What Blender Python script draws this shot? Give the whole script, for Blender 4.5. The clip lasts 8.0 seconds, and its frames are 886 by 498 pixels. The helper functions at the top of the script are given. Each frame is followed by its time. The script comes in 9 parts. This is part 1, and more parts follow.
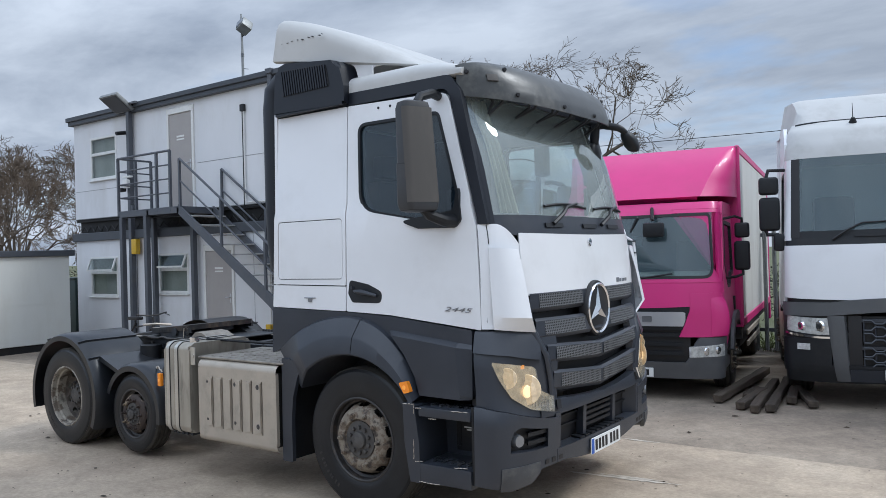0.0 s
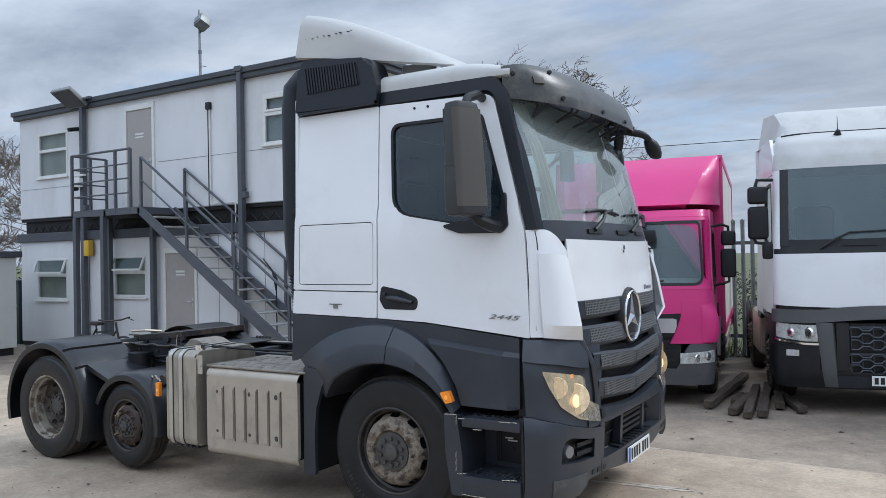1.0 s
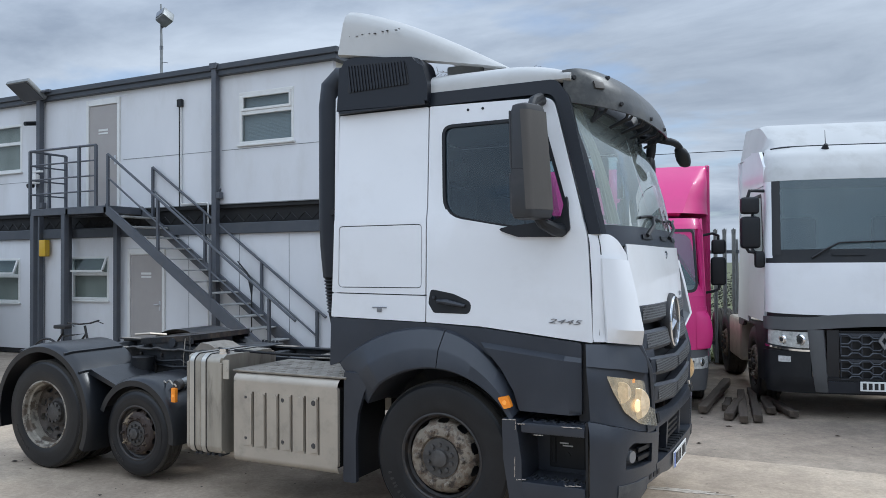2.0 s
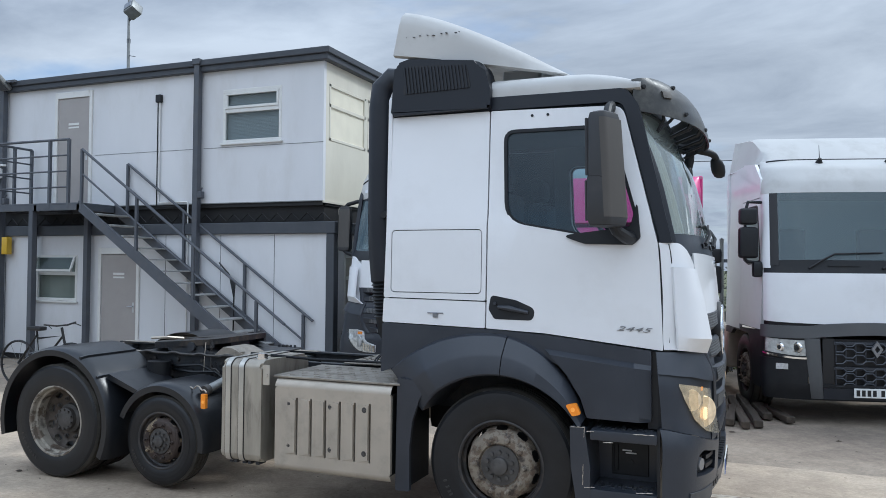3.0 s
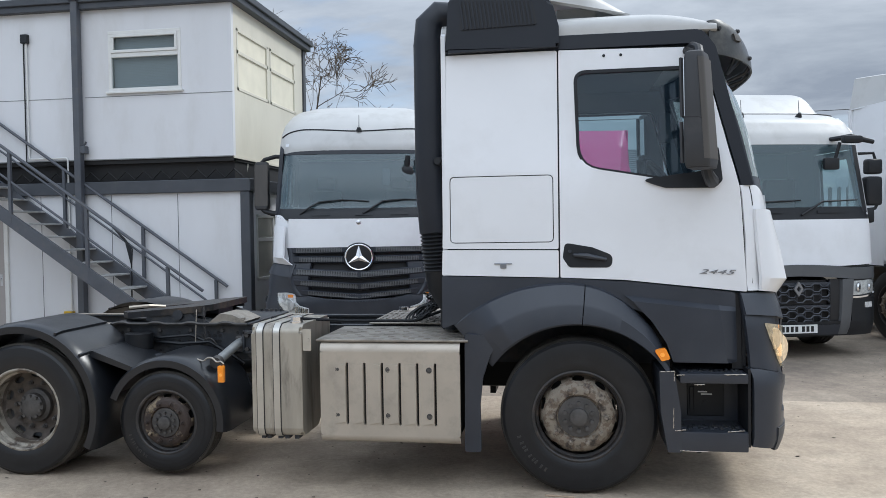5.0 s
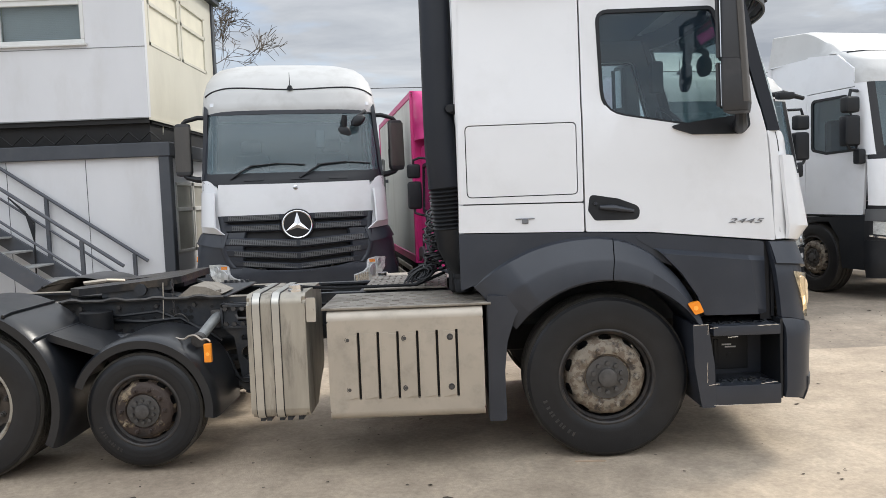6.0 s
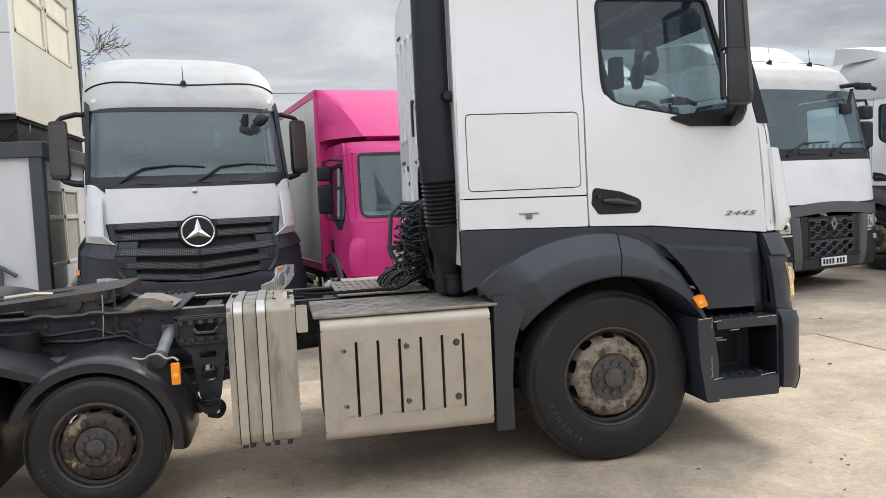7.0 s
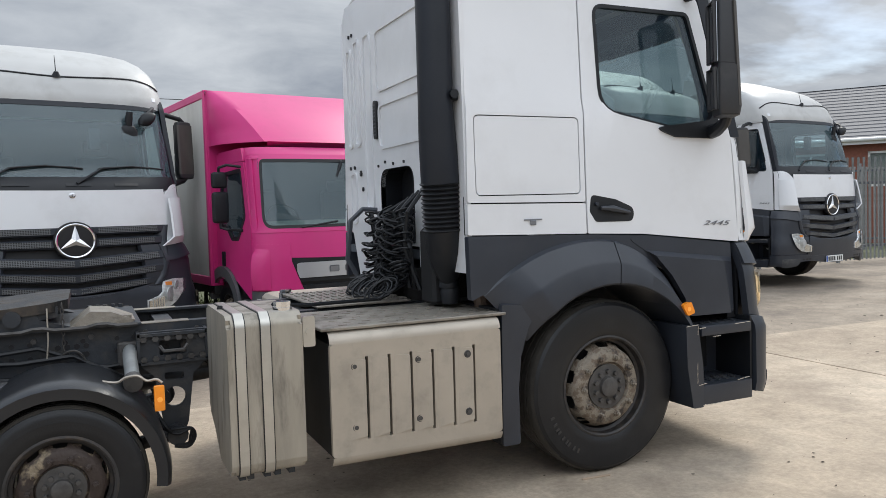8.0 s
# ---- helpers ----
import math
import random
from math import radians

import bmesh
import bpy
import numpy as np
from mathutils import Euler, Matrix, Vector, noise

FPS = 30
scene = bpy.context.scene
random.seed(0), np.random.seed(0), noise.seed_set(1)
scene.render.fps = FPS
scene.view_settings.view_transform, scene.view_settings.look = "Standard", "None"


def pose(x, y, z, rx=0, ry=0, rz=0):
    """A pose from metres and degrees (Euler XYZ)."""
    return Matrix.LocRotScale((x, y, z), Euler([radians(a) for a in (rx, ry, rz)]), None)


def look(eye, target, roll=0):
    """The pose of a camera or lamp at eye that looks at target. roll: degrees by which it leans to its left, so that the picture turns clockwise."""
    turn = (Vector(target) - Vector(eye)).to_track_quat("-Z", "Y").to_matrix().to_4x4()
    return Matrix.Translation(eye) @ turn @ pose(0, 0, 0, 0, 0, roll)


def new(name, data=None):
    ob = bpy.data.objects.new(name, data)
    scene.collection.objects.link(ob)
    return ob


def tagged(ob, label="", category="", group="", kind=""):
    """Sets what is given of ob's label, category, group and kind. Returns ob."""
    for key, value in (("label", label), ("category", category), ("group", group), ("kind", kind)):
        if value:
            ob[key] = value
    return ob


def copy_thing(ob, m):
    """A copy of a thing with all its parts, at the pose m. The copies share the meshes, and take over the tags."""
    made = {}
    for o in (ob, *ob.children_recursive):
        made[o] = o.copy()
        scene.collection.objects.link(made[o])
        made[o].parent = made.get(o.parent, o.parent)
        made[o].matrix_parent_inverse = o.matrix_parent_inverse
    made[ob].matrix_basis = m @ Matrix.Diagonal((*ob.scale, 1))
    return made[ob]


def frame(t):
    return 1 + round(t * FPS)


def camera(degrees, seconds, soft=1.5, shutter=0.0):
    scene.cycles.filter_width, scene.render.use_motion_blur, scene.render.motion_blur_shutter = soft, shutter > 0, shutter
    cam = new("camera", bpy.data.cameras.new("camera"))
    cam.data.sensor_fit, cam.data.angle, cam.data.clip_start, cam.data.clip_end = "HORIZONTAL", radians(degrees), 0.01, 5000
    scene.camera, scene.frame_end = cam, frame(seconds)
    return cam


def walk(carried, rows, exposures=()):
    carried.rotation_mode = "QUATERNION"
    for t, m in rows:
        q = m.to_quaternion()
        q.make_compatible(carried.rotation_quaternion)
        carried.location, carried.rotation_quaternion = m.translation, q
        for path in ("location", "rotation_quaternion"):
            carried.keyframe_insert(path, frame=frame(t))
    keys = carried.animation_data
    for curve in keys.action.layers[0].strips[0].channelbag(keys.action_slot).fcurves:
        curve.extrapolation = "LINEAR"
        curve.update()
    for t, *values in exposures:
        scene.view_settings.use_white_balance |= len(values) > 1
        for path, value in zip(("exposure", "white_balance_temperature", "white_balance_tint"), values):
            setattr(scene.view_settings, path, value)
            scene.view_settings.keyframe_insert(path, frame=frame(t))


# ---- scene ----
cam = camera(59.5, 8.0, soft=0.6)
PATH = [
    (0, (3.812, -5.302, 1.841), (2.632, -3.687, 1.854), -1.6),
    (0.5, (3.501, -5.402, 1.863), (2.386, -3.742, 1.879), -1.5),
    (1, (3.135, -5.573, 1.864), (2.095, -3.865, 1.885), -1.1),
    (1.5, (2.792, -5.761, 1.853), (1.827, -4.009, 1.879), -0.7),
    (2.8, (1.749, -6.129, 1.854), (0.971, -4.287, 1.9), 0.3),
    (3, (1.608, -6.198, 1.861), (0.859, -4.344, 1.907), 0.5),
    (3.5, (1.195, -6.294, 1.883), (0.527, -4.41, 1.932), 0.6),
    (4, (0.775, -6.395, 1.875), (0.211, -4.477, 1.913), 0.4),
    (4.5, (0.371, -6.366, 1.837), (-0.067, -4.414, 1.838), -0.1),
    (5, (-0.1, -6.324, 1.776), (-0.402, -4.347, 1.724), -0.9),
    (5.2, (-0.277, -6.264, 1.772), (-0.525, -4.281, 1.692), -1.4),
    (6.3, (-1.281, -5.868, 1.676), (-1.172, -3.877, 1.533), -2.4),
    (6.5, (-1.465, -5.797, 1.669), (-1.278, -3.811, 1.525), -2.6),
    (7, (-1.902, -5.504, 1.639), (-1.501, -3.549, 1.513), -2.7),
    (7.5, (-2.379, -5.239, 1.639), (-1.742, -3.346, 1.537), -2.3),
    (8, (-2.8, -4.944, 1.598), (-1.965, -3.129, 1.501), -1.7),
]
walk(cam, [(t, look(eye, target, roll)) for t, eye, target, roll in PATH],
     [(0.0, 0.40, 5550, 9), (1.5, 0.42, 5500, 8), (3.5, 0.44, 5450, 7), (4.5, 0.49, 5600, 7), (5.0, 0.56, 5750, 8), (6.3, 0.80, 6380, 10), (7.0, 0.76, 6380, 10), (8.0, 0.54, 6130, 9)])

# ---- world, sun, exposure ----
SUN_AZ, SUN_EL = 36.0, 46.0          # degrees: from +x towards +y, and above the horizon
world = bpy.data.worlds.new("world")
scene.world = world
world.use_nodes = True
wn, wl = world.node_tree.nodes, world.node_tree.links
wn.clear()
sky = wn.new("ShaderNodeTexSky")
sky.sky_type, sky.sun_disc = "NISHITA", False
sky.sun_elevation, sky.sun_rotation = radians(SUN_EL), radians(90 - SUN_AZ)
sky.air_density, sky.dust_density = 1.0, 1.2
tc = wn.new("ShaderNodeTexCoord")
sep = wn.new("ShaderNodeSeparateXYZ")
wl.new(tc.outputs["Generated"], sep.inputs[0])
lift = wn.new("ShaderNodeMath"); lift.operation = "MAXIMUM"; lift.inputs[1].default_value = 0.02
wl.new(sep.outputs["Z"], lift.inputs[0])
plus = wn.new("ShaderNodeMath"); plus.operation = "ADD"; plus.inputs[1].default_value = 0.16
wl.new(lift.outputs[0], plus.inputs[0])
dome = wn.new("ShaderNodeVectorMath"); dome.operation = "DIVIDE"
comb = wn.new("ShaderNodeCombineXYZ")
for k in ("X", "Y", "Z"):
    wl.new(plus.outputs[0], comb.inputs[k])
wl.new(tc.outputs["Generated"], dome.inputs[0]); wl.new(comb.outputs[0], dome.inputs[1])
mapc = wn.new("ShaderNodeMapping")
mapc.inputs["Scale"].default_value = (0.75, 1.0, 0.4)
mapc.inputs["Rotation"].default_value = (0, 0, 0.5)
wl.new(dome.outputs[0], mapc.inputs[0])
n1 = wn.new("ShaderNodeTexNoise"); n1.inputs["Scale"].default_value = 1.15; n1.inputs["Detail"].default_value = 6; n1.inputs["Roughness"].default_value = 0.55
n2 = wn.new("ShaderNodeTexNoise"); n2.inputs["Scale"].default_value = 1.5; n2.inputs["Detail"].default_value = 8; n2.inputs["Roughness"].default_value = 0.58; n2.inputs["Distortion"].default_value = 0.35
wl.new(mapc.outputs[0], n1.inputs["Vector"]); wl.new(mapc.outputs[0], n2.inputs["Vector"])
cover = wn.new("ShaderNodeValToRGB")
cover.color_ramp.elements[0].position, cover.color_ramp.elements[0].color = 0.34, (0.25, 0.25, 0.25, 1)
cover.color_ramp.elements[1].position, cover.color_ramp.elements[1].color = 0.48, (1, 1, 1, 1)
wl.new(n1.outputs["Fac"], cover.inputs[0])
cloud = wn.new("ShaderNodeValToRGB")
cloud.color_ramp.elements[0].position, cloud.color_ramp.elements[0].color = 0.34, (2.45, 2.62, 2.90, 1)
cloud.color_ramp.elements[1].position, cloud.color_ramp.elements[1].color = 0.66, (4.7, 4.78, 4.85, 1)
wl.new(n2.outputs["Fac"], cloud.inputs[0])
zen = wn.new("ShaderNodeMapRange"); zen.inputs["From Min"].default_value, zen.inputs["From Max"].default_value = 0.25, 0.9
zen.inputs["To Min"].default_value, zen.inputs["To Max"].default_value = 1.0, 2.6
wl.new(sep.outputs["Z"], zen.inputs[0])
away = wn.new("ShaderNodeMapRange")          # clouds lit from the front, opposite the sun, are brighter
away.interpolation_type = "SMOOTHSTEP"
away.inputs["From Min"].default_value, away.inputs["From Max"].default_value = 0.25, -0.75
away.inputs["To Min"].default_value, away.inputs["To Max"].default_value = 1.0, 1.40
wl.new(sep.outputs["Y"], away.inputs[0])
both_w = wn.new("ShaderNodeMath"); both_w.operation = "MULTIPLY"
wl.new(zen.outputs[0], both_w.inputs[0]); wl.new(away.outputs[0], both_w.inputs[1])
across = wn.new("ShaderNodeMapRange")        # thinner cloud towards the west
across.inputs["From Min"].default_value, across.inputs["From Max"].default_value = -0.8, 0.7
across.inputs["To Min"].default_value, across.inputs["To Max"].default_value = 1.10, 0.88
wl.new(sep.outputs["X"], across.inputs[0])
all_w = wn.new("ShaderNodeMath"); all_w.operation = "MULTIPLY"
wl.new(both_w.outputs[0], all_w.inputs[0]); wl.new(across.outputs[0], all_w.inputs[1])
bright = wn.new("ShaderNodeVectorMath"); bright.operation = "SCALE"
wl.new(cloud.outputs[0], bright.inputs[0]); wl.new(all_w.outputs[0], bright.inputs["Scale"])
mixw = wn.new("ShaderNodeMixRGB")
wl.new(cover.outputs[0], mixw.inputs[0]); wl.new(sky.outputs[0], mixw.inputs[1]); wl.new(bright.outputs[0], mixw.inputs[2])
bg = wn.new("ShaderNodeBackground"); bg.inputs["Strength"].default_value = 0.10
wo = wn.new("ShaderNodeOutputWorld")
wl.new(mixw.outputs[0], bg.inputs[0]); wl.new(bg.outputs[0], wo.inputs[0])

sun = new("sun", bpy.data.lights.new("sun", "SUN"))
sun.data.energy, sun.data.angle, sun.data.color = 1.45, radians(14), (1.0, 0.93, 0.82)
_d = Vector((math.cos(radians(SUN_AZ)) * math.cos(radians(SUN_EL)), math.sin(radians(SUN_AZ)) * math.cos(radians(SUN_EL)), math.sin(radians(SUN_EL))))
sun.matrix_world = look(_d * 60, (0, 0, 0))


# ---- materials ----
def mat(name, color, rough=0.5, metal=0.0, vary=0.08, scale=6.0, bump=0.0, bscale=60.0, dirt=0.0, dirt_color=(0.12, 0.10, 0.08), dscale=2.5, stretch=(1, 1, 1), coat=0.0, island=0.0, spec=0.5):
    """A principled material with colour variation at two scales, worn dirt and fine relief."""
    m = bpy.data.materials.new(name)
    m.use_nodes = True
    n, l = m.node_tree.nodes, m.node_tree.links
    p = n["Principled BSDF"]
    p.inputs["Roughness"].default_value, p.inputs["Metallic"].default_value = rough, metal
    p.inputs["Coat Weight"].default_value = coat
    p.inputs["Specular IOR Level"].default_value = spec
    co = n.new("ShaderNodeTexCoord")
    mp = n.new("ShaderNodeMapping"); mp.inputs["Scale"].default_value = stretch
    l.new(co.outputs["Object"], mp.inputs[0])
    big = n.new("ShaderNodeTexNoise"); big.inputs["Scale"].default_value = scale; big.inputs["Detail"].default_value = 5
    l.new(mp.outputs[0], big.inputs["Vector"])
    ramp = n.new("ShaderNodeMapRange"); ramp.inputs["From Min"].default_value, ramp.inputs["From Max"].default_value = 0.25, 0.75
    ramp.inputs["To Min"].default_value, ramp.inputs["To Max"].default_value = 1 - vary, 1 + vary
    l.new(big.outputs["Fac"], ramp.inputs[0])
    val = ramp.outputs[0]
    if island:
        info = n.new("ShaderNodeObjectInfo")
        r2 = n.new("ShaderNodeMapRange"); r2.inputs["To Min"].default_value, r2.inputs["To Max"].default_value = 1 - island, 1 + island
        l.new(info.outputs["Random"], r2.inputs[0])
        mul = n.new("ShaderNodeMath"); mul.operation = "MULTIPLY"
        l.new(val, mul.inputs[0]); l.new(r2.outputs[0], mul.inputs[1]); val = mul.outputs[0]
    col = n.new("ShaderNodeVectorMath"); col.operation = "SCALE"
    col.inputs[0].default_value = color
    l.new(val, col.inputs["Scale"])
    out = col.outputs[0]
    if dirt:
        dn = n.new("ShaderNodeTexNoise"); dn.inputs["Scale"].default_value = dscale; dn.inputs["Detail"].default_value = 8; dn.inputs["Roughness"].default_value = 0.65
        l.new(mp.outputs[0], dn.inputs["Vector"])
        dr = n.new("ShaderNodeMapRange"); dr.inputs["From Min"].default_value, dr.inputs["From Max"].default_value = 0.5, 0.72
        dr.inputs["To Max"].default_value = dirt
        l.new(dn.outputs["Fac"], dr.inputs[0])
        mx = n.new("ShaderNodeMixRGB"); mx.inputs[2].default_value = (*dirt_color, 1)
        l.new(dr.outputs[0], mx.inputs[0]); l.new(out, mx.inputs[1]); out = mx.outputs[0]
        rr = n.new("ShaderNodeMapRange"); rr.inputs["To Min"].default_value, rr.inputs["To Max"].default_value = rough, min(1, rough + 0.3)
        l.new(dr.outputs[0], rr.inputs[0]); l.new(rr.outputs[0], p.inputs["Roughness"])
    l.new(out, p.inputs["Base Color"])
    if bump:
        fine = n.new("ShaderNodeTexNoise"); fine.inputs["Scale"].default_value = bscale; fine.inputs["Detail"].default_value = 4
        l.new(mp.outputs[0], fine.inputs["Vector"])
        bp = n.new("ShaderNodeBump"); bp.inputs["Strength"].default_value = bump; bp.inputs["Distance"].default_value = 0.01
        l.new(fine.outputs["Fac"], bp.inputs["Height"]); l.new(bp.outputs[0], p.inputs["Normal"])
    return m


def glass(name, tint, rough=0.02, mixf=0.5, haze=0.05, film_color=(0.42, 0.47, 0.47)):
    """Thin pane: a tinted see-through layer under a mirror-like gloss driven by Fresnel."""
    m = bpy.data.materials.new(name)
    m.use_nodes = True
    n, l = m.node_tree.nodes, m.node_tree.links
    n.clear()
    tr = n.new("ShaderNodeBsdfTransparent"); tr.inputs[0].default_value = (*tint, 1)
    gl = n.new("ShaderNodeBsdfGlossy"); gl.inputs["Roughness"].default_value = rough; gl.inputs[0].default_value = (0.9, 0.95, 0.97, 1)
    f0 = (mixf / (2 + mixf)) ** 2
    lw = n.new("ShaderNodeLayerWeight"); lw.inputs[0].default_value = 0.5
    pw = n.new("ShaderNodeMath"); pw.operation = "POWER"; pw.inputs[1].default_value = 5.0
    l.new(lw.outputs["Facing"], pw.inputs[0])
    fr = n.new("ShaderNodeMapRange"); fr.inputs["To Min"].default_value, fr.inputs["To Max"].default_value = f0, 1.0
    l.new(pw.outputs[0], fr.inputs[0])
    mx = n.new("ShaderNodeMixShader"); o = n.new("ShaderNodeOutputMaterial")
    # Diffuse film: some dirt, and on cab glass a painted-in sky reflection.
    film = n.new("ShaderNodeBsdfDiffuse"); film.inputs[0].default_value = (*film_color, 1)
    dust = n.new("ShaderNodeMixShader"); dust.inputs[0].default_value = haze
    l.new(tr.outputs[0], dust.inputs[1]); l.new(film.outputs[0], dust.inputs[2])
    l.new(fr.outputs[0], mx.inputs[0]); l.new(dust.outputs[0], mx.inputs[1]); l.new(gl.outputs[0], mx.inputs[2]); l.new(mx.outputs[0], o.inputs[0])
    return m


def mesh_mat(name, color, hole, sx, sz):
    """A punched plate: staggered dark holes in a plain moulding."""
    m = mat(name, color, 0.45, vary=0.05)
    n, l = m.node_tree.nodes, m.node_tree.links
    p = n["Principled BSDF"]
    co = n.new("ShaderNodeTexCoord")
    mp = n.new("ShaderNodeMapping"); mp.inputs["Scale"].default_value = (0, sx, sz)
    br = n.new("ShaderNodeTexVoronoi"); br.inputs["Scale"].default_value = 1.0; br.inputs["Randomness"].default_value = 0.0
    l.new(co.outputs["Object"], mp.inputs[0]); l.new(mp.outputs[0], br.inputs["Vector"])
    st = n.new("ShaderNodeMapRange"); st.inputs["From Min"].default_value, st.inputs["From Max"].default_value = 0.28, 0.36
    l.new(br.outputs["Distance"], st.inputs[0])
    mx = n.new("ShaderNodeMixRGB"); mx.inputs[1].default_value = (*hole, 1); mx.inputs[2].default_value = (*color, 1)
    l.new(st.outputs[0], mx.inputs[0]); l.new(mx.outputs[0], p.inputs["Base Color"])
    bp = n.new("ShaderNodeBump"); bp.inputs["Strength"].default_value = 0.8; bp.inputs["Distance"].default_value = 0.01
    l.new(st.outputs[0], bp.inputs["Height"]); l.new(bp.outputs[0], p.inputs["Normal"])
    return m


WHITE = mat("white_paint", (0.765, 0.775, 0.795), 0.28, vary=0.03, scale=2, bump=0.012, bscale=7, dirt=0.16, dirt_color=(0.38, 0.36, 0.33), dscale=1.6, coat=0.4)
# White paint for roof parts, darkened so their shade is in the colour; also dirty.
WHITE_SHADED = mat("shaded_white_paint", (0.50, 0.50, 0.49), 0.42, vary=0.06, scale=2, dirt=0.4, dirt_color=(0.30, 0.29, 0.27), dscale=2.2)
GREY = mat("dark_grey_plastic", (0.0290, 0.0335, 0.0440), 0.34, vary=0.14, scale=4, bump=0.06, bscale=260, dirt=0.3, dirt_color=(0.058, 0.060, 0.066), dscale=3)
BLACK = mat("black_plastic", (0.008, 0.0095, 0.0125), 0.48, vary=0.15, scale=5, bump=0.05, bscale=200, dirt=0.3, dirt_color=(0.040, 0.038, 0.036), dscale=4, spec=0.4)
BLACKG = mat("black_mudguard_plastic", (0.0120, 0.0135, 0.0168), 0.29, vary=0.2, scale=4, bump=0.05, bscale=120, dirt=0.35, dirt_color=(0.034, 0.034, 0.034), dscale=3)
NAVY = mat("blue_black_plastic", (0.0065, 0.0090, 0.0155), 0.42, vary=0.1, scale=4, bump=0.04, bscale=200, dirt=0.2, dirt_color=(0.026, 0.028, 0.032), spec=0.45)
RUBBER = mat("tyre_rubber", (0.0085, 0.0092, 0.0112), 0.42, vary=0.25, scale=8, bump=0.08, bscale=120, dirt=0.22, dirt_color=(0.038, 0.038, 0.038), dscale=5, spec=0.45)
TREADRUB = mat("dusty_tread_rubber", (0.060, 0.055, 0.048), 0.85, vary=0.25, scale=9, bump=0.3, bscale=90, dirt=0.6, dirt_color=(0.025, 0.024, 0.022), dscale=6, spec=0.3)
RIM_DARK = mat("dark_rim_barrel", (0.030, 0.028, 0.028), 0.5, vary=0.3, scale=14, bump=0.15, bscale=60, dirt=0.7, dirt_color=(0.10, 0.075, 0.055), dscale=13)
RIM = mat("worn_steel_rim", (0.215, 0.178, 0.138), 0.55, metal=0.25, vary=0.5, scale=14, bump=0.45, bscale=55, dirt=1.0, dirt_color=(0.045, 0.027, 0.018), dscale=8)
RIM_RUST = mat("rusty_steel_rim", (0.090, 0.060, 0.040), 0.7, metal=0.2, vary=0.6, scale=11, bump=0.4, bscale=60, dirt=1.0, dirt_color=(0.020, 0.015, 0.013), dscale=7)
RIM_WORN = mat("rust_stained_disc", (0.085, 0.070, 0.058), 0.6, metal=0.2, vary=0.4, scale=12, bump=0.3, bscale=60, dirt=1.0, dirt_color=(0.030, 0.024, 0.020), dscale=9)
def crust(name, paint, rust, dark, cover=0.5, scale=9.0):
    """Flaking paint over rust with greasy dark streaks, sharp at the flake edges."""
    m = mat(name, paint, 0.62, metal=0.1, vary=0.18, scale=16, bump=0.5, bscale=70)
    n, l = m.node_tree.nodes, m.node_tree.links
    p = n["Principled BSDF"]
    src = p.inputs["Base Color"].links[0].from_socket
    co = n.new("ShaderNodeTexCoord")
    for k, (sc, lo, hi, c) in enumerate(((scale, cover - 0.03, cover + 0.03, rust), (scale * 0.6, 0.54, 0.66, dark))):
        t = n.new("ShaderNodeTexNoise"); t.inputs["Scale"].default_value = sc; t.inputs["Detail"].default_value = 7; t.inputs["Roughness"].default_value = 0.62
        sh = n.new("ShaderNodeVectorMath"); sh.operation = "ADD"; sh.inputs[1].default_value = (3.1 * k, 1.7, 5.3 * k)
        l.new(co.outputs["Object"], sh.inputs[0]); l.new(sh.outputs[0], t.inputs["Vector"])
        r = n.new("ShaderNodeMapRange"); r.inputs["From Min"].default_value, r.inputs["From Max"].default_value = lo, hi
        l.new(t.outputs["Fac"], r.inputs[0])
        x = n.new("ShaderNodeMixRGB"); x.inputs[2].default_value = (*c, 1)
        l.new(r.outputs[0], x.inputs[0]); l.new(src, x.inputs[1]); src = x.outputs[0]
    l.new(src, p.inputs["Base Color"])
    return m


CRUST = crust("flaking_rim_paint", (0.235, 0.202, 0.158), (0.150, 0.114, 0.083), (0.050, 0.040, 0.034), 0.52, 24.0)
CRUST_PALE = crust("flaking_pale_rim", (0.30, 0.275, 0.23), (0.125, 0.098, 0.074), (0.040, 0.033, 0.028), 0.53, 9.0)
CRUST_TAG = crust("rusty_rim_with_paint_patches", (0.24, 0.19, 0.125), (0.044, 0.030, 0.024), (0.018, 0.016, 0.016), 0.46, 6.5)
HUB = mat("dusty_hub_steel", (0.085, 0.080, 0.076), 0.6, metal=0.3, vary=0.25, scale=14, bump=0.15, bscale=80, dirt=0.6, dirt_color=(0.04, 0.034, 0.03), dscale=12)
CHASSIS = mat("chassis_steel", (0.036, 0.040, 0.047), 0.5, metal=0.2, vary=0.3, scale=8, bump=0.15, bscale=60, dirt=0.65, dirt_color=(0.115, 0.10, 0.082), dscale=6)
GREASY = mat("greasy_worn_steel", (0.024, 0.024, 0.026), 0.4, metal=0.3, vary=0.3, scale=7, bump=0.25, bscale=50, dirt=0.6, dirt_color=(0.16, 0.12, 0.082), dscale=5, stretch=(1, 2, 1))
ALU = mat("dull_aluminium", (0.47, 0.42, 0.352), 0.46, metal=0.45, vary=0.10, scale=3, bump=0.04, bscale=40, dirt=0.45, dirt_color=(0.30, 0.265, 0.22), dscale=7)
ALU_BRIGHT = mat("bright_aluminium", (0.58, 0.56, 0.51), 0.35, metal=0.8, vary=0.08, scale=5, dirt=0.3, dirt_color=(0.3, 0.28, 0.24), dscale=6)
TANK = mat("grimy_tank_aluminium", (0.40, 0.365, 0.305), 0.5, metal=0.5, vary=0.2, scale=4, bump=0.08, bscale=50, dirt=0.95, dirt_color=(0.15, 0.13, 0.105), dscale=3.2, stretch=(2.5, 2.5, 0.5))
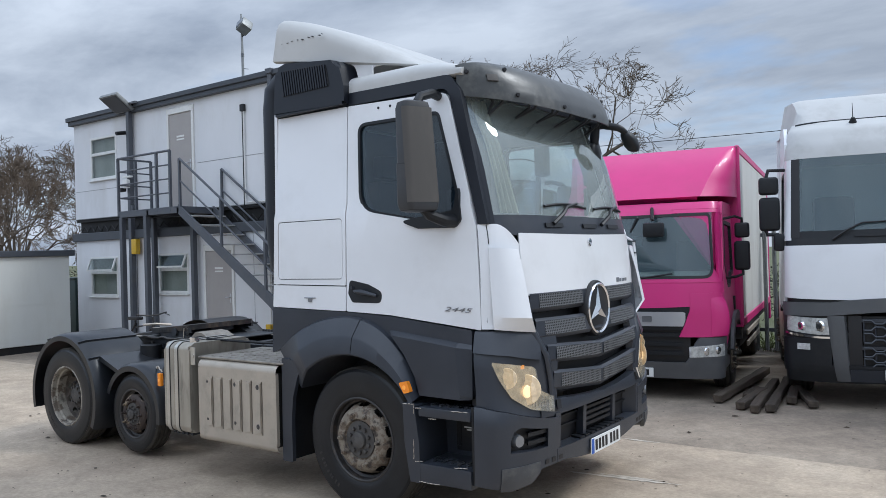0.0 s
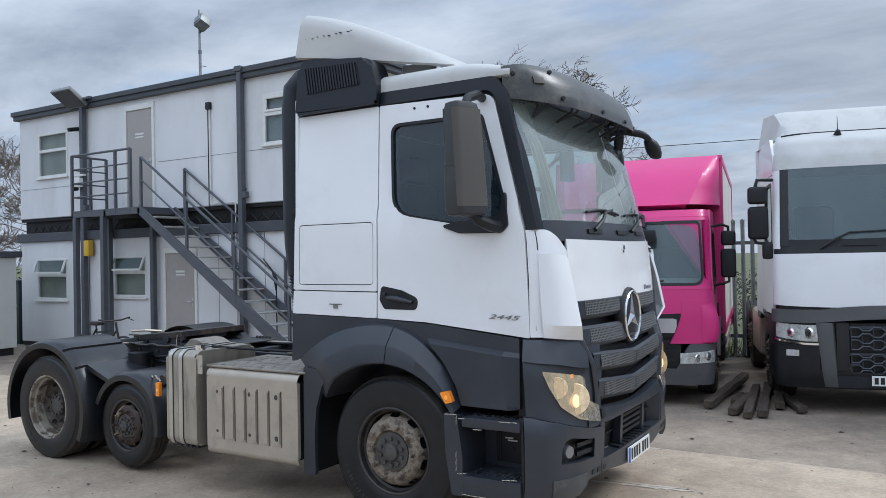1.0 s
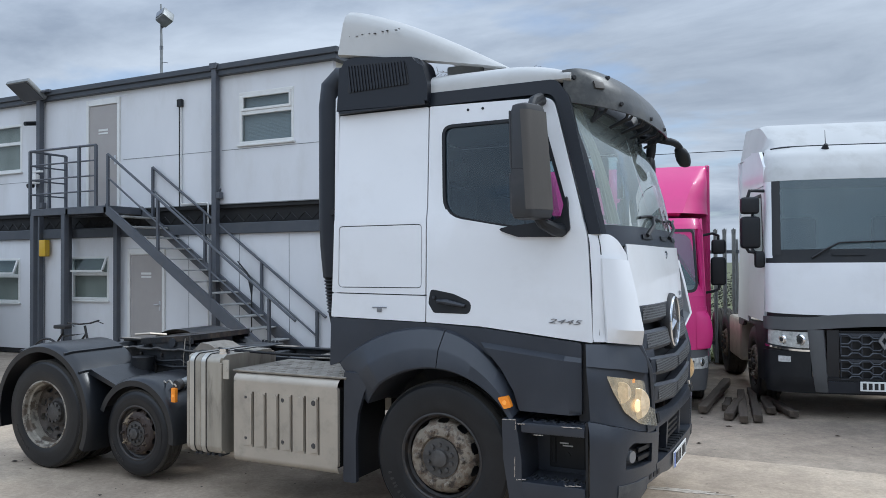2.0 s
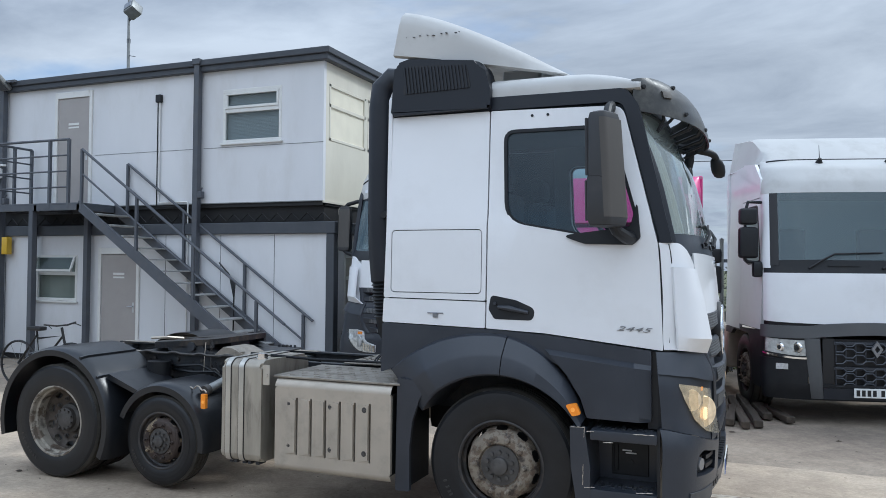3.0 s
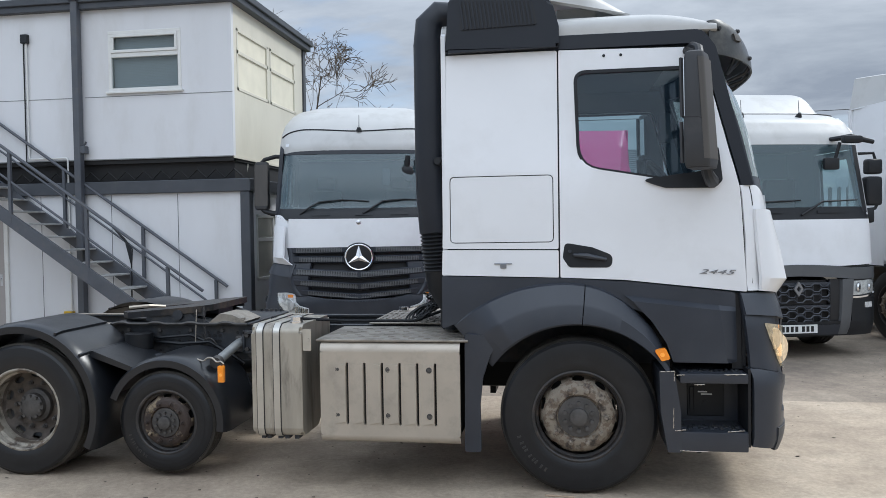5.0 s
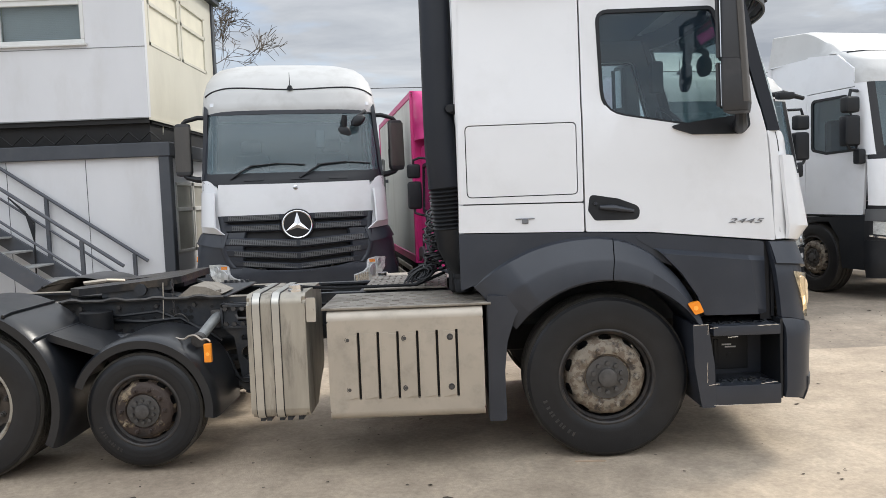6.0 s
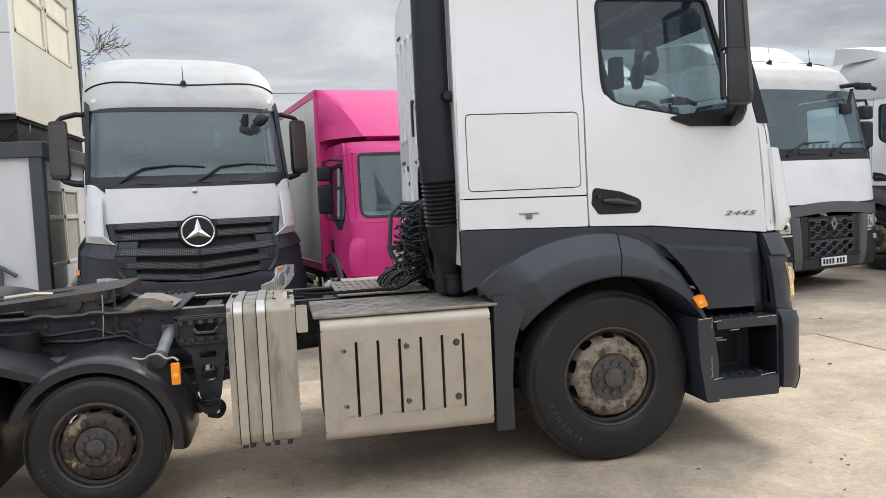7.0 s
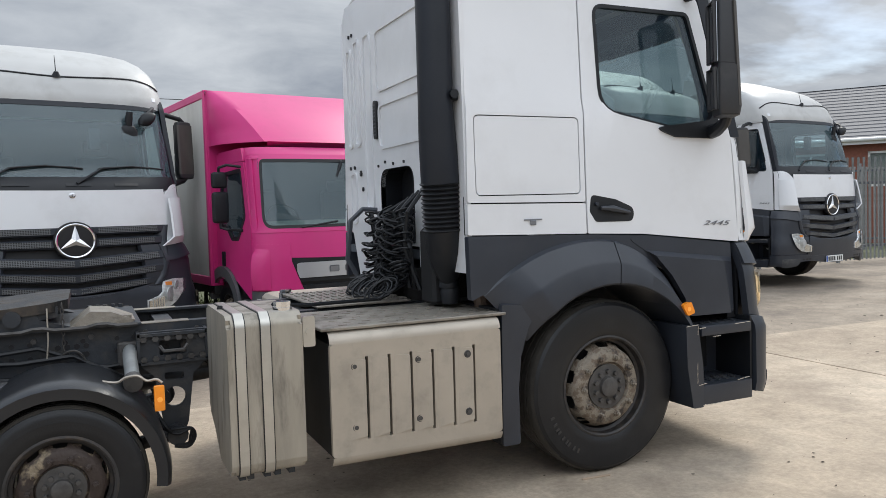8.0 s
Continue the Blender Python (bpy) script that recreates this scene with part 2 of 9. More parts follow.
TREAD = mat("tread_plate_metal", (0.30, 0.272, 0.232), 0.5, metal=0.5, vary=0.25, scale=9, bump=0.5, bscale=45, dirt=0.8, dirt_color=(0.11, 0.095, 0.078), dscale=5)
CHROME = mat("chrome", (0.85, 0.86, 0.88), 0.12, metal=1.0, vary=0.03)
SILVER = mat("silver_plastic", (0.55, 0.56, 0.58), 0.3, metal=0.5, vary=0.04)
BADGE = mat("grey_badge_metal", (0.25, 0.26, 0.28), 0.3, metal=0.6, vary=0.05)
AMBER = mat("amber_lens", (0.95, 0.30, 0.02), 0.2, vary=0.08, scale=20)
LENS_WARM = mat("lit_lamp_bowl", (0.60, 0.54, 0.43), 0.24, metal=0.65, vary=0.45, scale=18, bump=0.7, bscale=26)
GLOW = mat("lit_bulb_reflector", (0.9, 0.75, 0.5), 0.3, vary=0.05)
HALO = mat("lit_bowl", (0.72, 0.60, 0.42), 0.3, metal=0.3, vary=0.25, scale=30, bump=0.3, bscale=40)
GLOW_AMBER = mat("lit_indicator", (0.88, 0.34, 0.04), 0.3, vary=0.3, scale=40)
for _m, _c, _s in ((GLOW, (1.0, 0.72, 0.40, 1), 0.9), (HALO, (1.0, 0.68, 0.38, 1), 0.12), (GLOW_AMBER, (1.0, 0.38, 0.05, 1), 0.22)):
    _p = _m.node_tree.nodes["Principled BSDF"]
    _p.inputs["Emission Color"].default_value, _p.inputs["Emission Strength"].default_value = _c, _s
LENS_CLEAR = mat("clear_lamp_bowl", (0.68, 0.69, 0.70), 0.18, metal=0.25, vary=0.4, scale=22, bump=0.5, bscale=40)
RED = mat("red_reflector", (0.45, 0.02, 0.02), 0.25, vary=0.1)
PINK = mat("magenta_paint", (0.60, 0.024, 0.195), 0.42, vary=0.05, scale=2, coat=0.12, dirt=0.15, dirt_color=(0.36, 0.05, 0.14), dscale=2.5)
BOXWHITE = mat("box_body_panel", (0.63, 0.625, 0.59), 0.45, vary=0.05, scale=1.2, dirt=0.35, dirt_color=(0.33, 0.31, 0.27), dscale=1.5, stretch=(1, 1, 0.3))
INTERIOR = mat("cab_trim", (0.072, 0.086, 0.104), 0.75, vary=0.08)
SEAT = mat("seat_cloth", (0.035, 0.037, 0.042), 0.9, vary=0.15, bump=0.2, bscale=150)
CURTAIN = mat("cab_curtain", (0.42, 0.40, 0.31), 0.85, vary=0.1)
# The next three carry reflected sky as haze in the film colour, besides dust.
GLASS = glass("cab_glass", (0.62, 0.73, 0.76), mixf=0.62, haze=0.065, film_color=(0.17, 0.29, 0.42))
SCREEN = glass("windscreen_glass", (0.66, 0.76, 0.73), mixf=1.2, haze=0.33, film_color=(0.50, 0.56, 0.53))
SCREEN_PARKED = glass("parked_windscreen_glass", (0.50, 0.62, 0.64), mixf=0.66, haze=0.19, film_color=(0.26, 0.38, 0.43))
GLASS_WIN = glass("window_glass", (0.62, 0.68, 0.68), mixf=0.5)
LAMPGLASS = glass("lamp_glass", (0.86, 0.86, 0.84), mixf=0.45)
LAMPGLASS_OLD = glass("yellowed_lamp_glass", (0.92, 0.85, 0.70), mixf=0.6, haze=0.20, film_color=(0.78, 0.73, 0.62))
MIRROR = mat("mirror_silver", (0.7, 0.72, 0.74), 0.04, metal=1.0, vary=0.0)
MESH = mesh_mat("grille_mesh", (0.115, 0.12, 0.125), (0.006, 0.006, 0.007), 46.0, 58.0)
CABIN = mat("cabin_cladding", (0.68, 0.685, 0.705), 0.5, vary=0.05, scale=1.5, bump=0.10, bscale=3, dirt=0.5, dirt_color=(0.545, 0.535, 0.52), dscale=1.4, stretch=(1, 1, 0.35))
CABIN_CREAM = mat("cream_cladding", (0.66, 0.63, 0.53), 0.5, vary=0.05, scale=1.5, bump=0.05, bscale=25, dirt=0.3, dirt_color=(0.45, 0.42, 0.35), dscale=1.4, stretch=(1, 1, 0.35))
CONTAINER = mat("pale_cabin_steel", (0.60, 0.61, 0.58), 0.5, vary=0.04, scale=1.5, dirt=0.3, dirt_color=(0.42, 0.40, 0.34), dscale=1.2, stretch=(1, 1, 0.3))
FASCIA = mat("slate_grey_trim", (0.052, 0.058, 0.070), 0.5, vary=0.1, scale=3, dirt=0.3, dirt_color=(0.12, 0.12, 0.12))
STEEL = mat("grey_painted_steel", (0.075, 0.082, 0.098), 0.45, vary=0.1, scale=5, dirt=0.35, dirt_color=(0.14, 0.13, 0.12), dscale=6)
UNDER = mat("black_underframe", (0.009, 0.009, 0.010), 0.7, vary=0.2, dirt=0.4, dirt_color=(0.04, 0.036, 0.03))
GRATE = mat("stair_tread_steel", (0.43, 0.43, 0.42), 0.55, metal=0.25, vary=0.2, scale=8, dirt=0.5, dirt_color=(0.24, 0.225, 0.20), dscale=6)
DOORBEIGE = mat("beige_door_panel", (0.36, 0.335, 0.32), 0.5, vary=0.04, scale=3, dirt=0.2, dirt_color=(0.25, 0.23, 0.21))
UPVC = mat("white_upvc", (0.70, 0.70, 0.68), 0.35, vary=0.03, dirt=0.25, dirt_color=(0.45, 0.43, 0.38), dscale=5)
BLIND = mat("window_blind", (0.37, 0.395, 0.42), 0.6, vary=0.05, scale=8)
CURTAIN_CREAM = mat("cream_blind", (0.74, 0.70, 0.57), 0.7, vary=0.06, scale=4)
ROOM = mat("room_shade", (0.40, 0.39, 0.345), 0.8, vary=0.15, scale=3)
GALV = mat("galvanised_steel", (0.26, 0.27, 0.27), 0.5, metal=0.4, vary=0.2, scale=6, dirt=0.35, dirt_color=(0.15, 0.14, 0.12), dscale=5, island=0.12)
WOOD = mat("weathered_timber", (0.075, 0.058, 0.043), 0.85, vary=0.4, scale=5, bump=0.6, bscale=20, dirt=0.5, dirt_color=(0.15, 0.12, 0.09), dscale=6, stretch=(0.25, 3, 3), island=0.3)
BARK = mat("winter_bark", (0.085, 0.066, 0.050), 0.9, vary=0.3, scale=8, bump=0.4, bscale=30)
TWIG = mat("winter_twigs", (0.115, 0.086, 0.062), 0.9, vary=0.3, scale=3)
HEDGE = mat("dark_hedge", (0.034, 0.034, 0.022), 0.95, vary=0.5, scale=3)
GRASS = mat("winter_grass", (0.10, 0.12, 0.040), 0.9, vary=0.35, scale=2)
BRICK = mat("red_brick", (0.23, 0.085, 0.055), 0.8, vary=0.15, scale=12, bump=0.2, bscale=30)
TILE = mat("grey_roof_tile", (0.13, 0.13, 0.14), 0.7, vary=0.15, scale=8, bump=0.2, bscale=20)
YELLOW = mat("yellow_plastic", (0.60, 0.38, 0.02), 0.4, vary=0.05)
GREEN = mat("dark_green_paint", (0.012, 0.030, 0.026), 0.45, vary=0.1)
PLATE = mat("number_plate", (0.74, 0.75, 0.74), 0.4, vary=0.02)
BLUEBAND = mat("plate_blue", (0.03, 0.10, 0.42), 0.4, vary=0.03)
WALLGREY = mat("grey_render", (0.20, 0.195, 0.185), 0.8, vary=0.15, scale=1.5, bump=0.2, bscale=20, dirt=0.5, dirt_color=(0.12, 0.11, 0.10), dscale=1.2)
INK = mat("plate_black", (0.012, 0.012, 0.014), 0.5, vary=0.05)


def ground_mat(name, base, light, dark, stain, sc, rough=0.85):
    m = bpy.data.materials.new(name)
    m.use_nodes = True
    n, l = m.node_tree.nodes, m.node_tree.links
    p = n["Principled BSDF"]
    p.inputs["Roughness"].default_value = rough
    co = n.new("ShaderNodeTexCoord")
    a = n.new("ShaderNodeTexNoise"); a.inputs["Scale"].default_value = 0.45 * sc; a.inputs["Detail"].default_value = 9; a.inputs["Roughness"].default_value = 0.62
    b = n.new("ShaderNodeTexNoise"); b.inputs["Scale"].default_value = 26 * sc; b.inputs["Detail"].default_value = 6; b.inputs["Roughness"].default_value = 0.7
    c = n.new("ShaderNodeTexNoise"); c.inputs["Scale"].default_value = 0.55 * sc; c.inputs["Detail"].default_value = 10; c.inputs["Roughness"].default_value = 0.68; c.inputs["Distortion"].default_value = 0.25
    v = n.new("ShaderNodeTexVoronoi"); v.inputs["Scale"].default_value = 95.0
    for t in (a, b, c, v):
        l.new(co.outputs["Object"], t.inputs["Vector"])
    ra = n.new("ShaderNodeValToRGB")
    ra.color_ramp.elements[0].position, ra.color_ramp.elements[0].color = 0.33, (*dark, 1)
    ra.color_ramp.elements[1].position, ra.color_ramp.elements[1].color = 0.66, (*light, 1)
    e = ra.color_ramp.elements.new(0.5); e.color = (*base, 1)
    l.new(a.outputs["Fac"], ra.inputs[0])
    rb = n.new("ShaderNodeMapRange"); rb.inputs["From Min"].default_value, rb.inputs["From Max"].default_value = 0.3, 0.7
    rb.inputs["To Min"].default_value, rb.inputs["To Max"].default_value = 0.80, 1.17
    l.new(b.outputs["Fac"], rb.inputs[0])
    g = n.new("ShaderNodeTexNoise"); g.inputs["Scale"].default_value = 3.4 * sc; g.inputs["Detail"].default_value = 9; g.inputs["Roughness"].default_value = 0.7; g.inputs["Distortion"].default_value = 0.4
    l.new(co.outputs["Object"], g.inputs["Vector"])
    rg = n.new("ShaderNodeMapRange"); rg.inputs["From Min"].default_value, rg.inputs["From Max"].default_value = 0.3, 0.7
    rg.inputs["To Min"].default_value, rg.inputs["To Max"].default_value = 0.76, 1.18
    l.new(g.outputs["Fac"], rg.inputs[0])
    both_ = n.new("ShaderNodeMath"); both_.operation = "MULTIPLY"
    l.new(rb.outputs[0], both_.inputs[0]); l.new(rg.outputs[0], both_.inputs[1])
    mu = n.new("ShaderNodeVectorMath"); mu.operation = "SCALE"
    l.new(ra.outputs[0], mu.inputs[0]); l.new(both_.outputs[0], mu.inputs["Scale"])
    rc = n.new("ShaderNodeMapRange"); rc.inputs["From Min"].default_value, rc.inputs["From Max"].default_value = 0.54, 0.74
    rc.inputs["To Max"].default_value = 0.6
    l.new(c.outputs["Fac"], rc.inputs[0])
    mx = n.new("ShaderNodeMixRGB"); mx.inputs[2].default_value = (*stain, 1)
    l.new(rc.outputs[0], mx.inputs[0]); l.new(mu.outputs[0], mx.inputs[1])
    l.new(mx.outputs[0], p.inputs["Base Color"])
    ad = n.new("ShaderNodeMath"); ad.operation = "ADD"
    l.new(b.outputs["Fac"], ad.inputs[0]); l.new(v.outputs["Distance"], ad.inputs[1])
    bp = n.new("ShaderNodeBump"); bp.inputs["Strength"].default_value = 0.24; bp.inputs["Distance"].default_value = 0.008
    l.new(ad.outputs[0], bp.inputs["Height"]); l.new(bp.outputs[0], p.inputs["Normal"])
    return m


CONCRETE = ground_mat("yard_concrete", (0.42, 0.342, 0.256), (0.505, 0.42, 0.322), (0.33, 0.264, 0.198), (0.195, 0.156, 0.122), 1.0)
TARMAC = ground_mat("old_tarmac", (0.30, 0.247, 0.19), (0.375, 0.314, 0.247), (0.18, 0.148, 0.118), (0.12, 0.10, 0.082), 1.0)
CHALK = mat("pale_scrape", (0.56, 0.50, 0.42), 0.9, vary=0.2, scale=14, bump=0.2, bscale=80, dirt=0.8, dirt_color=(0.44, 0.37, 0.28), dscale=9)
FIELD = ground_mat("winter_field", (0.10, 0.11, 0.05), (0.14, 0.15, 0.06), (0.07, 0.075, 0.035), (0.09, 0.075, 0.045), 0.5)


# ---- mesh helpers ----
def part(name, bm, material, parent, label="", sharp=32.0, shadow=True):
    """Links a bmesh as one mesh object under a thing or under a part."""
    me = bpy.data.meshes.new(name)
    bmesh.ops.recalc_face_normals(bm, faces=bm.faces[:])
    bm.to_mesh(me)
    bm.free()
    me.materials.append(material)
    me.polygons.foreach_set("use_smooth", [True] * len(me.polygons))
    me.set_sharp_from_angle(angle=radians(sharp))
    ob = new(name, me)
    ob.parent = parent
    if label:
        tagged(ob, label)
    if not shadow:
        ob.visible_shadow = False
    return ob


def parts(name, bm, material, parent, label="", sharp=32.0):
    """Links each loose piece of a bmesh as a part of its own."""
    bm.verts.index_update(); bm.faces.index_update()
    seen = set()
    for v in bm.verts:
        if v.index in seen:
            continue
        stack, isl = [v], []
        seen.add(v.index)
        while stack:
            q = stack.pop()
            isl.append(q)
            for e in q.link_edges:
                o = e.other_vert(q)
                if o.index not in seen:
                    seen.add(o.index); stack.append(o)
        nb, remap, faces = B(), {}, []
        for q in isl:
            remap[q] = nb.verts.new(q.co)
        done = set()
        for q in isl:
            for f in q.link_faces:
                if f.index not in done:
                    done.add(f.index); nb.faces.new([remap[w] for w in f.verts])
        part(name, nb, material, parent, label, sharp)
    bm.free()


def thing(name, label, category, at=(0, 0, 0), turn=0.0, group="", kind=""):
    ob = new(name)
    ob.empty_display_size = 0.2
    ob.matrix_basis = pose(*at, 0, 0, turn)
    return tagged(ob, label, category, group, kind)


def B():
    return bmesh.new()


def box(bm, x0, x1, y0, y1, z0, z1, bev=0.0, seg=2):
    vs = [bm.verts.new((x, y, z)) for x in (x0, x1) for y in (y0, y1) for z in (z0, z1)]
    fs = [bm.faces.new([vs[i] for i in q]) for q in ((0, 1, 3, 2), (4, 6, 7, 5), (0, 4, 5, 1), (2, 3, 7, 6), (0, 2, 6, 4), (1, 5, 7, 3))]
    if bev:
        es = list({e for f in fs for e in f.edges})
        bmesh.ops.bevel(bm, geom=es, offset=bev, segments=seg, affect="EDGES", profile=0.6)
    return bm


def cyl(bm, p0, p1, r, n=12, r2=None):
    p0, p1 = Vector(p0), Vector(p1)
    q = (p1 - p0).to_track_quat("Z", "Y")
    rings = []
    for p, rad in ((p0, r), (p1, r if r2 is None else r2)):
        rings.append([bm.verts.new(p + q @ Vector((rad * math.cos(2 * math.pi * i / n), rad * math.sin(2 * math.pi * i / n), 0))) for i in range(n)])
    for i in range(n):
        bm.faces.new((rings[0][i], rings[0][(i + 1) % n], rings[1][(i + 1) % n], rings[1][i]))
    bm.faces.new(rings[0][::-1]); bm.faces.new(rings[1])
    return bm


def tube(bm, pts, r, n=8, closed=False):
    pts = [Vector(p) for p in pts]
    rings, up = [], None
    for i, p in enumerate(pts):
        a = pts[i - 1] if i or closed else p
        b = pts[(i + 1) % len(pts)] if i + 1 < len(pts) or closed else p
        d = (b - a).normalized()
        if up is None:
            up = Vector((0, 0, 1)) if abs(d.z) < 0.9 else Vector((1, 0, 0))
        s = d.cross(up).normalized()
        up = s.cross(d).normalized()
        rad = r[i] if isinstance(r, (list, tuple)) else r
        rings.append([bm.verts.new(p + s * rad * math.cos(2 * math.pi * k / n) + up * rad * math.sin(2 * math.pi * k / n)) for k in range(n)])
    m = len(rings)
    for i in range(m if closed else m - 1):
        a, b = rings[i], rings[(i + 1) % m]
        for k in range(n):
            bm.faces.new((a[k], a[(k + 1) % n], b[(k + 1) % n], b[k]))
    if not closed:
        bm.faces.new(rings[0][::-1]); bm.faces.new(rings[-1])
    return bm


def smooth(pts, k=6):
    """A rounder run through the given points."""
    q = [Vector(p) for p in pts]
    out = []
    for i in range(len(q) - 1):
        a, b, c, d = q[max(0, i - 1)], q[i], q[i + 1], q[min(len(q) - 1, i + 2)]
        for j in range(k):
            g = j / k
            out.append(0.5 * (2 * b + (c - a) * g + (2 * a - 5 * b + 4 * c - d) * g * g + (3 * b - a - 3 * c + d) * g ** 3))
    return out + [q[-1]]


def lathe(bm, prof, n=40, at=(0, 0, 0), out=-1, skip=None):
    """Turns (radius, outward) pairs round a crosswise axis through at; outward is towards y * out. skip(j, i) leaves out a face."""
    rings = []
    for r, a in prof:
        if r <= 1e-6:
            rings.append([bm.verts.new((at[0], at[1] + out * a, at[2]))])
        else:
            rings.append([bm.verts.new((at[0] + r * math.cos(2 * math.pi * i / n), at[1] + out * a, at[2] + r * math.sin(2 * math.pi * i / n))) for i in range(n)])
    for j in range(len(rings) - 1):
        a, b = rings[j], rings[j + 1]
        for i in range(n):
            if skip and skip(j, i):
                continue
            k = (i + 1) % n
            if len(a) == 1:
                bm.faces.new((a[0], b[k], b[i]))
            elif len(b) == 1:
                bm.faces.new((a[i], a[k], b[0]))
            else:
                bm.faces.new((a[i], a[k], b[k], b[i]))
    return bm


def rpoly(pts, r=0.03, seg=4):
    """A polygon with its corners rounded; a point may carry its own radius as a third number."""
    out, m = [], len(pts)
    for i, p in enumerate(pts):
        rad = p[2] if len(p) > 2 else r
        a, b, c = Vector(pts[i - 1][:2]), Vector(p[:2]), Vector(pts[(i + 1) % m][:2])
        if rad <= 0:
            out.append(tuple(b)); continue
        d1, d2 = (a - b).normalized(), (c - b).normalized()
        half = max(0.05, d1.angle(d2) / 2)
        t = min(rad / math.tan(half), (a - b).length * 0.49, (c - b).length * 0.49)
        p1, p2 = b + d1 * t, b + d2 * t
        for k in range(seg + 1):
            s = k / seg
            out.append(tuple((p1 * (1 - s) + b * s) * (1 - s) + (b * (1 - s) + p2 * s) * s))
    return out


def panel(bm, outer, holes, place, thick):
    """A sheet with holes: 2D outlines, put into space by place(u, v, depth)."""
    loops = [outer] + list(holes)
    front, back, edges = [], [], []
    for lp in loops:
        vs = [bm.verts.new(place(u, v, 0.0)) for u, v in lp]
        front.append(vs)
        edges += [bm.edges.new((vs[i], vs[(i + 1) % len(vs)])) for i in range(len(vs))]
    res = bmesh.ops.triangle_fill(bm, use_beauty=True, use_dissolve=False, edges=edges)
    faces = [g for g in res["geom"] if isinstance(g, bmesh.types.BMFace)]
    if thick:
        for lp in loops:
            back.append([bm.verts.new(place(u, v, thick)) for u, v in lp])
        other = {}
        for f, b in zip(front, back):
            for p, q in zip(f, b):
                other[p] = q
        for f in faces:
            bm.faces.new([other[v] for v in f.verts][::-1])
        for f, b in zip(front, back):
            for i in range(len(f)):
                j = (i + 1) % len(f)
                bm.faces.new((f[i], f[j], b[j], b[i]))
    return bm


def grid(bm, fn, nu, nv, thick=0.0, inward=None):
    """A patch fn(s, t) on the unit square; inward(s, t) gives the second skin."""
    a = [[bm.verts.new(fn(i / nu, j / nv)) for j in range(nv + 1)] for i in range(nu + 1)]
    for i in range(nu):
        for j in range(nv):
            bm.faces.new((a[i][j], a[i + 1][j], a[i + 1][j + 1], a[i][j + 1]))
    if inward:
        b = [[bm.verts.new(inward(i / nu, j / nv)) for j in range(nv + 1)] for i in range(nu + 1)]
        for i in range(nu):
            for j in range(nv):
                bm.faces.new((b[i][j], b[i][j + 1], b[i + 1][j + 1], b[i + 1][j]))
        rim = [(i, 0) for i in range(nu)] + [(nu, j) for j in range(nv)] + [(i, nv) for i in range(nu, 0, -1)] + [(0, j) for j in range(nv, 0, -1)]
        for k, (i, j) in enumerate(rim):
            i2, j2 = rim[(k + 1) % len(rim)]
            bm.faces.new((a[i][j], a[i2][j2], b[i2][j2], b[i][j]))
    return bm


def prism(bm, poly, a, b, axis="y"):
    """A 2D outline pushed along an axis from a to b: (x, z) for y, (y, z) for x, (x, y) for z."""
    def at(p, w):
        return {"y": (p[0], w, p[1]), "x": (w, p[0], p[1]), "z": (p[0], p[1], w)}[axis]
    lo, hi = [bm.verts.new(at(p, a)) for p in poly], [bm.verts.new(at(p, b)) for p in poly]
    bm.faces.new(lo[::-1]); bm.faces.new(hi)
    for i in range(len(poly)):
        j = (i + 1) % len(poly)
        bm.faces.new((lo[i], lo[j], hi[j], hi[i]))
    return bm


def lerp(tab, z):
    """Straight interpolation in rows (z, value, ...)."""
    if z <= tab[0][0]:
        return tab[0][1:]
    for p, q in zip(tab, tab[1:]):
        if z <= q[0]:
            s = (z - p[0]) / (q[0] - p[0])
            return tuple(u + (v - u) * s for u, v in zip(p[1:], q[1:]))
    return tab[-1][1:]


def lettering(name, text, size, material, parent, m, depth=0.003, squeeze=1.0):
    """Writing in the built-in font, turned into a mesh, standing at the pose m under its thing."""
    cu = bpy.data.curves.new(name, "FONT")
    cu.body, cu.size, cu.extrude, cu.align_x, cu.align_y = text, size, depth, "CENTER", "CENTER"
    cu.space_character, cu.shear = 1.05, 0.35
    tmp = bpy.data.objects.new(name, cu)
    scene.collection.objects.link(tmp)
    bpy.context.view_layer.update()
    me = bpy.data.meshes.new_from_object(tmp.evaluated_get(bpy.context.evaluated_depsgraph_get()))
    bpy.data.objects.remove(tmp)
    me.materials.clear(); me.materials.append(material)
    ob = new(name, me)
    ob.parent = parent
    ob.matrix_basis = m @ Matrix.Diagonal((squeeze, 1, 1, 1))
    return ob


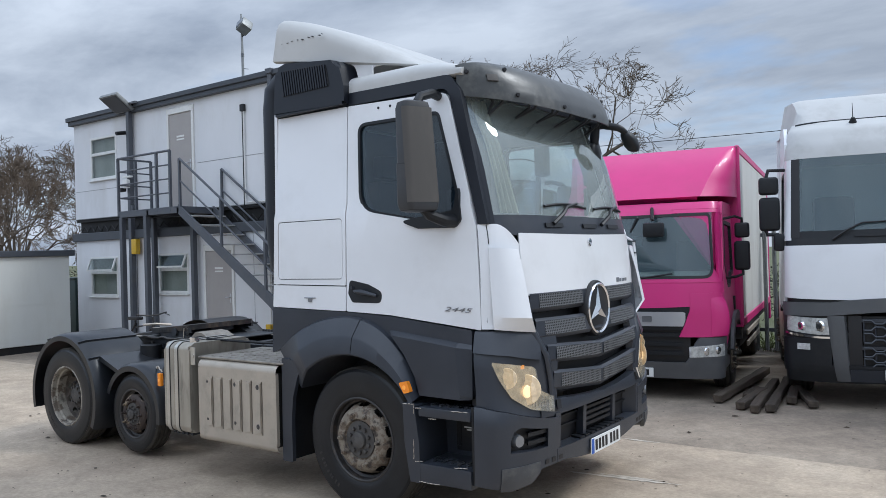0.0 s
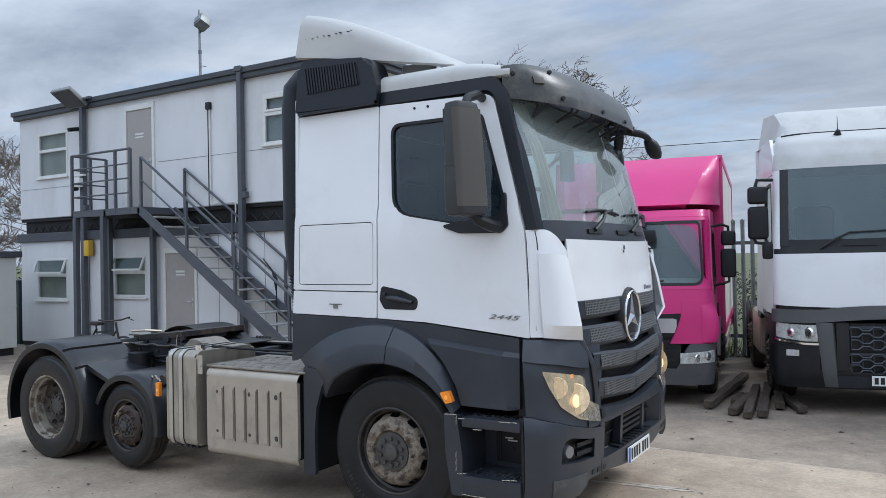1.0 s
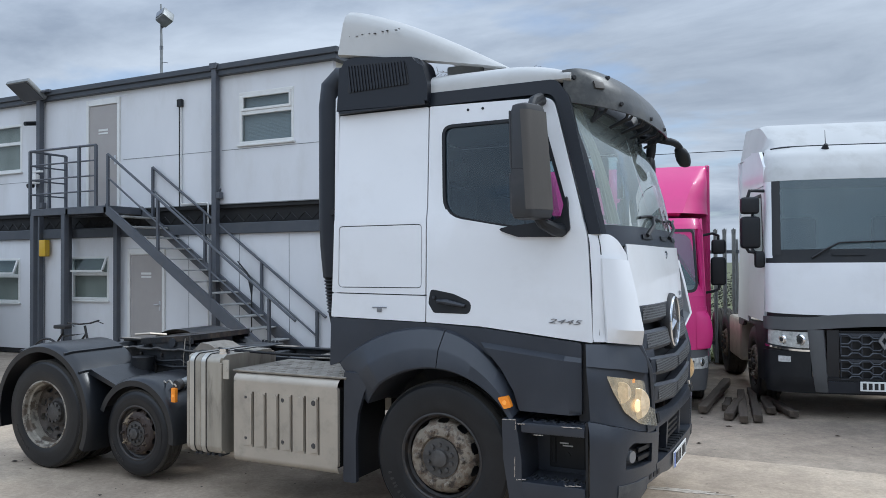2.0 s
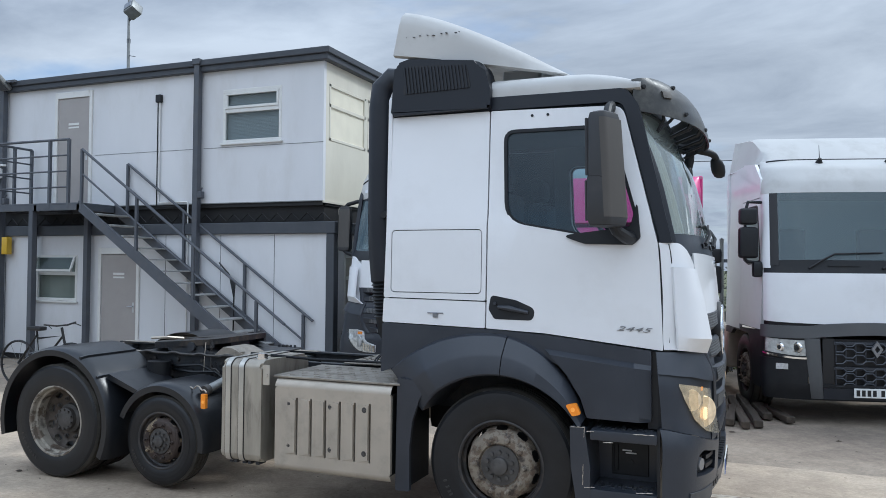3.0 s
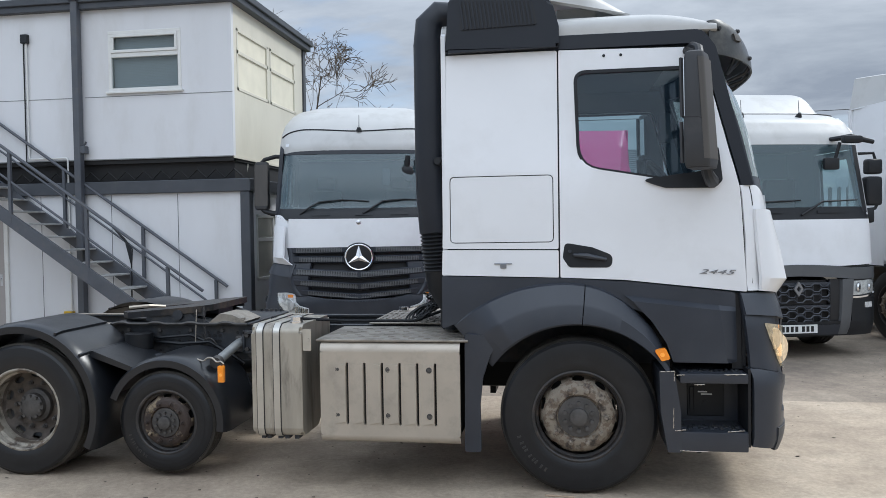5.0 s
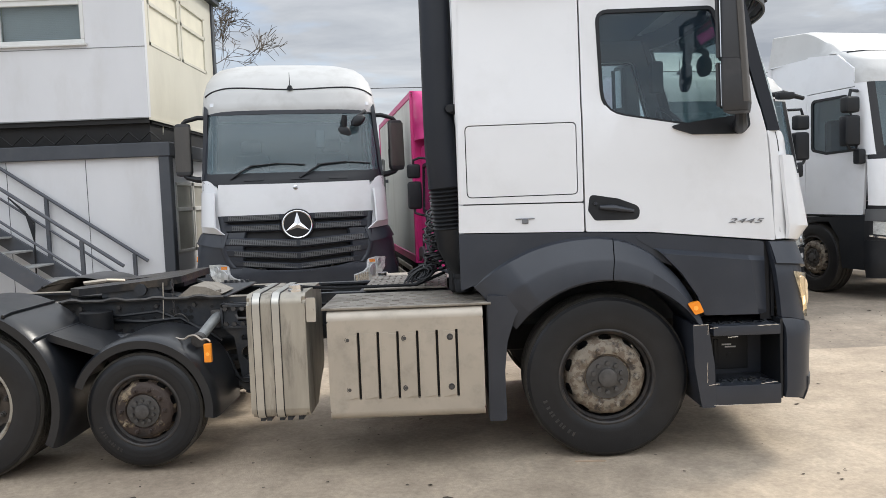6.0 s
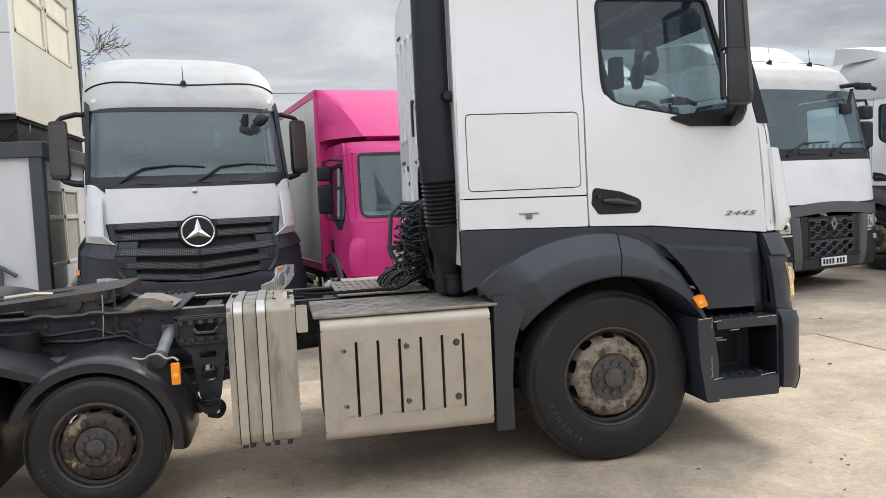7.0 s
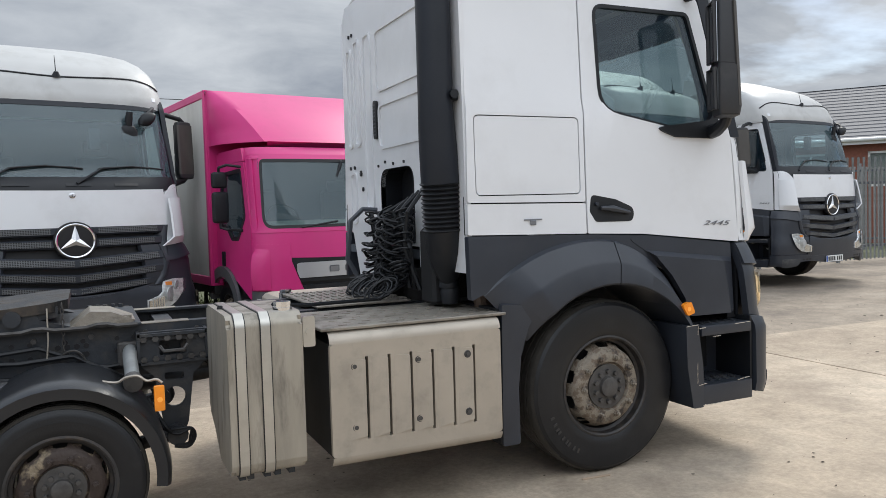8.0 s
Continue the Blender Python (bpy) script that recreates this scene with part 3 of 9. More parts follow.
# ---- wheels ----
def wheel(parent, x, y, z, R, rim, width, out, style="front", rimmat=None, n=60, bolts=10):
    """A wheel whose outer face looks towards y * out: rim with tyre, hub and nuts under it."""
    rimmat = rimmat or RIM
    h = width / 2
    k = rim / 0.30
    at = (x, y, z)
    barrel = [(rim - 0.03, -h * 0.8), (rim, h * 0.86), (rim + 0.007, h * 0.93), (rim - 0.004, h * 0.955), (rim - 0.013, h * 0.90), (rim - 0.018, h * 0.62), (rim - 0.034, h * 0.55), (rim - 0.036, -h * 0.15)]
    top = part("wheel", lathe(B(), barrel, n, at, out), CRUST_PALE if style == "rear" and rimmat is RIM else RIM_DARK, parent, sharp=40)
    if style == "front":
        prof = [(rim - 0.035, h * 0.10), (0.258 * k, h * 0.40), (0.232 * k, h * 0.86), (0.220 * k, h * 0.97), (0.206 * k, h * 1.04), (0.150 * k, h * 1.04), (0.141 * k, h * 0.90), (0.10 * k, h * 0.90)]
        ring = 1
    else:
        prof = [(rim - 0.037, -h * 0.05), (rim - 0.045, -h * 0.2), (0.205 * k, -h * 0.42), (0.19 * k, -h * 0.45), (0.15 * k, -h * 0.45), (0.118 * k, -h * 0.45)]
        ring = 1
    q = n // 10
    holes = lambda j, i: j == ring and i % q in ((q // 2,) if q < 6 else (q // 2 - 1, q // 2))
    nd = n
    if n >= 60:
        nd = 120
        (r0, a0), (r1, a1) = prof[1], prof[2]
        prof = prof[:1] + [(r0 + (r1 - r0) * m / 7, a0 + (a1 - a0) * (m / 7 + (0.10 * math.sin(math.pi * m / 7) if style == "front" else 0))) for m in range(8)] + prof[3:]
        holes = lambda j, i: 1 <= j <= 7 and ((i % 12 - 5.5) / 3.1) ** 2 + ((j - 3.6) / 3.0) ** 2 < 1.0
    part("wheel_disc", lathe(B(), prof, nd, at, out, holes), RIM_WORN if style == "rear" and rimmat is RIM else CRUST if rimmat is RIM else CRUST_TAG, top, sharp=40)
    tp = [(rim - 0.012, -h * 0.86), (rim + 0.02, -h * 0.95), (rim + 0.10 * k, -h), (R - 0.05, -h * 0.98), (R - 0.014, -h * 0.86), (R, -h * 0.72)]
    for g in (-0.40, 0.0, 0.40):
        tp += [(R, h * (g - 0.05)), (R - 0.013, h * (g - 0.035)), (R - 0.013, h * (g + 0.035)), (R, h * (g + 0.05))]
    tread = [t for t in tp if t[0] >= R - 0.0135] + [(R, h * 0.72), (R - 0.014, h * 0.87)]
    part("tread", lathe(B(), [(R - 0.02, -h * 0.86)] + tread, n, at, out), TREADRUB, top, "dusty grey tyre tread")
    tp = tp[:4]
    tp += [(R - 0.025, -h * 0.8), (R - 0.025, h * 0.8), (R - 0.016, h * 0.868), (R - 0.03, h * 0.93), (R - 0.034, h * 0.955), (R - 0.05, h * 0.975), (R - 0.09, h), (rim + 0.09 * k, h * 1.01), (rim + 0.065 * k, h * 0.995), (rim + 0.055 * k, h * 1.0), (rim + 0.02, h * 0.96), (rim - 0.004, h * 0.88)]
    part("tyre", lathe(B(), tp, n, at, out), RUBBER, top, "black rubber tyre, scuffed grey", sharp=28)
    if n >= 60:
        for a0 in (200,):
            for i in range(9):
                a = radians(a0 + i * 4.6 + (1.5 if i % 3 else 0))
                b = B()
                r0, r1 = R - 0.115 * k, R - 0.088 * k
                q0, q1, q2, q3 = [(x + rr * math.cos(a + da), y + out * (h * 1.004), z + rr * math.sin(a + da)) for rr, da in ((r0, -0.02), (r1, -0.02), (r1, 0.012), (r0, 0.012))]
                lo4 = [b.verts.new(v) for v in (q0, q1, q2, q3)]
                hi4 = [b.verts.new((v[0], v[1] + out * 0.004, v[2])) for v in (q0, q1, q2, q3)]
                b.faces.new(hi4)
                for m in range(4):
                    b.faces.new((lo4[m], lo4[(m + 1) % 4], hi4[(m + 1) % 4], hi4[m]))
                part("sidewall_mark", b, RIM_DARK, top)
    part("brake_drum", lathe(B(), [(0.0, -h * 0.75), (rim - 0.04, -h * 0.75), (rim - 0.05, -h * 0.5), (0.0, -h * 0.5)], 20, at, out), CHASSIS, top)
    b = B()
    if style == "front":
        f = h * 1.04
        g = h * 0.90
        lathe(b, [(0.136 * k, g - 0.01), (0.134 * k, g + 0.012), (0.070 * k, g + 0.014), (0.062 * k, g + 0.018), (0.058 * k, g + 0.040), (0.045 * k, g + 0.046), (0.0, g + 0.047)], 30, at, out)
        small = 0.092 * k, g + 0.012, 0.0145 * k
    else:
        f = -h * 0.45
        lathe(b, [(0.128 * k, f), (0.125 * k, f + 0.035), (0.100 * k, f + 0.050), (0.096 * k, f + 0.085), (0.070 * k, f + 0.100), (0.0, f + 0.102)], 24, at, out)
        small = 0.083 * k, f + 0.085, 0.012 * k
    part("hub", b, HUB, top, "dusty grey hub")
    b = B()
    for i in range(10):
        a = 2 * math.pi * (i + 0.5) / 10
        c = (x + small[0] * math.cos(a), y + out * small[1], z + small[0] * math.sin(a))
        cyl(b, c, (c[0], c[1] + out * 0.022, c[2]), small[2], 6)
    parts("hub_bolt", b, HUB, top)
    rr = 0.178 * k if style == "front" else 0.172 * k
    for i in range(bolts):
        a = 2 * math.pi * i / bolts
        b = B()
        lathe(b, [(0.020 * k, f), (0.020 * k, f + 0.008), (0.0145 * k, f + 0.011), (0.0145 * k, f + 0.028), (0.008 * k, f + 0.030), (0.008 * k, f + 0.038), (0.0, f + 0.039)], 8, (x + rr * math.cos(a), y, z + rr * math.sin(a)), out)
        part("wheel_nut", b, HUB if style == "rear" else CRUST if rimmat is RIM else CRUST_TAG, top)
    return top


mat_scuffed = mat("scuffed_grey_plastic", (0.050, 0.053, 0.060), 0.5, vary=0.2, scale=6, bump=0.08, bscale=160, dirt=0.7, dirt_color=(0.13, 0.128, 0.12), dscale=7)
# Browner and lighter than the mirror shell.
mat_mirror_front = mat("brown_mirror_cover", (0.068, 0.062, 0.056), 0.5, vary=0.12, scale=5, bump=0.05, bscale=200, dirt=0.5, dirt_color=(0.11, 0.10, 0.088), dscale=5, stretch=(1, 1, 0.3))
mat_mirror = mat("mirror_shell_plastic", (0.030, 0.031, 0.034), 0.45, vary=0.1, scale=5, bump=0.04, bscale=200, dirt=0.25, dirt_color=(0.11, 0.10, 0.095), dscale=4)


def pod(bm, rows, n=24, power=4.0):
    """A rounded housing lofted through rows of (height, x middle, x half, y middle, y half)."""
    rings = []
    for z, xm, xh, ym, yh in rows:
        ring = []
        for i in range(n):
            a = 2 * math.pi * i / n
            c, s = math.cos(a), math.sin(a)
            ring.append(bm.verts.new((xm + xh * math.copysign(abs(c) ** (2 / power), c), ym + yh * math.copysign(abs(s) ** (2 / power), s), z)))
        rings.append(ring)
    for r0, r1 in zip(rings, rings[1:]):
        for i in range(n):
            bm.faces.new((r0[i], r0[(i + 1) % n], r1[(i + 1) % n], r1[i]))
    bm.faces.new(rings[0][::-1]); bm.faces.new(rings[-1])
    return bm


def spot(bm, u, z, r, out, depth=0.008, n=20):
    """A disc lying on the cab's front skin."""
    c = front_at(u, z, 0.0)
    tu = (front_at(u + 0.01, z) - front_at(u - 0.01, z)).normalized()
    tv = (front_at(u, z + 0.01) - front_at(u, z - 0.01)).normalized()
    nn = tu.cross(tv)
    if nn.x < 0:
        nn = -nn
    cyl(bm, c + nn * out, c + nn * (out + depth), r, n, r * 0.8)


# ---- star-grille tractor: shared cab shape ----
CABF = [  # height: start of the corner, front, half width
    (0.28, 1.02, 1.31, 1.255), (0.42, 1.05, 1.365, 1.280), (0.80, 1.05, 1.385, 1.275), (0.87, 1.03, 1.37, 1.245), (1.00, 1.02, 1.375, 1.235), (1.16, 1.00, 1.385, 1.225),
    (1.34, 0.98, 1.35, 1.165), (1.40, 0.97, 1.345, 1.155), (1.70, 0.98, 1.325, 1.146), (1.98, 0.97, 1.295, 1.130), (2.08, 0.95, 1.270, 1.122), (2.37, 0.875, 1.212, 1.106), (2.57, 0.815, 1.155, 1.095), (2.76, 0.755, 1.065, 1.085), (2.95, 0.70, 0.985, 1.075), (3.10, 0.64, 0.92, 1.065)]
NOSE = [0.0]      # how far the wide cab's nose stands ahead of the narrow one's
CABN = 3.0


def side_y(z):
    return 1.152 - 0.050 * (z - 1.44)


def front_at(u, z, out=0.0, tab=CABF, n=CABN):
    """The cab's front skin: u from -1 (near side) to 1 (far side)."""
    xs, xf, w = lerp(tab, z)
    if tab is CABF:
        xf += NOSE[0] * max(0.0, min(1.0, (2.12 - z) / 0.12))
    a = abs(u) * math.pi / 2
    s, c = math.sin(a), math.cos(a)
    y = (w + out) * math.copysign(abs(s) ** (2 / n), u)
    x = xs + (xf - xs + out) * abs(c) ** (2 / n)
    return Vector((x, y, z))


def u_of(y, w=1.15, n=CABN):
    return math.copysign(math.asin(min(1, abs(y / w)) ** (n / 2)) * 2 / math.pi, y)


def patch(bm, u0, u1, z0, z1, out=0.0, thick=0.03, nu=16, nv=4, tab=CABF):
    """A piece of the front skin; z0 and z1 may be functions of u."""
    lo = z0 if callable(z0) else (lambda u: z0)
    hi = z1 if callable(z1) else (lambda u: z1)

    def on(s, t, o):
        u = u0 + (u1 - u0) * s
        return front_at(u, lo(u) + (hi(u) - lo(u)) * t, o, tab)
    return grid(bm, lambda s, t: on(s, t, out), nu, nv, inward=(lambda s, t: on(s, t, out - thick)) if thick else None)


def both(build):
    """Runs a builder for the near side (-1) and the far side (1)."""
    for sg in (-1, 1):
        build(sg)


def side_place(sg, off=0.0):
    return lambda x, z, d: (x, sg * (side_y(z) + off - d), z)


def crease(bm, sg):
    """Presses the long crease below the side windows into a side sheet."""
    for z in (1.62, 1.90, 2.155, 2.235):
        bmesh.ops.bisect_plane(bm, geom=bm.verts[:] + bm.edges[:] + bm.faces[:], plane_co=(0, 0, z), plane_no=(0, 0, 1))
    for v in bm.verts:
        z = v.co.z
        if z <= 2.155:
            k = max(0.0, (z - 1.45) / 0.705) ** 1.5
        else:
            k = max(0.0, 1 - (z - 2.155) / 0.08)
        v.co.y += sg * 0.015 * k
    return bm


WINDOW = [(0.0, 2.80, 0.07), (0.72, 2.80, 0.05), (0.94, 2.03, 0.06), (0.60, 2.07, 0.2), (0.02, 2.175, 0.17)]
LOCKER = [(-0.842, 2.125, 0.035), (-0.148, 2.125, 0.035), (-0.148, 1.675, 0.035), (-0.842, 1.675, 0.035)]


def grow(poly, d):
    """A 2D outline pushed outwards by d from its centre of corners."""
    m = len(poly)
    area = sum(poly[i][0] * poly[(i + 1) % m][1] - poly[(i + 1) % m][0] * poly[i][1] for i in range(m))
    sgn = 1 if area > 0 else -1
    out = []
    for i in range(m):
        a, b, c = Vector(poly[i - 1][:2]), Vector(poly[i][:2]), Vector(poly[(i + 1) % m][:2])
        e1, e2 = (b - a), (c - b)
        if e1.length < 1e-6 or e2.length < 1e-6:
            out.append(tuple(b)); continue
        n1, n2 = Vector((e1.y, -e1.x)).normalized() * sgn, Vector((e2.y, -e2.x)).normalized() * sgn
        v = (n1 + n2)
        v = v / max(0.3, v.length_squared / 2) if v.length > 0.2 else n1
        out.append(tuple(b + v * d))
    return out


def star_cab(root, roof="low", near_detail=True):
    """The cab: white upper panels, dark grey lower body, star grille, glazing, interior."""
    G = 0.006
    NOSE[0] = 0.0 if roof == "low" else 0.09
    # white side panels with the locker flap
    def rear_side(sg):
        outer = [(-0.90, 1.462), (-0.118, 1.442), (-0.116, 2.95), (-0.865, 2.95)]
        strip = [(-0.90, 1.462), (-0.118, 1.442), (-0.118, 1.622), (-0.895, 1.632)]
        upper = [(-0.895, 1.640), (-0.118, 1.630), (-0.116, 2.95), (-0.865, 2.95)]
        lk = rpoly(LOCKER)
        part("side_panel", crease(panel(B(), rpoly(upper, 0.012, 2), [lk], side_place(sg), 0.04), sg), WHITE, root)
        part("lower_strip", panel(B(), rpoly(strip, 0.008, 2), [], side_place(sg), 0.04), WHITE, root)
        part("locker_flap", crease(panel(B(), grow(lk, -G), [], side_place(sg, -0.002), 0.03), sg), WHITE, root)
        part("panel_backing", panel(B(), outer, [], side_place(sg, -0.042), 0.01), BLACK, root)
        b = B()
        box(b, -0.545, -0.425, sg * 1.150, sg * 1.157, 1.533, 1.540, 0.002, 1)
        box(b, -0.505, -0.465, sg * 1.150, sg * 1.158, 1.505, 1.533, 0.003, 1)
        part("flap_latch", b, BADGE, root)
    both(rear_side)

    # doors
    def door(sg):
        win = rpoly(WINDOW, 0.05, 5)
        outer = rpoly([(-0.108, 1.442, 0.01), (0.30, 1.425, 0.01), (1.068, 1.345, 0.01), (1.040, 1.90, 0.2), (1.030, 2.02, 0.10), (0.80, 2.93, 0.10), (-0.106, 2.95, 0.01)], 0.02, 4)
        d = part("door", crease(panel(B(), outer, [grow(win, 0.002)], side_place(sg), 0.045), sg), WHITE, root)
        part("window_seal", panel(B(), grow(win, 0.010), [grow(win, -0.012)], side_place(sg, 0.003), 0.03), BLACK, d)
        part("window_pane", panel(B(), grow(win, -0.012), [], side_place(sg, -0.014), 0.0), GLASS, d, shadow=False)
        hd = rpoly([(-0.092, 1.572, 0.03), (-0.078, 1.672, 0.03), (0.10, 1.640, 0.06), (0.236, 1.585, 0.05), (0.222, 1.505, 0.04), (-0.05, 1.508, 0.03)], 0.03, 4)
        part("handle_recess", panel(B(), hd, [], side_place(sg, 0.003), 0.012), BLACK, d, "black door handle recess")
        b = B()
        tube(b, [(-0.02, sg * 1.160, 1.590), (0.06, sg * 1.176, 1.585), (0.19, sg * 1.160, 1.560)], [0.012, 0.019, 0.011], 8)
        cyl(b, (-0.045, sg * 1.150, 1.615), (-0.045, sg * 1.164, 1.615), 0.011, 10)
        part("door_handle", b, GREY, d)
        b = B()
        for hx in (0.19, 0.30):
            cyl(b, (hx, sg * (side_y(2.90) - 0.003), 2.90), (hx, sg * (side_y(2.90) + 0.004), 2.90), 0.010, 8)
        parts("screw_cap", b, BLACK, d)
        part("inner_door_trim", panel(B(), rpoly([(-0.06, 1.46), (0.98, 1.40), (1.0, 2.0), (0.60, 2.03), (0.0, 2.14)], 0.02, 2), [], side_place(sg, -0.05), 0.02), INTERIOR, d)
        part("inner_frame", panel(B(), rpoly([(-0.14, 1.40), (1.00, 1.36), (1.06, 2.00), (0.79, 2.98), (-0.14, 2.98)], 0.02, 2), [grow(win, 0.004)], side_place(sg, -0.075), 0.02), INTERIOR, d)
        m = pose(0.880, sg * (side_y(1.468) + 0.004), 1.472, 90, 2.0 if sg < 0 else -2.0, 0 if sg < 0 else 180)
        lettering("model_number", "2445", 0.042, BADGE, d, m, 0.002, 2.45)
    both(door)

    # dark pillars and roof rail
    def pillar(sg):
        outer = [(-0.87, 2.955), (0.80, 2.957, 0.09), (1.038, 2.055), (1.040, 2.025), (1.118, 2.025), (0.900, 2.93, 0.10), (0.82, 3.045, 0.10), (-0.86, 3.050)]
        part("roof_rail", panel(B(), rpoly(outer, 0.01, 6), [], side_place(sg, 0.0), 0.05), NAVY, root)
        # corner panel and the vane that stands off it
        def strip(s, t, o=0.004):
            ua = 0.917 + 0.014 * t
            u = ua + (0.50 - ua) * s
            z = 1.352 + (2.026 - 0.085 * max(0.0, (0.74 - u) / 0.175) ** 2 - 1.352) * t
            return front_at(sg * u, z, o)
        part("corner_panel", grid(B(), strip, 22, 14, inward=lambda s, t: strip(s, t, -0.02)), WHITE, root)
        bm = B(); tube(bm, [front_at(sg * 0.835, 2.018, 0.003), front_at(sg * 0.83, 1.96, 0.003), front_at(sg * 0.825, 1.895, 0.003)], 0.0045, 5)
        part("panel_groove", bm, INK, root)
        VB = [(0.0, 1.158, 1.147, 1.351), (0.15, 1.159, 1.156, 1.431), (0.66, 1.137, 1.143, 1.695), (1.0, 1.127, 1.134, 1.873)]
        VF = [(0.0, 1.316, 0.877, 1.316), (0.15, 1.351, 0.985, 1.417), (0.66, 1.302, 0.982, 1.670), (1.0, 1.255, 0.972, 1.859)]
        def vane(s, t, o=0.0):
            t = (0.05, 0.15, 0.19)[round(t * 14) - 1] if 1 <= round(t * 14) <= 3 else t
            v = Vector(lerp(VB, t)).lerp(Vector(lerp(VF, t)), s)
            v += Vector((0.62, 0.78, 0.06)) * (0.034 * math.sin(math.pi * min(1.0, s * 1.02)) ** 0.8 - o)
            v.x += NOSE[0] * (0.3 + 0.7 * s)
            return (v.x, sg * v.y, v.z)
        part("wind_deflector", grid(B(), vane, 16, 14, inward=lambda s, t: vane(s, t, 0.022)), WHITE, root, sharp=22)
        bm = B()
        patch(bm, sg * 0.82, sg * 0.735, 2.03, 2.97, 0.003, 0.03, 8, 8)
        part("a_pillar", bm, NAVY, root)
        cx = [(1.040, 1.342), (1.010, 2.03), (1.07, 2.03), (1.11, 1.342)]
        part("corner_seal", panel(B(), cx, [], side_place(sg, -0.012), 0.03), BLACK, root)
    both(pillar)

    # bonnet, screen
    part("bonnet", patch(B(), u_of(-0.93), u_of(0.93), lambda u: 1.545 + 0.02 * abs(u), lambda u: 1.955 + 0.02 * abs(u), 0.008, 0.03, 24, 6), WHITE, root)
    part("scuttle", patch(B(), -0.80, 0.80, lambda u: 1.945 + 0.05 * max(0, abs(u) - 0.5) / 0.3, 2.09 if roof == "low" else 2.135, -0.004 if roof == "low" else 0.003, 0.05, 28, 3), GREY if roof == "low" else BLACK, root)
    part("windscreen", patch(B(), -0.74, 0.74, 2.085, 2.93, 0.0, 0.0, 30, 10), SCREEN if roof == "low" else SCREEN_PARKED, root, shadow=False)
    if roof == "low":
        def fold(s, t):
            u = -0.645 + (0.225 - 0.05 * math.sin(t * 2.6)) * s
            return front_at(u, 2.10 + 0.79 * t, -0.075 + 0.022 * math.sin(s * 24 + 0.8 * math.sin(t * 3)) * (1 - 0.4 * t))
        part("cab_curtain", grid(B(), fold, 60, 10), CURTAIN, root, "gathered cream cab curtain behind the screen")
    part("screen_header", patch(B(), -0.75, 0.75, 2.90, 3.07, 0.006, 0.04, 24, 3), NAVY, root)
    b = B()
    for s0, s1 in ((-0.52, -0.30), (0.28, 0.50)) if roof == "low" else ((-0.78, -0.52), (0.06, 0.32)):
        hi_ = 2.15 if roof == "low" else 2.20
        reach = 0.34 if roof == "low" else 0.66
        tube(b, [front_at(u_of(s0), 2.03, 0.012), front_at(u_of(s0 + 0.55 * (s1 - s0)), 0.5 * (2.03 + hi_) + 0.01, 0.045), front_at(u_of(s1), hi_, 0.03), front_at(u_of(s1 + 0.5 * reach), hi_ + 0.03, 0.03)], [0.016, 0.014, 0.012, 0.009], 6)
        tube(b, [front_at(u_of(s1 - 0.30 + (0.30 + reach) * k / 8 if roof == "low" else s1 - 0.03 + (0.03 + reach) * k / 8), hi_ + 0.022 * math.sin(k / 8 * math.pi), 0.012) for k in range(9)], 0.010, 6)
    parts("wiper_piece", b, BLACK, root)
    b = B()
    for s0 in (-0.62, -0.05, 0.42):
        patch(b, u_of(s0), u_of(s0 + 0.24), 2.005, 2.035, 0.008, 0.01, 6, 1)
    parts("scuttle_slot", b, BLACK, root)
    bb = B(); c = front_at(0, 1.90, 0.01)
    lathe_x(bb, [(0.030, 0), (0.030, 0.006), (0.022, 0.009), (0.0, 0.009)], c, 20)
    part("bonnet_badge", bb, CHROME, root)

    # grille: two louvres beside the star, two below, dipping in the middle
    dip = lambda y: 0.055 * max(0.0, 1 - abs(y) / 0.75)
    part("grille_backing", patch(B(), u_of(-0.93), u_of(0.93), 0.86, 1.56, -0.09, 0.01, 20, 6), INK, root)
    rows = [(1.505, 0.875, 0.150, 0.0), (1.325, 0.835, 0.150, 0.2), (1.165, 0.735, 0.135, 0.9), (0.985, 0.67, 0.150, 1.2)] if roof == "low" else [(1.515, 0.90, 0.105, 0.0), (1.385, 0.86, 0.105, 0.15), (1.215, 0.86, 0.115, 1.0), (1.065, 0.80, 0.105, 1.25), (0.935, 0.70, 0.09, 1.4)]
    for zc, half, hh, dd in rows:
        def louvre(s, t, half=half, zc=zc, hh=hh, dd=dd):
            y = -half + 2 * half * s
            prof = [(-0.085, 0.36), (-0.006, 0.50), (0.012, 0.38), (0.008, -0.26), (-0.012, -0.42), (-0.085, -0.50)]
            ox, oz = prof[round(t * 5)]
            z = zc - dip(y) * dd + oz * hh
            return front_at(u_of(y), z, ox)
        part("grille_louvre", grid(B(), louvre, 32, 5), GREY, root)
        for a, c in ((-half + 0.09, -0.215 if zc > 1.3 else -0.02), (0.215 if zc > 1.3 else 0.02, half - 0.09)):
            def strip(s, t, a=a, c=c, zc=zc, hh=hh, dd=dd):
                y = a + (c - a) * s
                return front_at(u_of(y), zc - dip(y) * dd + (-0.24 + 0.60 * t) * hh, 0.0125)
            part("grille_mesh", grid(B(), strip, 16, 2), MESH, root, "perforated black mesh strip")
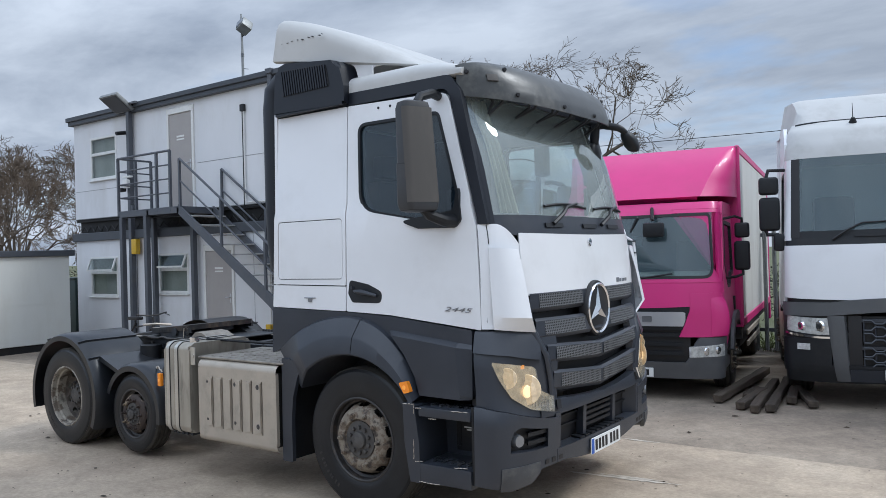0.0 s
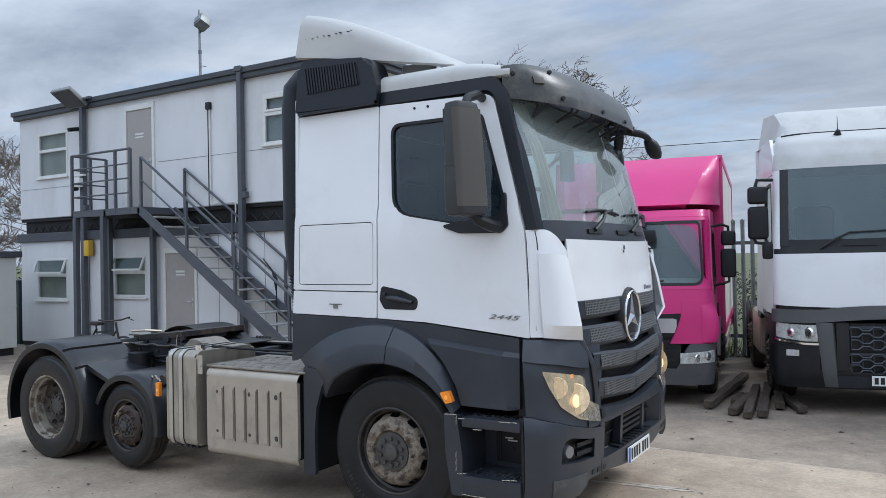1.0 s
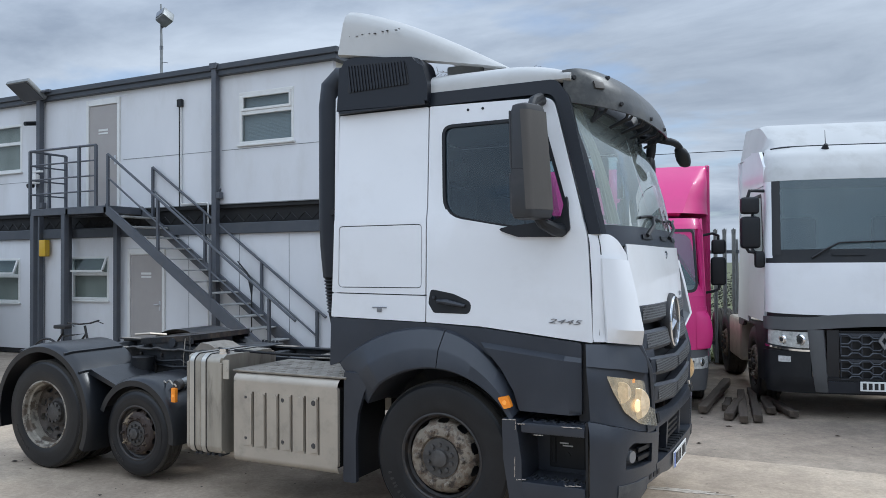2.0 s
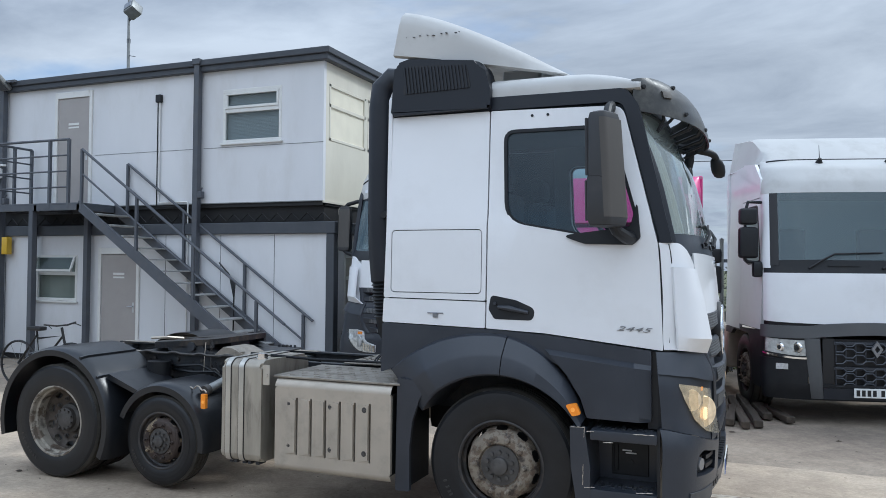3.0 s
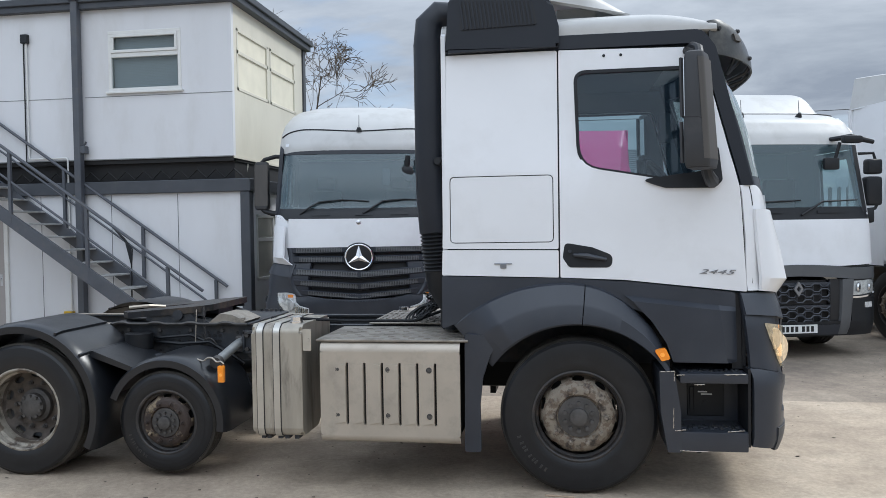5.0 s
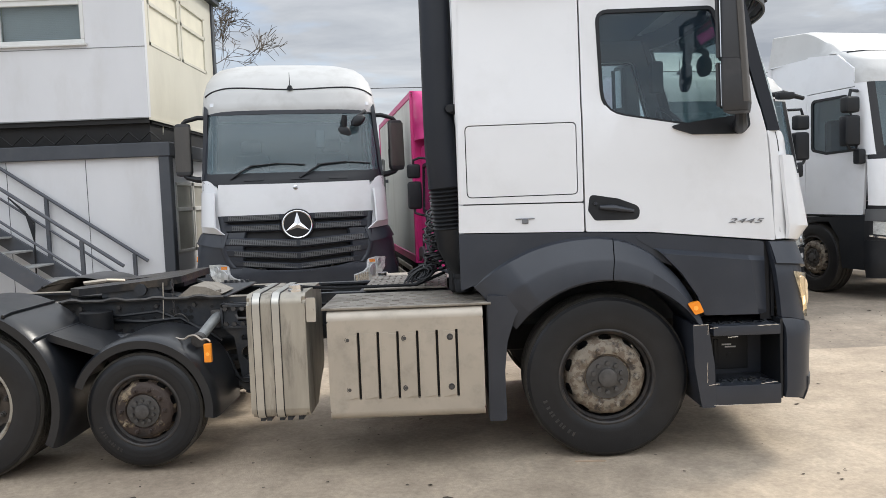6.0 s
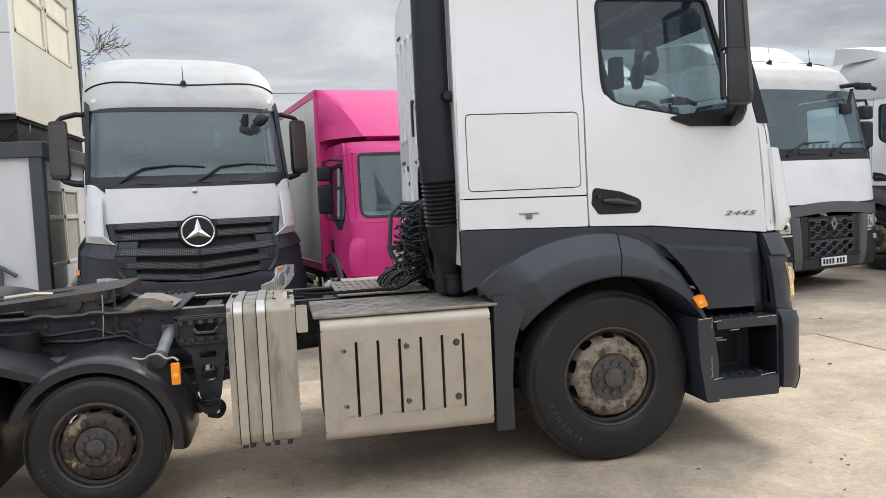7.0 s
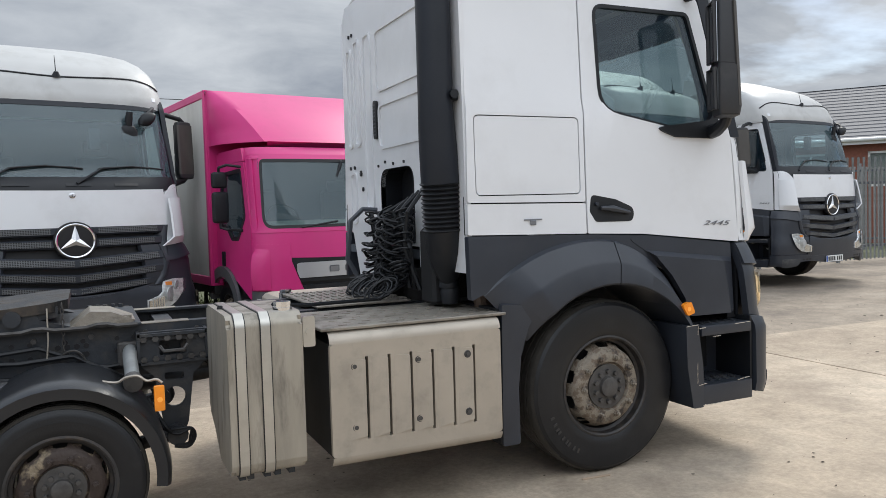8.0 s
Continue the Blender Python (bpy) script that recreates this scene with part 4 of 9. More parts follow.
    def grille_side(sg):
        def cheek(s, t, o=0.022):
            z = 0.885 + (1.556 - 0.885) * t
            y = lerp([(0.885, 0.655), (1.00, 0.675), (1.16, 0.725), (1.30, 0.815), (1.36, 0.850), (1.556, 0.885)] if roof == "low" else [(0.885, 0.690), (0.98, 0.765), (1.10, 0.800), (1.30, 0.835), (1.556, 0.880)], z)[0]
            e = 0.010 * (abs(2 * s - 1) ** 2)
            return front_at(sg * u_of(y + 0.055 * s), z, o - e)
        part("grille_frame", grid(B(), cheek, 4, 20, inward=lambda s, t: cheek(s, t, -0.07)), GREY, root, sharp=50)
    both(grille_side)
    if roof != "low":
        part("bumper_panel", patch(B(), -0.262, 0.262, 0.45, lambda u: 0.790 + 0.095 * min(1.0, abs(u) / 0.25), 0.016, 0.05, 30, 6), GREY, root, "plain dark grey middle of the bumper")
    # star
    c = front_at(0, 1.415, 0.012)
    bb = B()
    lathe_x(bb, [(0.205, -0.05), (0.205, 0.0), (0.198, 0.012), (0.188, 0.014), (0.0, 0.010)], c, 40)
    part("star_roundel", bb, INK, root, "black round emblem panel")
    bb = B()
    lathe_x(bb, [(0.186, 0.010), (0.186, 0.020), (0.178, 0.028), (0.166, 0.020), (0.166, 0.010)], c, 48)
    for k in range(3):
        a = math.pi / 2 + k * 2 * math.pi / 3
        tip = (c.y + 0.174 * math.cos(a), c.z + 0.174 * math.sin(a))
        l1 = (c.y + 0.045 * math.cos(a + math.pi / 3), c.z + 0.045 * math.sin(a + math.pi / 3))
        l2 = (c.y + 0.045 * math.cos(a - math.pi / 3), c.z + 0.045 * math.sin(a - math.pi / 3))
        vv = [bb.verts.new((c.x + 0.012, *q)) for q in (tip, l1, (c.y, c.z), l2)]
        pk = bb.verts.new((c.x + 0.034, c.y, c.z))
        for i, j in ((0, 1), (3, 0)):
            bb.faces.new((vv[i], vv[j], pk))
        bb.faces.new((vv[1], vv[2], pk)); bb.faces.new((vv[2], vv[3], pk))
    part("star_emblem", bb, CHROME, root, "chrome three-pointed emblem in a ring", sharp=10)

    # bumper
    def corner(sg):
        bb = B(); k0, k1, k2 = sg * 0.655, sg * 0.345, sg * 0.262
        ledge = (lambda u: 0.560) if roof != "low" else lambda u: lerp([(0.26, 0.745), (0.33, 0.752), (0.68, 0.834), (0.93, 0.868), (1.0, 0.872)], abs(u))[0]
        foot = lambda u: lerp([(0.26, 0.445), (0.40, 0.440), (0.45, 0.372), (0.63, 0.350), (1.0, 0.385)], abs(u))[0]
        fog_lo = lambda u: 0.572 + 0.06 * max(0, abs(u) - 0.45)
        fog_hi = lambda u: lerp([(0.345, 0.690), (0.56, 0.735), (0.62, 0.722), (0.655, 0.66)], abs(u))[0]
        patch(bb, sg * 0.985, k0, foot, ledge, 0.018, 0.07, 12, 8)
        if roof == "low":
            patch(bb, k0, k1, foot, fog_lo, 0.018, 0.07, 10, 3)
            patch(bb, k0, k1, fog_hi, ledge, 0.018, 0.07, 10, 3)
        else:
            patch(bb, k0, k1, foot, ledge, 0.018, 0.07, 10, 3)
        patch(bb, k1, k2, foot, ledge, 0.018, 0.07, 3, 8)
        part("bumper_corner", bb, GREY, root)
        part("bumper_lower", patch(B(), sg * 0.735, sg * 0.405, lambda u: foot(u) - 0.012, lambda u: 0.492, 0.026, 0.03, 12, 3), mat_scuffed, root, "scuffed grey lower bumper corner")
        part("lamp_surround", patch(B(), sg * 0.975, sg * 0.262, lambda u: ledge(u) + 0.003, lambda u: 1.338, 0.0 if roof == "low" else -0.004, 0.05, 20, 8), GREY, root)
        fold = lambda u: lerp([(0.40, 1.140), (0.67, 1.188), (0.92, 1.205), (1.0, 1.208)], abs(u))[0]
        def brow(s, t, cut_=0.0):
            u = sg * (0.972 + (0.405 - 0.972) * s)
            z0 = fold(u)
            z = z0 + (1.336 - z0) * t
            return front_at(u, z, 0.020 * (1 - t) ** 0.5 + 0.004 - cut_)
        part("brow", grid(B(), brow, 16, 8, inward=lambda s, t: brow(s, t, 0.045)), GREY, root, sharp=50)
        lo = lambda u: lerp([(0.299, 0.790), (0.32, 0.796), (0.481, 0.836), (0.649, 0.924), (0.764, 1.046), (0.822, 1.138)], abs(u))[0]
        hi = lambda u: lerp([(0.299, 0.888), (0.39, 0.935), (0.425, 1.00), (0.445, 1.085), (0.47, 1.103), (0.648, 1.132), (0.822, 1.150)], abs(u))[0]
        ua, ub = sg * 0.82, sg * 0.30
        oo = 0.002
        if roof != "low":
            lo = lambda u: lerp([(0.237, 0.612), (0.25, 0.600), (0.33, 0.605), (0.40, 0.630), (0.46, 0.690), (0.51, 0.765), (0.566, 0.900)], abs(u))[0]
            hi = lambda u: lerp([(0.237, 0.712), (0.315, 0.752), (0.345, 0.800), (0.37, 0.905), (0.39, 0.918), (0.46, 0.934), (0.566, 0.930)], abs(u))[0]
            ua, ub, oo = sg * 0.566, sg * 0.237, 0.026
        hl = part("headlight", patch(B(), ua, ub, lo, hi, 0.002 + oo, 0.02, 40, 5), LENS_WARM if roof == "low" else LENS_CLEAR, root, "yellowed headlight unit" if roof == "low" else "clear headlight unit")
        bb = B()
        for (uu, zz, rr) in ((0.515, 0.960, 0.100), (0.690, 1.045, 0.068)) if roof == "low" else ((0.405, 0.765, 0.088), (0.485, 0.858, 0.060)):
            c0 = front_at(sg * uu, zz, oo)
            nn = (front_at(sg * uu, zz, oo + 0.05) - c0).normalized()
            cyl(bb, c0 + nn * 0.001, c0 + nn * 0.006, rr, 24, rr * 0.96)
            cyl(bb, c0 + nn * 0.006, c0 + nn * 0.010, rr * 0.62, 20, rr * 0.45)
        parts("reflector_bowl", bb, SILVER if roof != "low" else HALO, hl)
        bb = B()
        for k in range(5):
            if roof == "low":
                patch(bb, sg * (0.352 + 0.024 * k), sg * (0.352 + 0.024 * k + 0.015), 0.822 + 0.006 * k, 0.895 + 0.010 * k, 0.010 + oo, 0.006, 1, 1)
            else:
                patch(bb, sg * (0.268 + 0.016 * k), sg * (0.268 + 0.016 * k + 0.010), 0.618 + 0.003 * k, 0.716 + 0.006 * k, 0.010 + oo, 0.006, 1, 1)
        if roof == "low":
            patch(bb, sg * 0.305, sg * 0.335, 0.800, 0.885, 0.014 + oo, 0.01, 1, 1)
        else:
            patch(bb, sg * 0.240, sg * 0.258, 0.615, 0.708, 0.014 + oo, 0.01, 1, 1)
        parts("running_light", bb, CHROME, hl)
        if roof == "low":
            bb = B(); spot(bb, sg * 0.515, 0.950, 0.042, 0.014)
            part("lit_bulb", bb, GLOW, hl, "glowing warm headlight bulb")
            bb = B(); patch(bb, sg * 0.565, sg * 0.535, lambda u: 1.095, lambda u: 1.120 - 0.25 * abs(abs(u) - 0.545), 0.005, 0.008, 5, 2)
            part("lit_indicator", bb, GLOW_AMBER, hl, "glowing amber indicator")
        else:
            bb = B(); patch(bb, sg * 0.43, sg * 0.375, 0.865, 0.905, 0.006 + oo, 0.01, 5, 2)
            part("indicator", bb, AMBER, hl)
        part("lamp_lens", patch(B(), ua, ub, lo, hi, 0.024 + oo, 0.0, 40, 5), LAMPGLASS_OLD if roof == "low" else LAMPGLASS, hl, shadow=False)
        if roof != "low":
            return
        part("fog_recess", patch(B(), sg * 0.68, sg * 0.32, 0.55, 0.755, -0.040, 0.008, 8, 3), INK, root)
        bb = B(); spot(bb, sg * 0.580, 0.648, 0.046, -0.036, 0.046)
        part("fog_lamp", bb, BADGE, root, "round fog lamp")
        bb = B()
        for zz in (0.60, 0.655):
            patch(bb, sg * 0.50, sg * 0.35, zz + 0.008, zz + 0.034, 0.004, 0.03, 5, 1)
        parts("fog_grille_bar", bb, BLACK, root)
        part("tow_cap", patch(B(), sg * 0.278, sg * 0.248, 0.800, 0.858, 0.022, 0.01, 2, 2), INK, root)
    both(corner)
    part("bumper_beam", patch(B(), u_of(-0.80), u_of(0.80), lambda u: 0.76, lambda u: 0.868 - 0.05 * max(0, 1 - abs(u) / 0.3), 0.006, 0.06, 26, 3), GREY, root)
    part("bumper_step", patch(B(), u_of(-0.64), u_of(0.64), lambda u: 0.385 + 0.06 * min(1.0, abs(u) / 0.2), 0.535, 0.02, 0.10, 26, 3), GREY, root)
    bb = B()
    for sg in (-1, 1):
        for k in range(3):
            patch(bb, sg * (0.235 + 0.05 * k), sg * (0.262 + 0.05 * k), 0.462, 0.492, 0.022, 0.01, 2, 1)
    parts("bumper_slot", bb, INK, root)
    for sg in (-1, 1):
        part("intake_cheek", patch(B(), sg * u_of(0.66), sg * u_of(0.60), 0.525, 0.77, 0.012, 0.10, 4, 4), GREY, root)
        part("intake_divider", patch(B(), sg * u_of(0.26), sg * u_of(0.215), 0.53, 0.765, -0.02, 0.06, 2, 2), GREY, root)
    part("air_intake", patch(B(), u_of(-0.63), u_of(0.63), 0.53, 0.765, -0.09, 0.02, 18, 2), INK, root)
    bb = B()
    for zz in (0.60, 0.64, 0.68, 0.72):
        patch(bb, u_of(-0.20), u_of(0.20), zz - 0.010, zz + 0.010, -0.03, 0.03, 8, 1)
    for a, c2 in ((-0.60, -0.26), (0.26, 0.60)):
        patch(bb, u_of(a), u_of(c2), 0.632, 0.645, -0.07, 0.015, 6, 1)
        patch(bb, u_of(a), u_of(c2), 0.70, 0.713, -0.07, 0.015, 6, 1)
    parts("intake_slat", bb, BLACK, root)
    bb = B()
    for k in range(9):
        yy = -0.32 + 0.08 * k
        patch(bb, u_of(yy - 0.028), u_of(yy + 0.028), 0.538, 0.548, 0.012, 0.09, 1, 1)
    parts("step_rib", bb, BLACK, root)
    pl = B(); p = front_at(0, 0.455, 0.028)
    box(pl, p.x, p.x + 0.008, -0.26, 0.26, 0.40, 0.511, 0.002, 1)
    np_ = part("number_plate", pl, PLATE, root, "white number plate with dark bars")
    bb = B(); box(bb, p.x + 0.008, p.x + 0.010, -0.256, -0.216, 0.404, 0.507)
    part("blue_band", bb, BLUEBAND, np_)
    bb = B()
    for k in range(7):
        y0 = -0.195 + 0.058 * k + (0.03 if k > 3 else 0)
        box(bb, p.x + 0.008, p.x + 0.0105, y0, y0 + 0.036, 0.418, 0.493)
    parts("plate_bar", bb, INK, np_)

    # lower dark side: door skirt, wheel arch, steps
    def skirt(sg):
        outer = [(0.30, 1.417), (0.995, 1.341), (1.000, 0.895), (0.60, 0.900), (0.56, 1.02), (0.47, 1.16), (0.34, 1.30), (0.18, 1.40)]
        bm = panel(B(), rpoly(outer, 0.015, 2), [], side_place(sg, 0.002), 0.05)
        for dd in (0.0, 0.028):
            bmesh.ops.bisect_plane(bm, geom=bm.verts[:] + bm.edges[:] + bm.faces[:], plane_co=(0.4, 0, 1.285 + dd), plane_no=(0.11, 0, 1))
        bmesh.ops.bisect_plane(bm, geom=bm.verts[:] + bm.edges[:] + bm.faces[:], plane_co=(0.920, 0, 1), plane_no=(1, 0, 0.12))
        for v in bm.verts:
            fold = v.co.z - 1.285 + 0.11 * (v.co.x - 0.4)
            k = 1.0 if fold < 0.002 else max(0.0, 1 - fold / 0.028)
            v.co.y += sg * 0.046 * k * (1.0 if v.co.x + 0.12 * (v.co.z - 1) < 0.922 else max(0.0, 1 - (v.co.x + 0.12 * (v.co.z - 1) - 0.922) / 0.05))
        part("door_skirt", bm, GREY, root, sharp=12)
        part("skirt_gap", panel(B(), [(0.975, 0.85), (0.975, 1.338), (1.06, 1.330), (1.06, 0.85)], [], side_place(sg, -0.035), 0.02), INK, root)
        rear = [(-0.90, 1.455), (-0.12, 1.436), (0.05, 1.432), (-0.10, 1.40), (-0.40, 1.36), (-0.60, 1.27), (-0.80, 1.14), (-0.90, 1.10)]
        part("rear_skirt", panel(B(), rpoly(rear, 0.01, 2), [], side_place(sg, 0.0), 0.05), GREY, root)
        fill = [(-0.125, 1.437), (0.33, 1.413), (0.45, 1.20), (0.20, 1.30), (-0.10, 1.33)]
        part("skirt_filler", panel(B(), fill, [], side_place(sg, -0.002), 0.03), GREY, root)
        oc = [(-0.83, 1.135), (-0.72, 1.215), (-0.58, 1.295), (-0.42, 1.36), (-0.24, 1.398), (-0.06, 1.408), (0.10, 1.385), (0.24, 1.325), (0.36, 1.235), (0.46, 1.13), (0.535, 1.01), (0.585, 0.895)]
        ic = []
        for i in range(12):
            a = radians(147 - i * (147 - 31) / 11)
            ic.append((0.655 * math.cos(a) - 0.015 * (1 - i / 11), 0.505 + 0.635 * math.sin(a)))
        def flare(s, t):
            def at(cv):
                q = s * 11; k = min(10, int(q)); g = q - k
                p0, p1, p2, p3 = (cv[max(0, min(11, k + m))] for m in (-1, 0, 1, 2))
                return tuple(0.5 * (2 * p1[m] + (p2[m] - p0[m]) * g + (2 * p0[m] - 5 * p1[m] + 4 * p2[m] - p3[m]) * g * g + (3 * p1[m] - p0[m] - 3 * p2[m] + p3[m]) * g ** 3) for m in (0, 1))
            a, b2 = at(oc), at(ic)
            pr = [(0.0, 1.155), (0.05, 1.19), (0.46, 1.262), (0.54, 1.272), (0.96, 1.282), (1.0, 1.272), (1.0, 0.70)][round(t * 6)]
            fl = min(1.0, 0.25 + s / 0.22) if pr[1] > 1.16 else 1.0
            return (a[0] + (b2[0] - a[0]) * pr[0], sg * (pr[1] if pr[1] < 1.16 else 1.155 + (pr[1] - 1.155) * fl), a[1] + (b2[1] - a[1]) * pr[0])
        part("wheel_arch", grid(B(), lambda s, t: flare(s * 0.515, t), 44, 6), GREY, root, "dark grey wheel arch flare", sharp=26)
        part("wheel_arch", grid(B(), lambda s, t: flare(0.519 + 0.481 * s, t), 44, 6), GREY, root, "dark grey wheel arch flare", sharp=26)
        bb = B()
        prism(bb, rpoly([(0.475, 0.985), (0.545, 1.00), (0.575, 0.93), (0.52, 0.915)], 0.012, 3), sg * 1.262, sg * 1.296)
        sm = part("side_marker", bb, AMBER, root, "amber side indicator lens")
        if roof == "low":
            bb = B(); cyl(bb, (0.525, sg * 1.296, 0.957), (0.525, sg * 1.299, 0.957), 0.014, 10)
            part("lit_bulb", bb, GLOW_AMBER, sm)
        # mudguard flap behind the wheel
        fl = [(-0.742, 1.075), (-0.50, 1.055), (-0.575, 0.93), (-0.625, 0.78), (-0.645, 0.60), (-0.642, 0.285), (-0.752, 0.285)]
        bb = B(); prism(bb, rpoly(fl, 0.015, 3), sg * 1.19, sg * 1.225)
        part("mudguard_panel", bb, GREY, root)
        bb = B(); prism(bb, [(-0.75, 0.285), (-0.75, 1.05), (-0.70, 1.05), (-0.70, 0.285)], sg * 0.72, sg * 1.19)
        part("mudguard_back", bb, BLACK, root)
        # step well
        w0 = 1.288
        bb = B()
        prism(bb, rpoly([(0.555, 0.335), (0.512, 0.60), (0.505, 0.858), (0.600, 0.842), (0.636, 0.60), (0.640, 0.335)], 0.012, 2), sg * 0.86, sg * (w0 + 0.004))
        part("step_side", bb, GREY, root)
        bb = B(); box(bb, 0.63, 1.06, sg * 0.92, sg * 0.96, 0.34, 0.84)
        part("step_back", bb, GREY, root)
        for z0, z1, dep in ((0.775, 0.840, 0.0), (0.345, 0.470, 0.004)):
            bb = B(); box(bb, 0.632, 1.046, sg * 0.88, sg * (w0 + dep), z0, z1, 0.012, 2)
            st = part("step", bb, GREY, root)
            bb = B()
            for k in range(11):
                box(bb, 0.66 + 0.033 * k, 0.68 + 0.033 * k, sg * (1.10 + 0.05 * (k % 2)), sg * (1.17 + 0.05 * (k % 2)), z1, z1 + 0.006)
            parts("tread_rib", bb, CHASSIS, st)
        bb = B(); box(bb, 0.72, 0.96, sg * 0.96, sg * 0.968, 0.50, 0.72, 0.004, 1)
        cyl(bb, (0.84, sg * 0.968, 0.585), (0.84, sg * 0.974, 0.585), 0.022, 10)
        box(bb, 0.735, 0.765, sg * 0.968, sg * 0.974, 0.53, 0.70, 0.004, 1)
        part("step_cover", bb, BLACK, root)
        bb = B(); box(bb, 0.79, 0.85, sg * 0.9685, sg * 0.9715, 0.658, 0.667); box(bb, 0.81, 0.88, sg * 0.9685, sg * 0.9715, 0.642, 0.651)
        parts("step_label", bb, UPVC, root)
        bb = B(); box(bb, 1.046, 1.062, sg * 0.90, sg * 1.272, 0.375, 0.868); box(bb, 1.036, 1.056, sg * 0.90, sg * 1.160, 0.868, 1.33)
        part("bumper_return", bb, BLACK, root)
        bb = B()
        for (ax, az, bx, bz) in ((0.590, 0.49, 0.592, 0.62), (0.505, 0.848, 0.60, 0.852), (0.596, 0.790, 0.600, 0.846), (0.61, 0.828, 0.66, 0.831), (0.72, 0.768, 0.78, 0.771), (0.60, 0.474, 0.665, 0.482), (0.90, 0.834, 1.03, 0.838), (0.92, 0.474, 1.02, 0.484), (0.63, 0.348, 0.70, 0.346), (0.70, 0.345, 0.80, 0.348)):
            ln = Vector((bx - ax, 0, bz - az))
            ac = Vector((ln.z, 0, -ln.x)).normalized()
            run = [Vector((ax, sg * (w0 + 0.003), az)) + ln * (k / 7) + ac * 0.0012 * math.sin(k * 2.3 + ax * 40) for k in range(8)]
            tube(bb, run, [0.0006 + 0.0030 * abs(math.sin(k * 1.9 + az * 30)) for k in range(8)], 5)
        parts("scuff", bb, ALU, root)
    both(skirt)

    # mirrors
    def mirror(sg):
        # plan outline: rear outer, front outer, front inner, rear inner corners
        tuck = 0.0 if roof == "low" else -0.02
        def plan(z, d=0.0):
            f = (2.82 - z) / 0.68
            q = [(0.640 - d, 1.462 + d + tuck, 0.022), (0.745 + 0.035 * f, 1.502 + d + tuck, 0.05), (0.828 + 0.050 * f + d, 1.300 - d + tuck, 0.035), (0.715 + 0.02 * f - d, 1.290 - d + tuck, 0.03)]
            return rpoly(q, 0.03, 5)
        def shell(bm, rows):
            rings = []
            for z, d, k in rows:
                pts = plan(z, d)
                cx, cy = sum(p[0] for p in pts) / len(pts), sum(p[1] for p in pts) / len(pts)
                rings.append([bm.verts.new((cx + (x - cx) * k, sg * (cy + (y - cy) * k), z)) for x, y in pts])
            for r0, r1 in zip(rings, rings[1:]):
                for i in range(len(r0)):
                    j = (i + 1) % len(r0)
                    bm.faces.new((r0[i], r0[j], r1[j], r1[i]))
            bm.faces.new(rings[0][::-1]); bm.faces.new(rings[-1])
            return bm
        mh = part("mirror_housing", shell(B(), [(2.155, -0.004, 0.70), (2.165, -0.002, 0.92), (2.20, 0, 1), (2.5, 0, 1), (2.79, 0, 1), (2.822, -0.002, 0.94), (2.832, -0.004, 0.72)]), mat_mirror, root, "dark grey main mirror housing", sharp=35)
        def cap(d, edge):
            q = shell(B(), [(2.120 - edge, d - 0.004, 0.60), (2.130 - edge, d, 0.90), (2.17, d, 1), (2.30, d, 1), (2.425 + edge, d, 1)])
            for v in q.verts:
                if v.co.z > 2.17:
                    k = max(0.0, min(1.0, (v.co.x - 0.70) / 0.15)) ** 2.2
                    v.co.z = 2.17 + (v.co.z - 2.17) * (1 - 0.84 * k)
            return q
        part("cap_groove", cap(0.0028, 0.007), INK, mh)
        part("lower_mirror", cap(0.006, 0.0), mat_mirror, mh, sharp=35)
        for z0, z1 in ((2.44, 2.79), (2.16, 2.40)):
            b = B()
            vs = [b.verts.new((x, sg * (y + tuck), z)) for x, y, z in ((0.652, 1.435, z0), (0.712, 1.315, z0), (0.708, 1.315, z1), (0.648, 1.435, z1))]
            vs2 = [b.verts.new(v.co + Vector((-0.010, -sg * 0.005, 0))) for v in vs]
            b.faces.new(vs2[::-1])
            for i in range(4):
                b.faces.new((vs[i], vs[(i + 1) % 4], vs2[(i + 1) % 4], vs2[i]))
            edge_ = [v.co + Vector((-0.006, -sg * 0.003, 0)) for v in vs2]
            part("mirror_glass", b, MIRROR, mh)
            b = B(); tube(b, edge_, 0.013, 6, True)
            part("mirror_rim", b, mat_mirror, mh)
        def front(z, d):
            q = plan(z, d)
            return q[len(q) * 5 // 16:len(q) * 21 // 32 + 1]
        m_ = len(front(2.5, 0.009)) - 1
        def face(s, t, d=0.0085):
            z = 2.175 + 0.612 * t
            x, y = front(z, d)[round(s * m_)]
            return (x, sg * y, z)
        part("mirror_front", grid(B(), face, m_, 12, inward=lambda s, t: face(s, t, 0.001)), mat_mirror_front, mh, "lighter brown front face of the mirror")
        bb = B(); tube(bb, [(0.86, sg * 1.14, 2.055), (0.84, sg * 1.22, 2.06), (0.80, sg * 1.33, 2.095), (0.78, sg * 1.38, 2.15)], [0.046, 0.042, 0.036, 0.034], 10)
        part("lower_arm", bb, BLACK, mh)
        bb = B(); tube(bb, [(0.72, sg * 1.06, 2.905), (0.74, sg * 1.18, 2.910), (0.75, sg * 1.33, 2.865), (0.75, sg * 1.37, 2.82)], [0.030, 0.032, 0.030, 0.028], 10)
        part("upper_arm", bb, BLACK, mh)
        foot = rpoly([(0.40, 2.075, 0.02), (0.57, 2.018, 0.05), (0.88, 2.012, 0.05), (0.925, 2.060, 0.03), (0.90, 2.30, 0.01), (0.86, 2.13, 0.04)], 0.02, 4)
        part("mirror_foot", panel(B(), foot, [], side_place(sg, 0.03), 0.04), BLACK, mh)
        if roof != "low":
            mh.location.x = -0.14
    both(mirror)
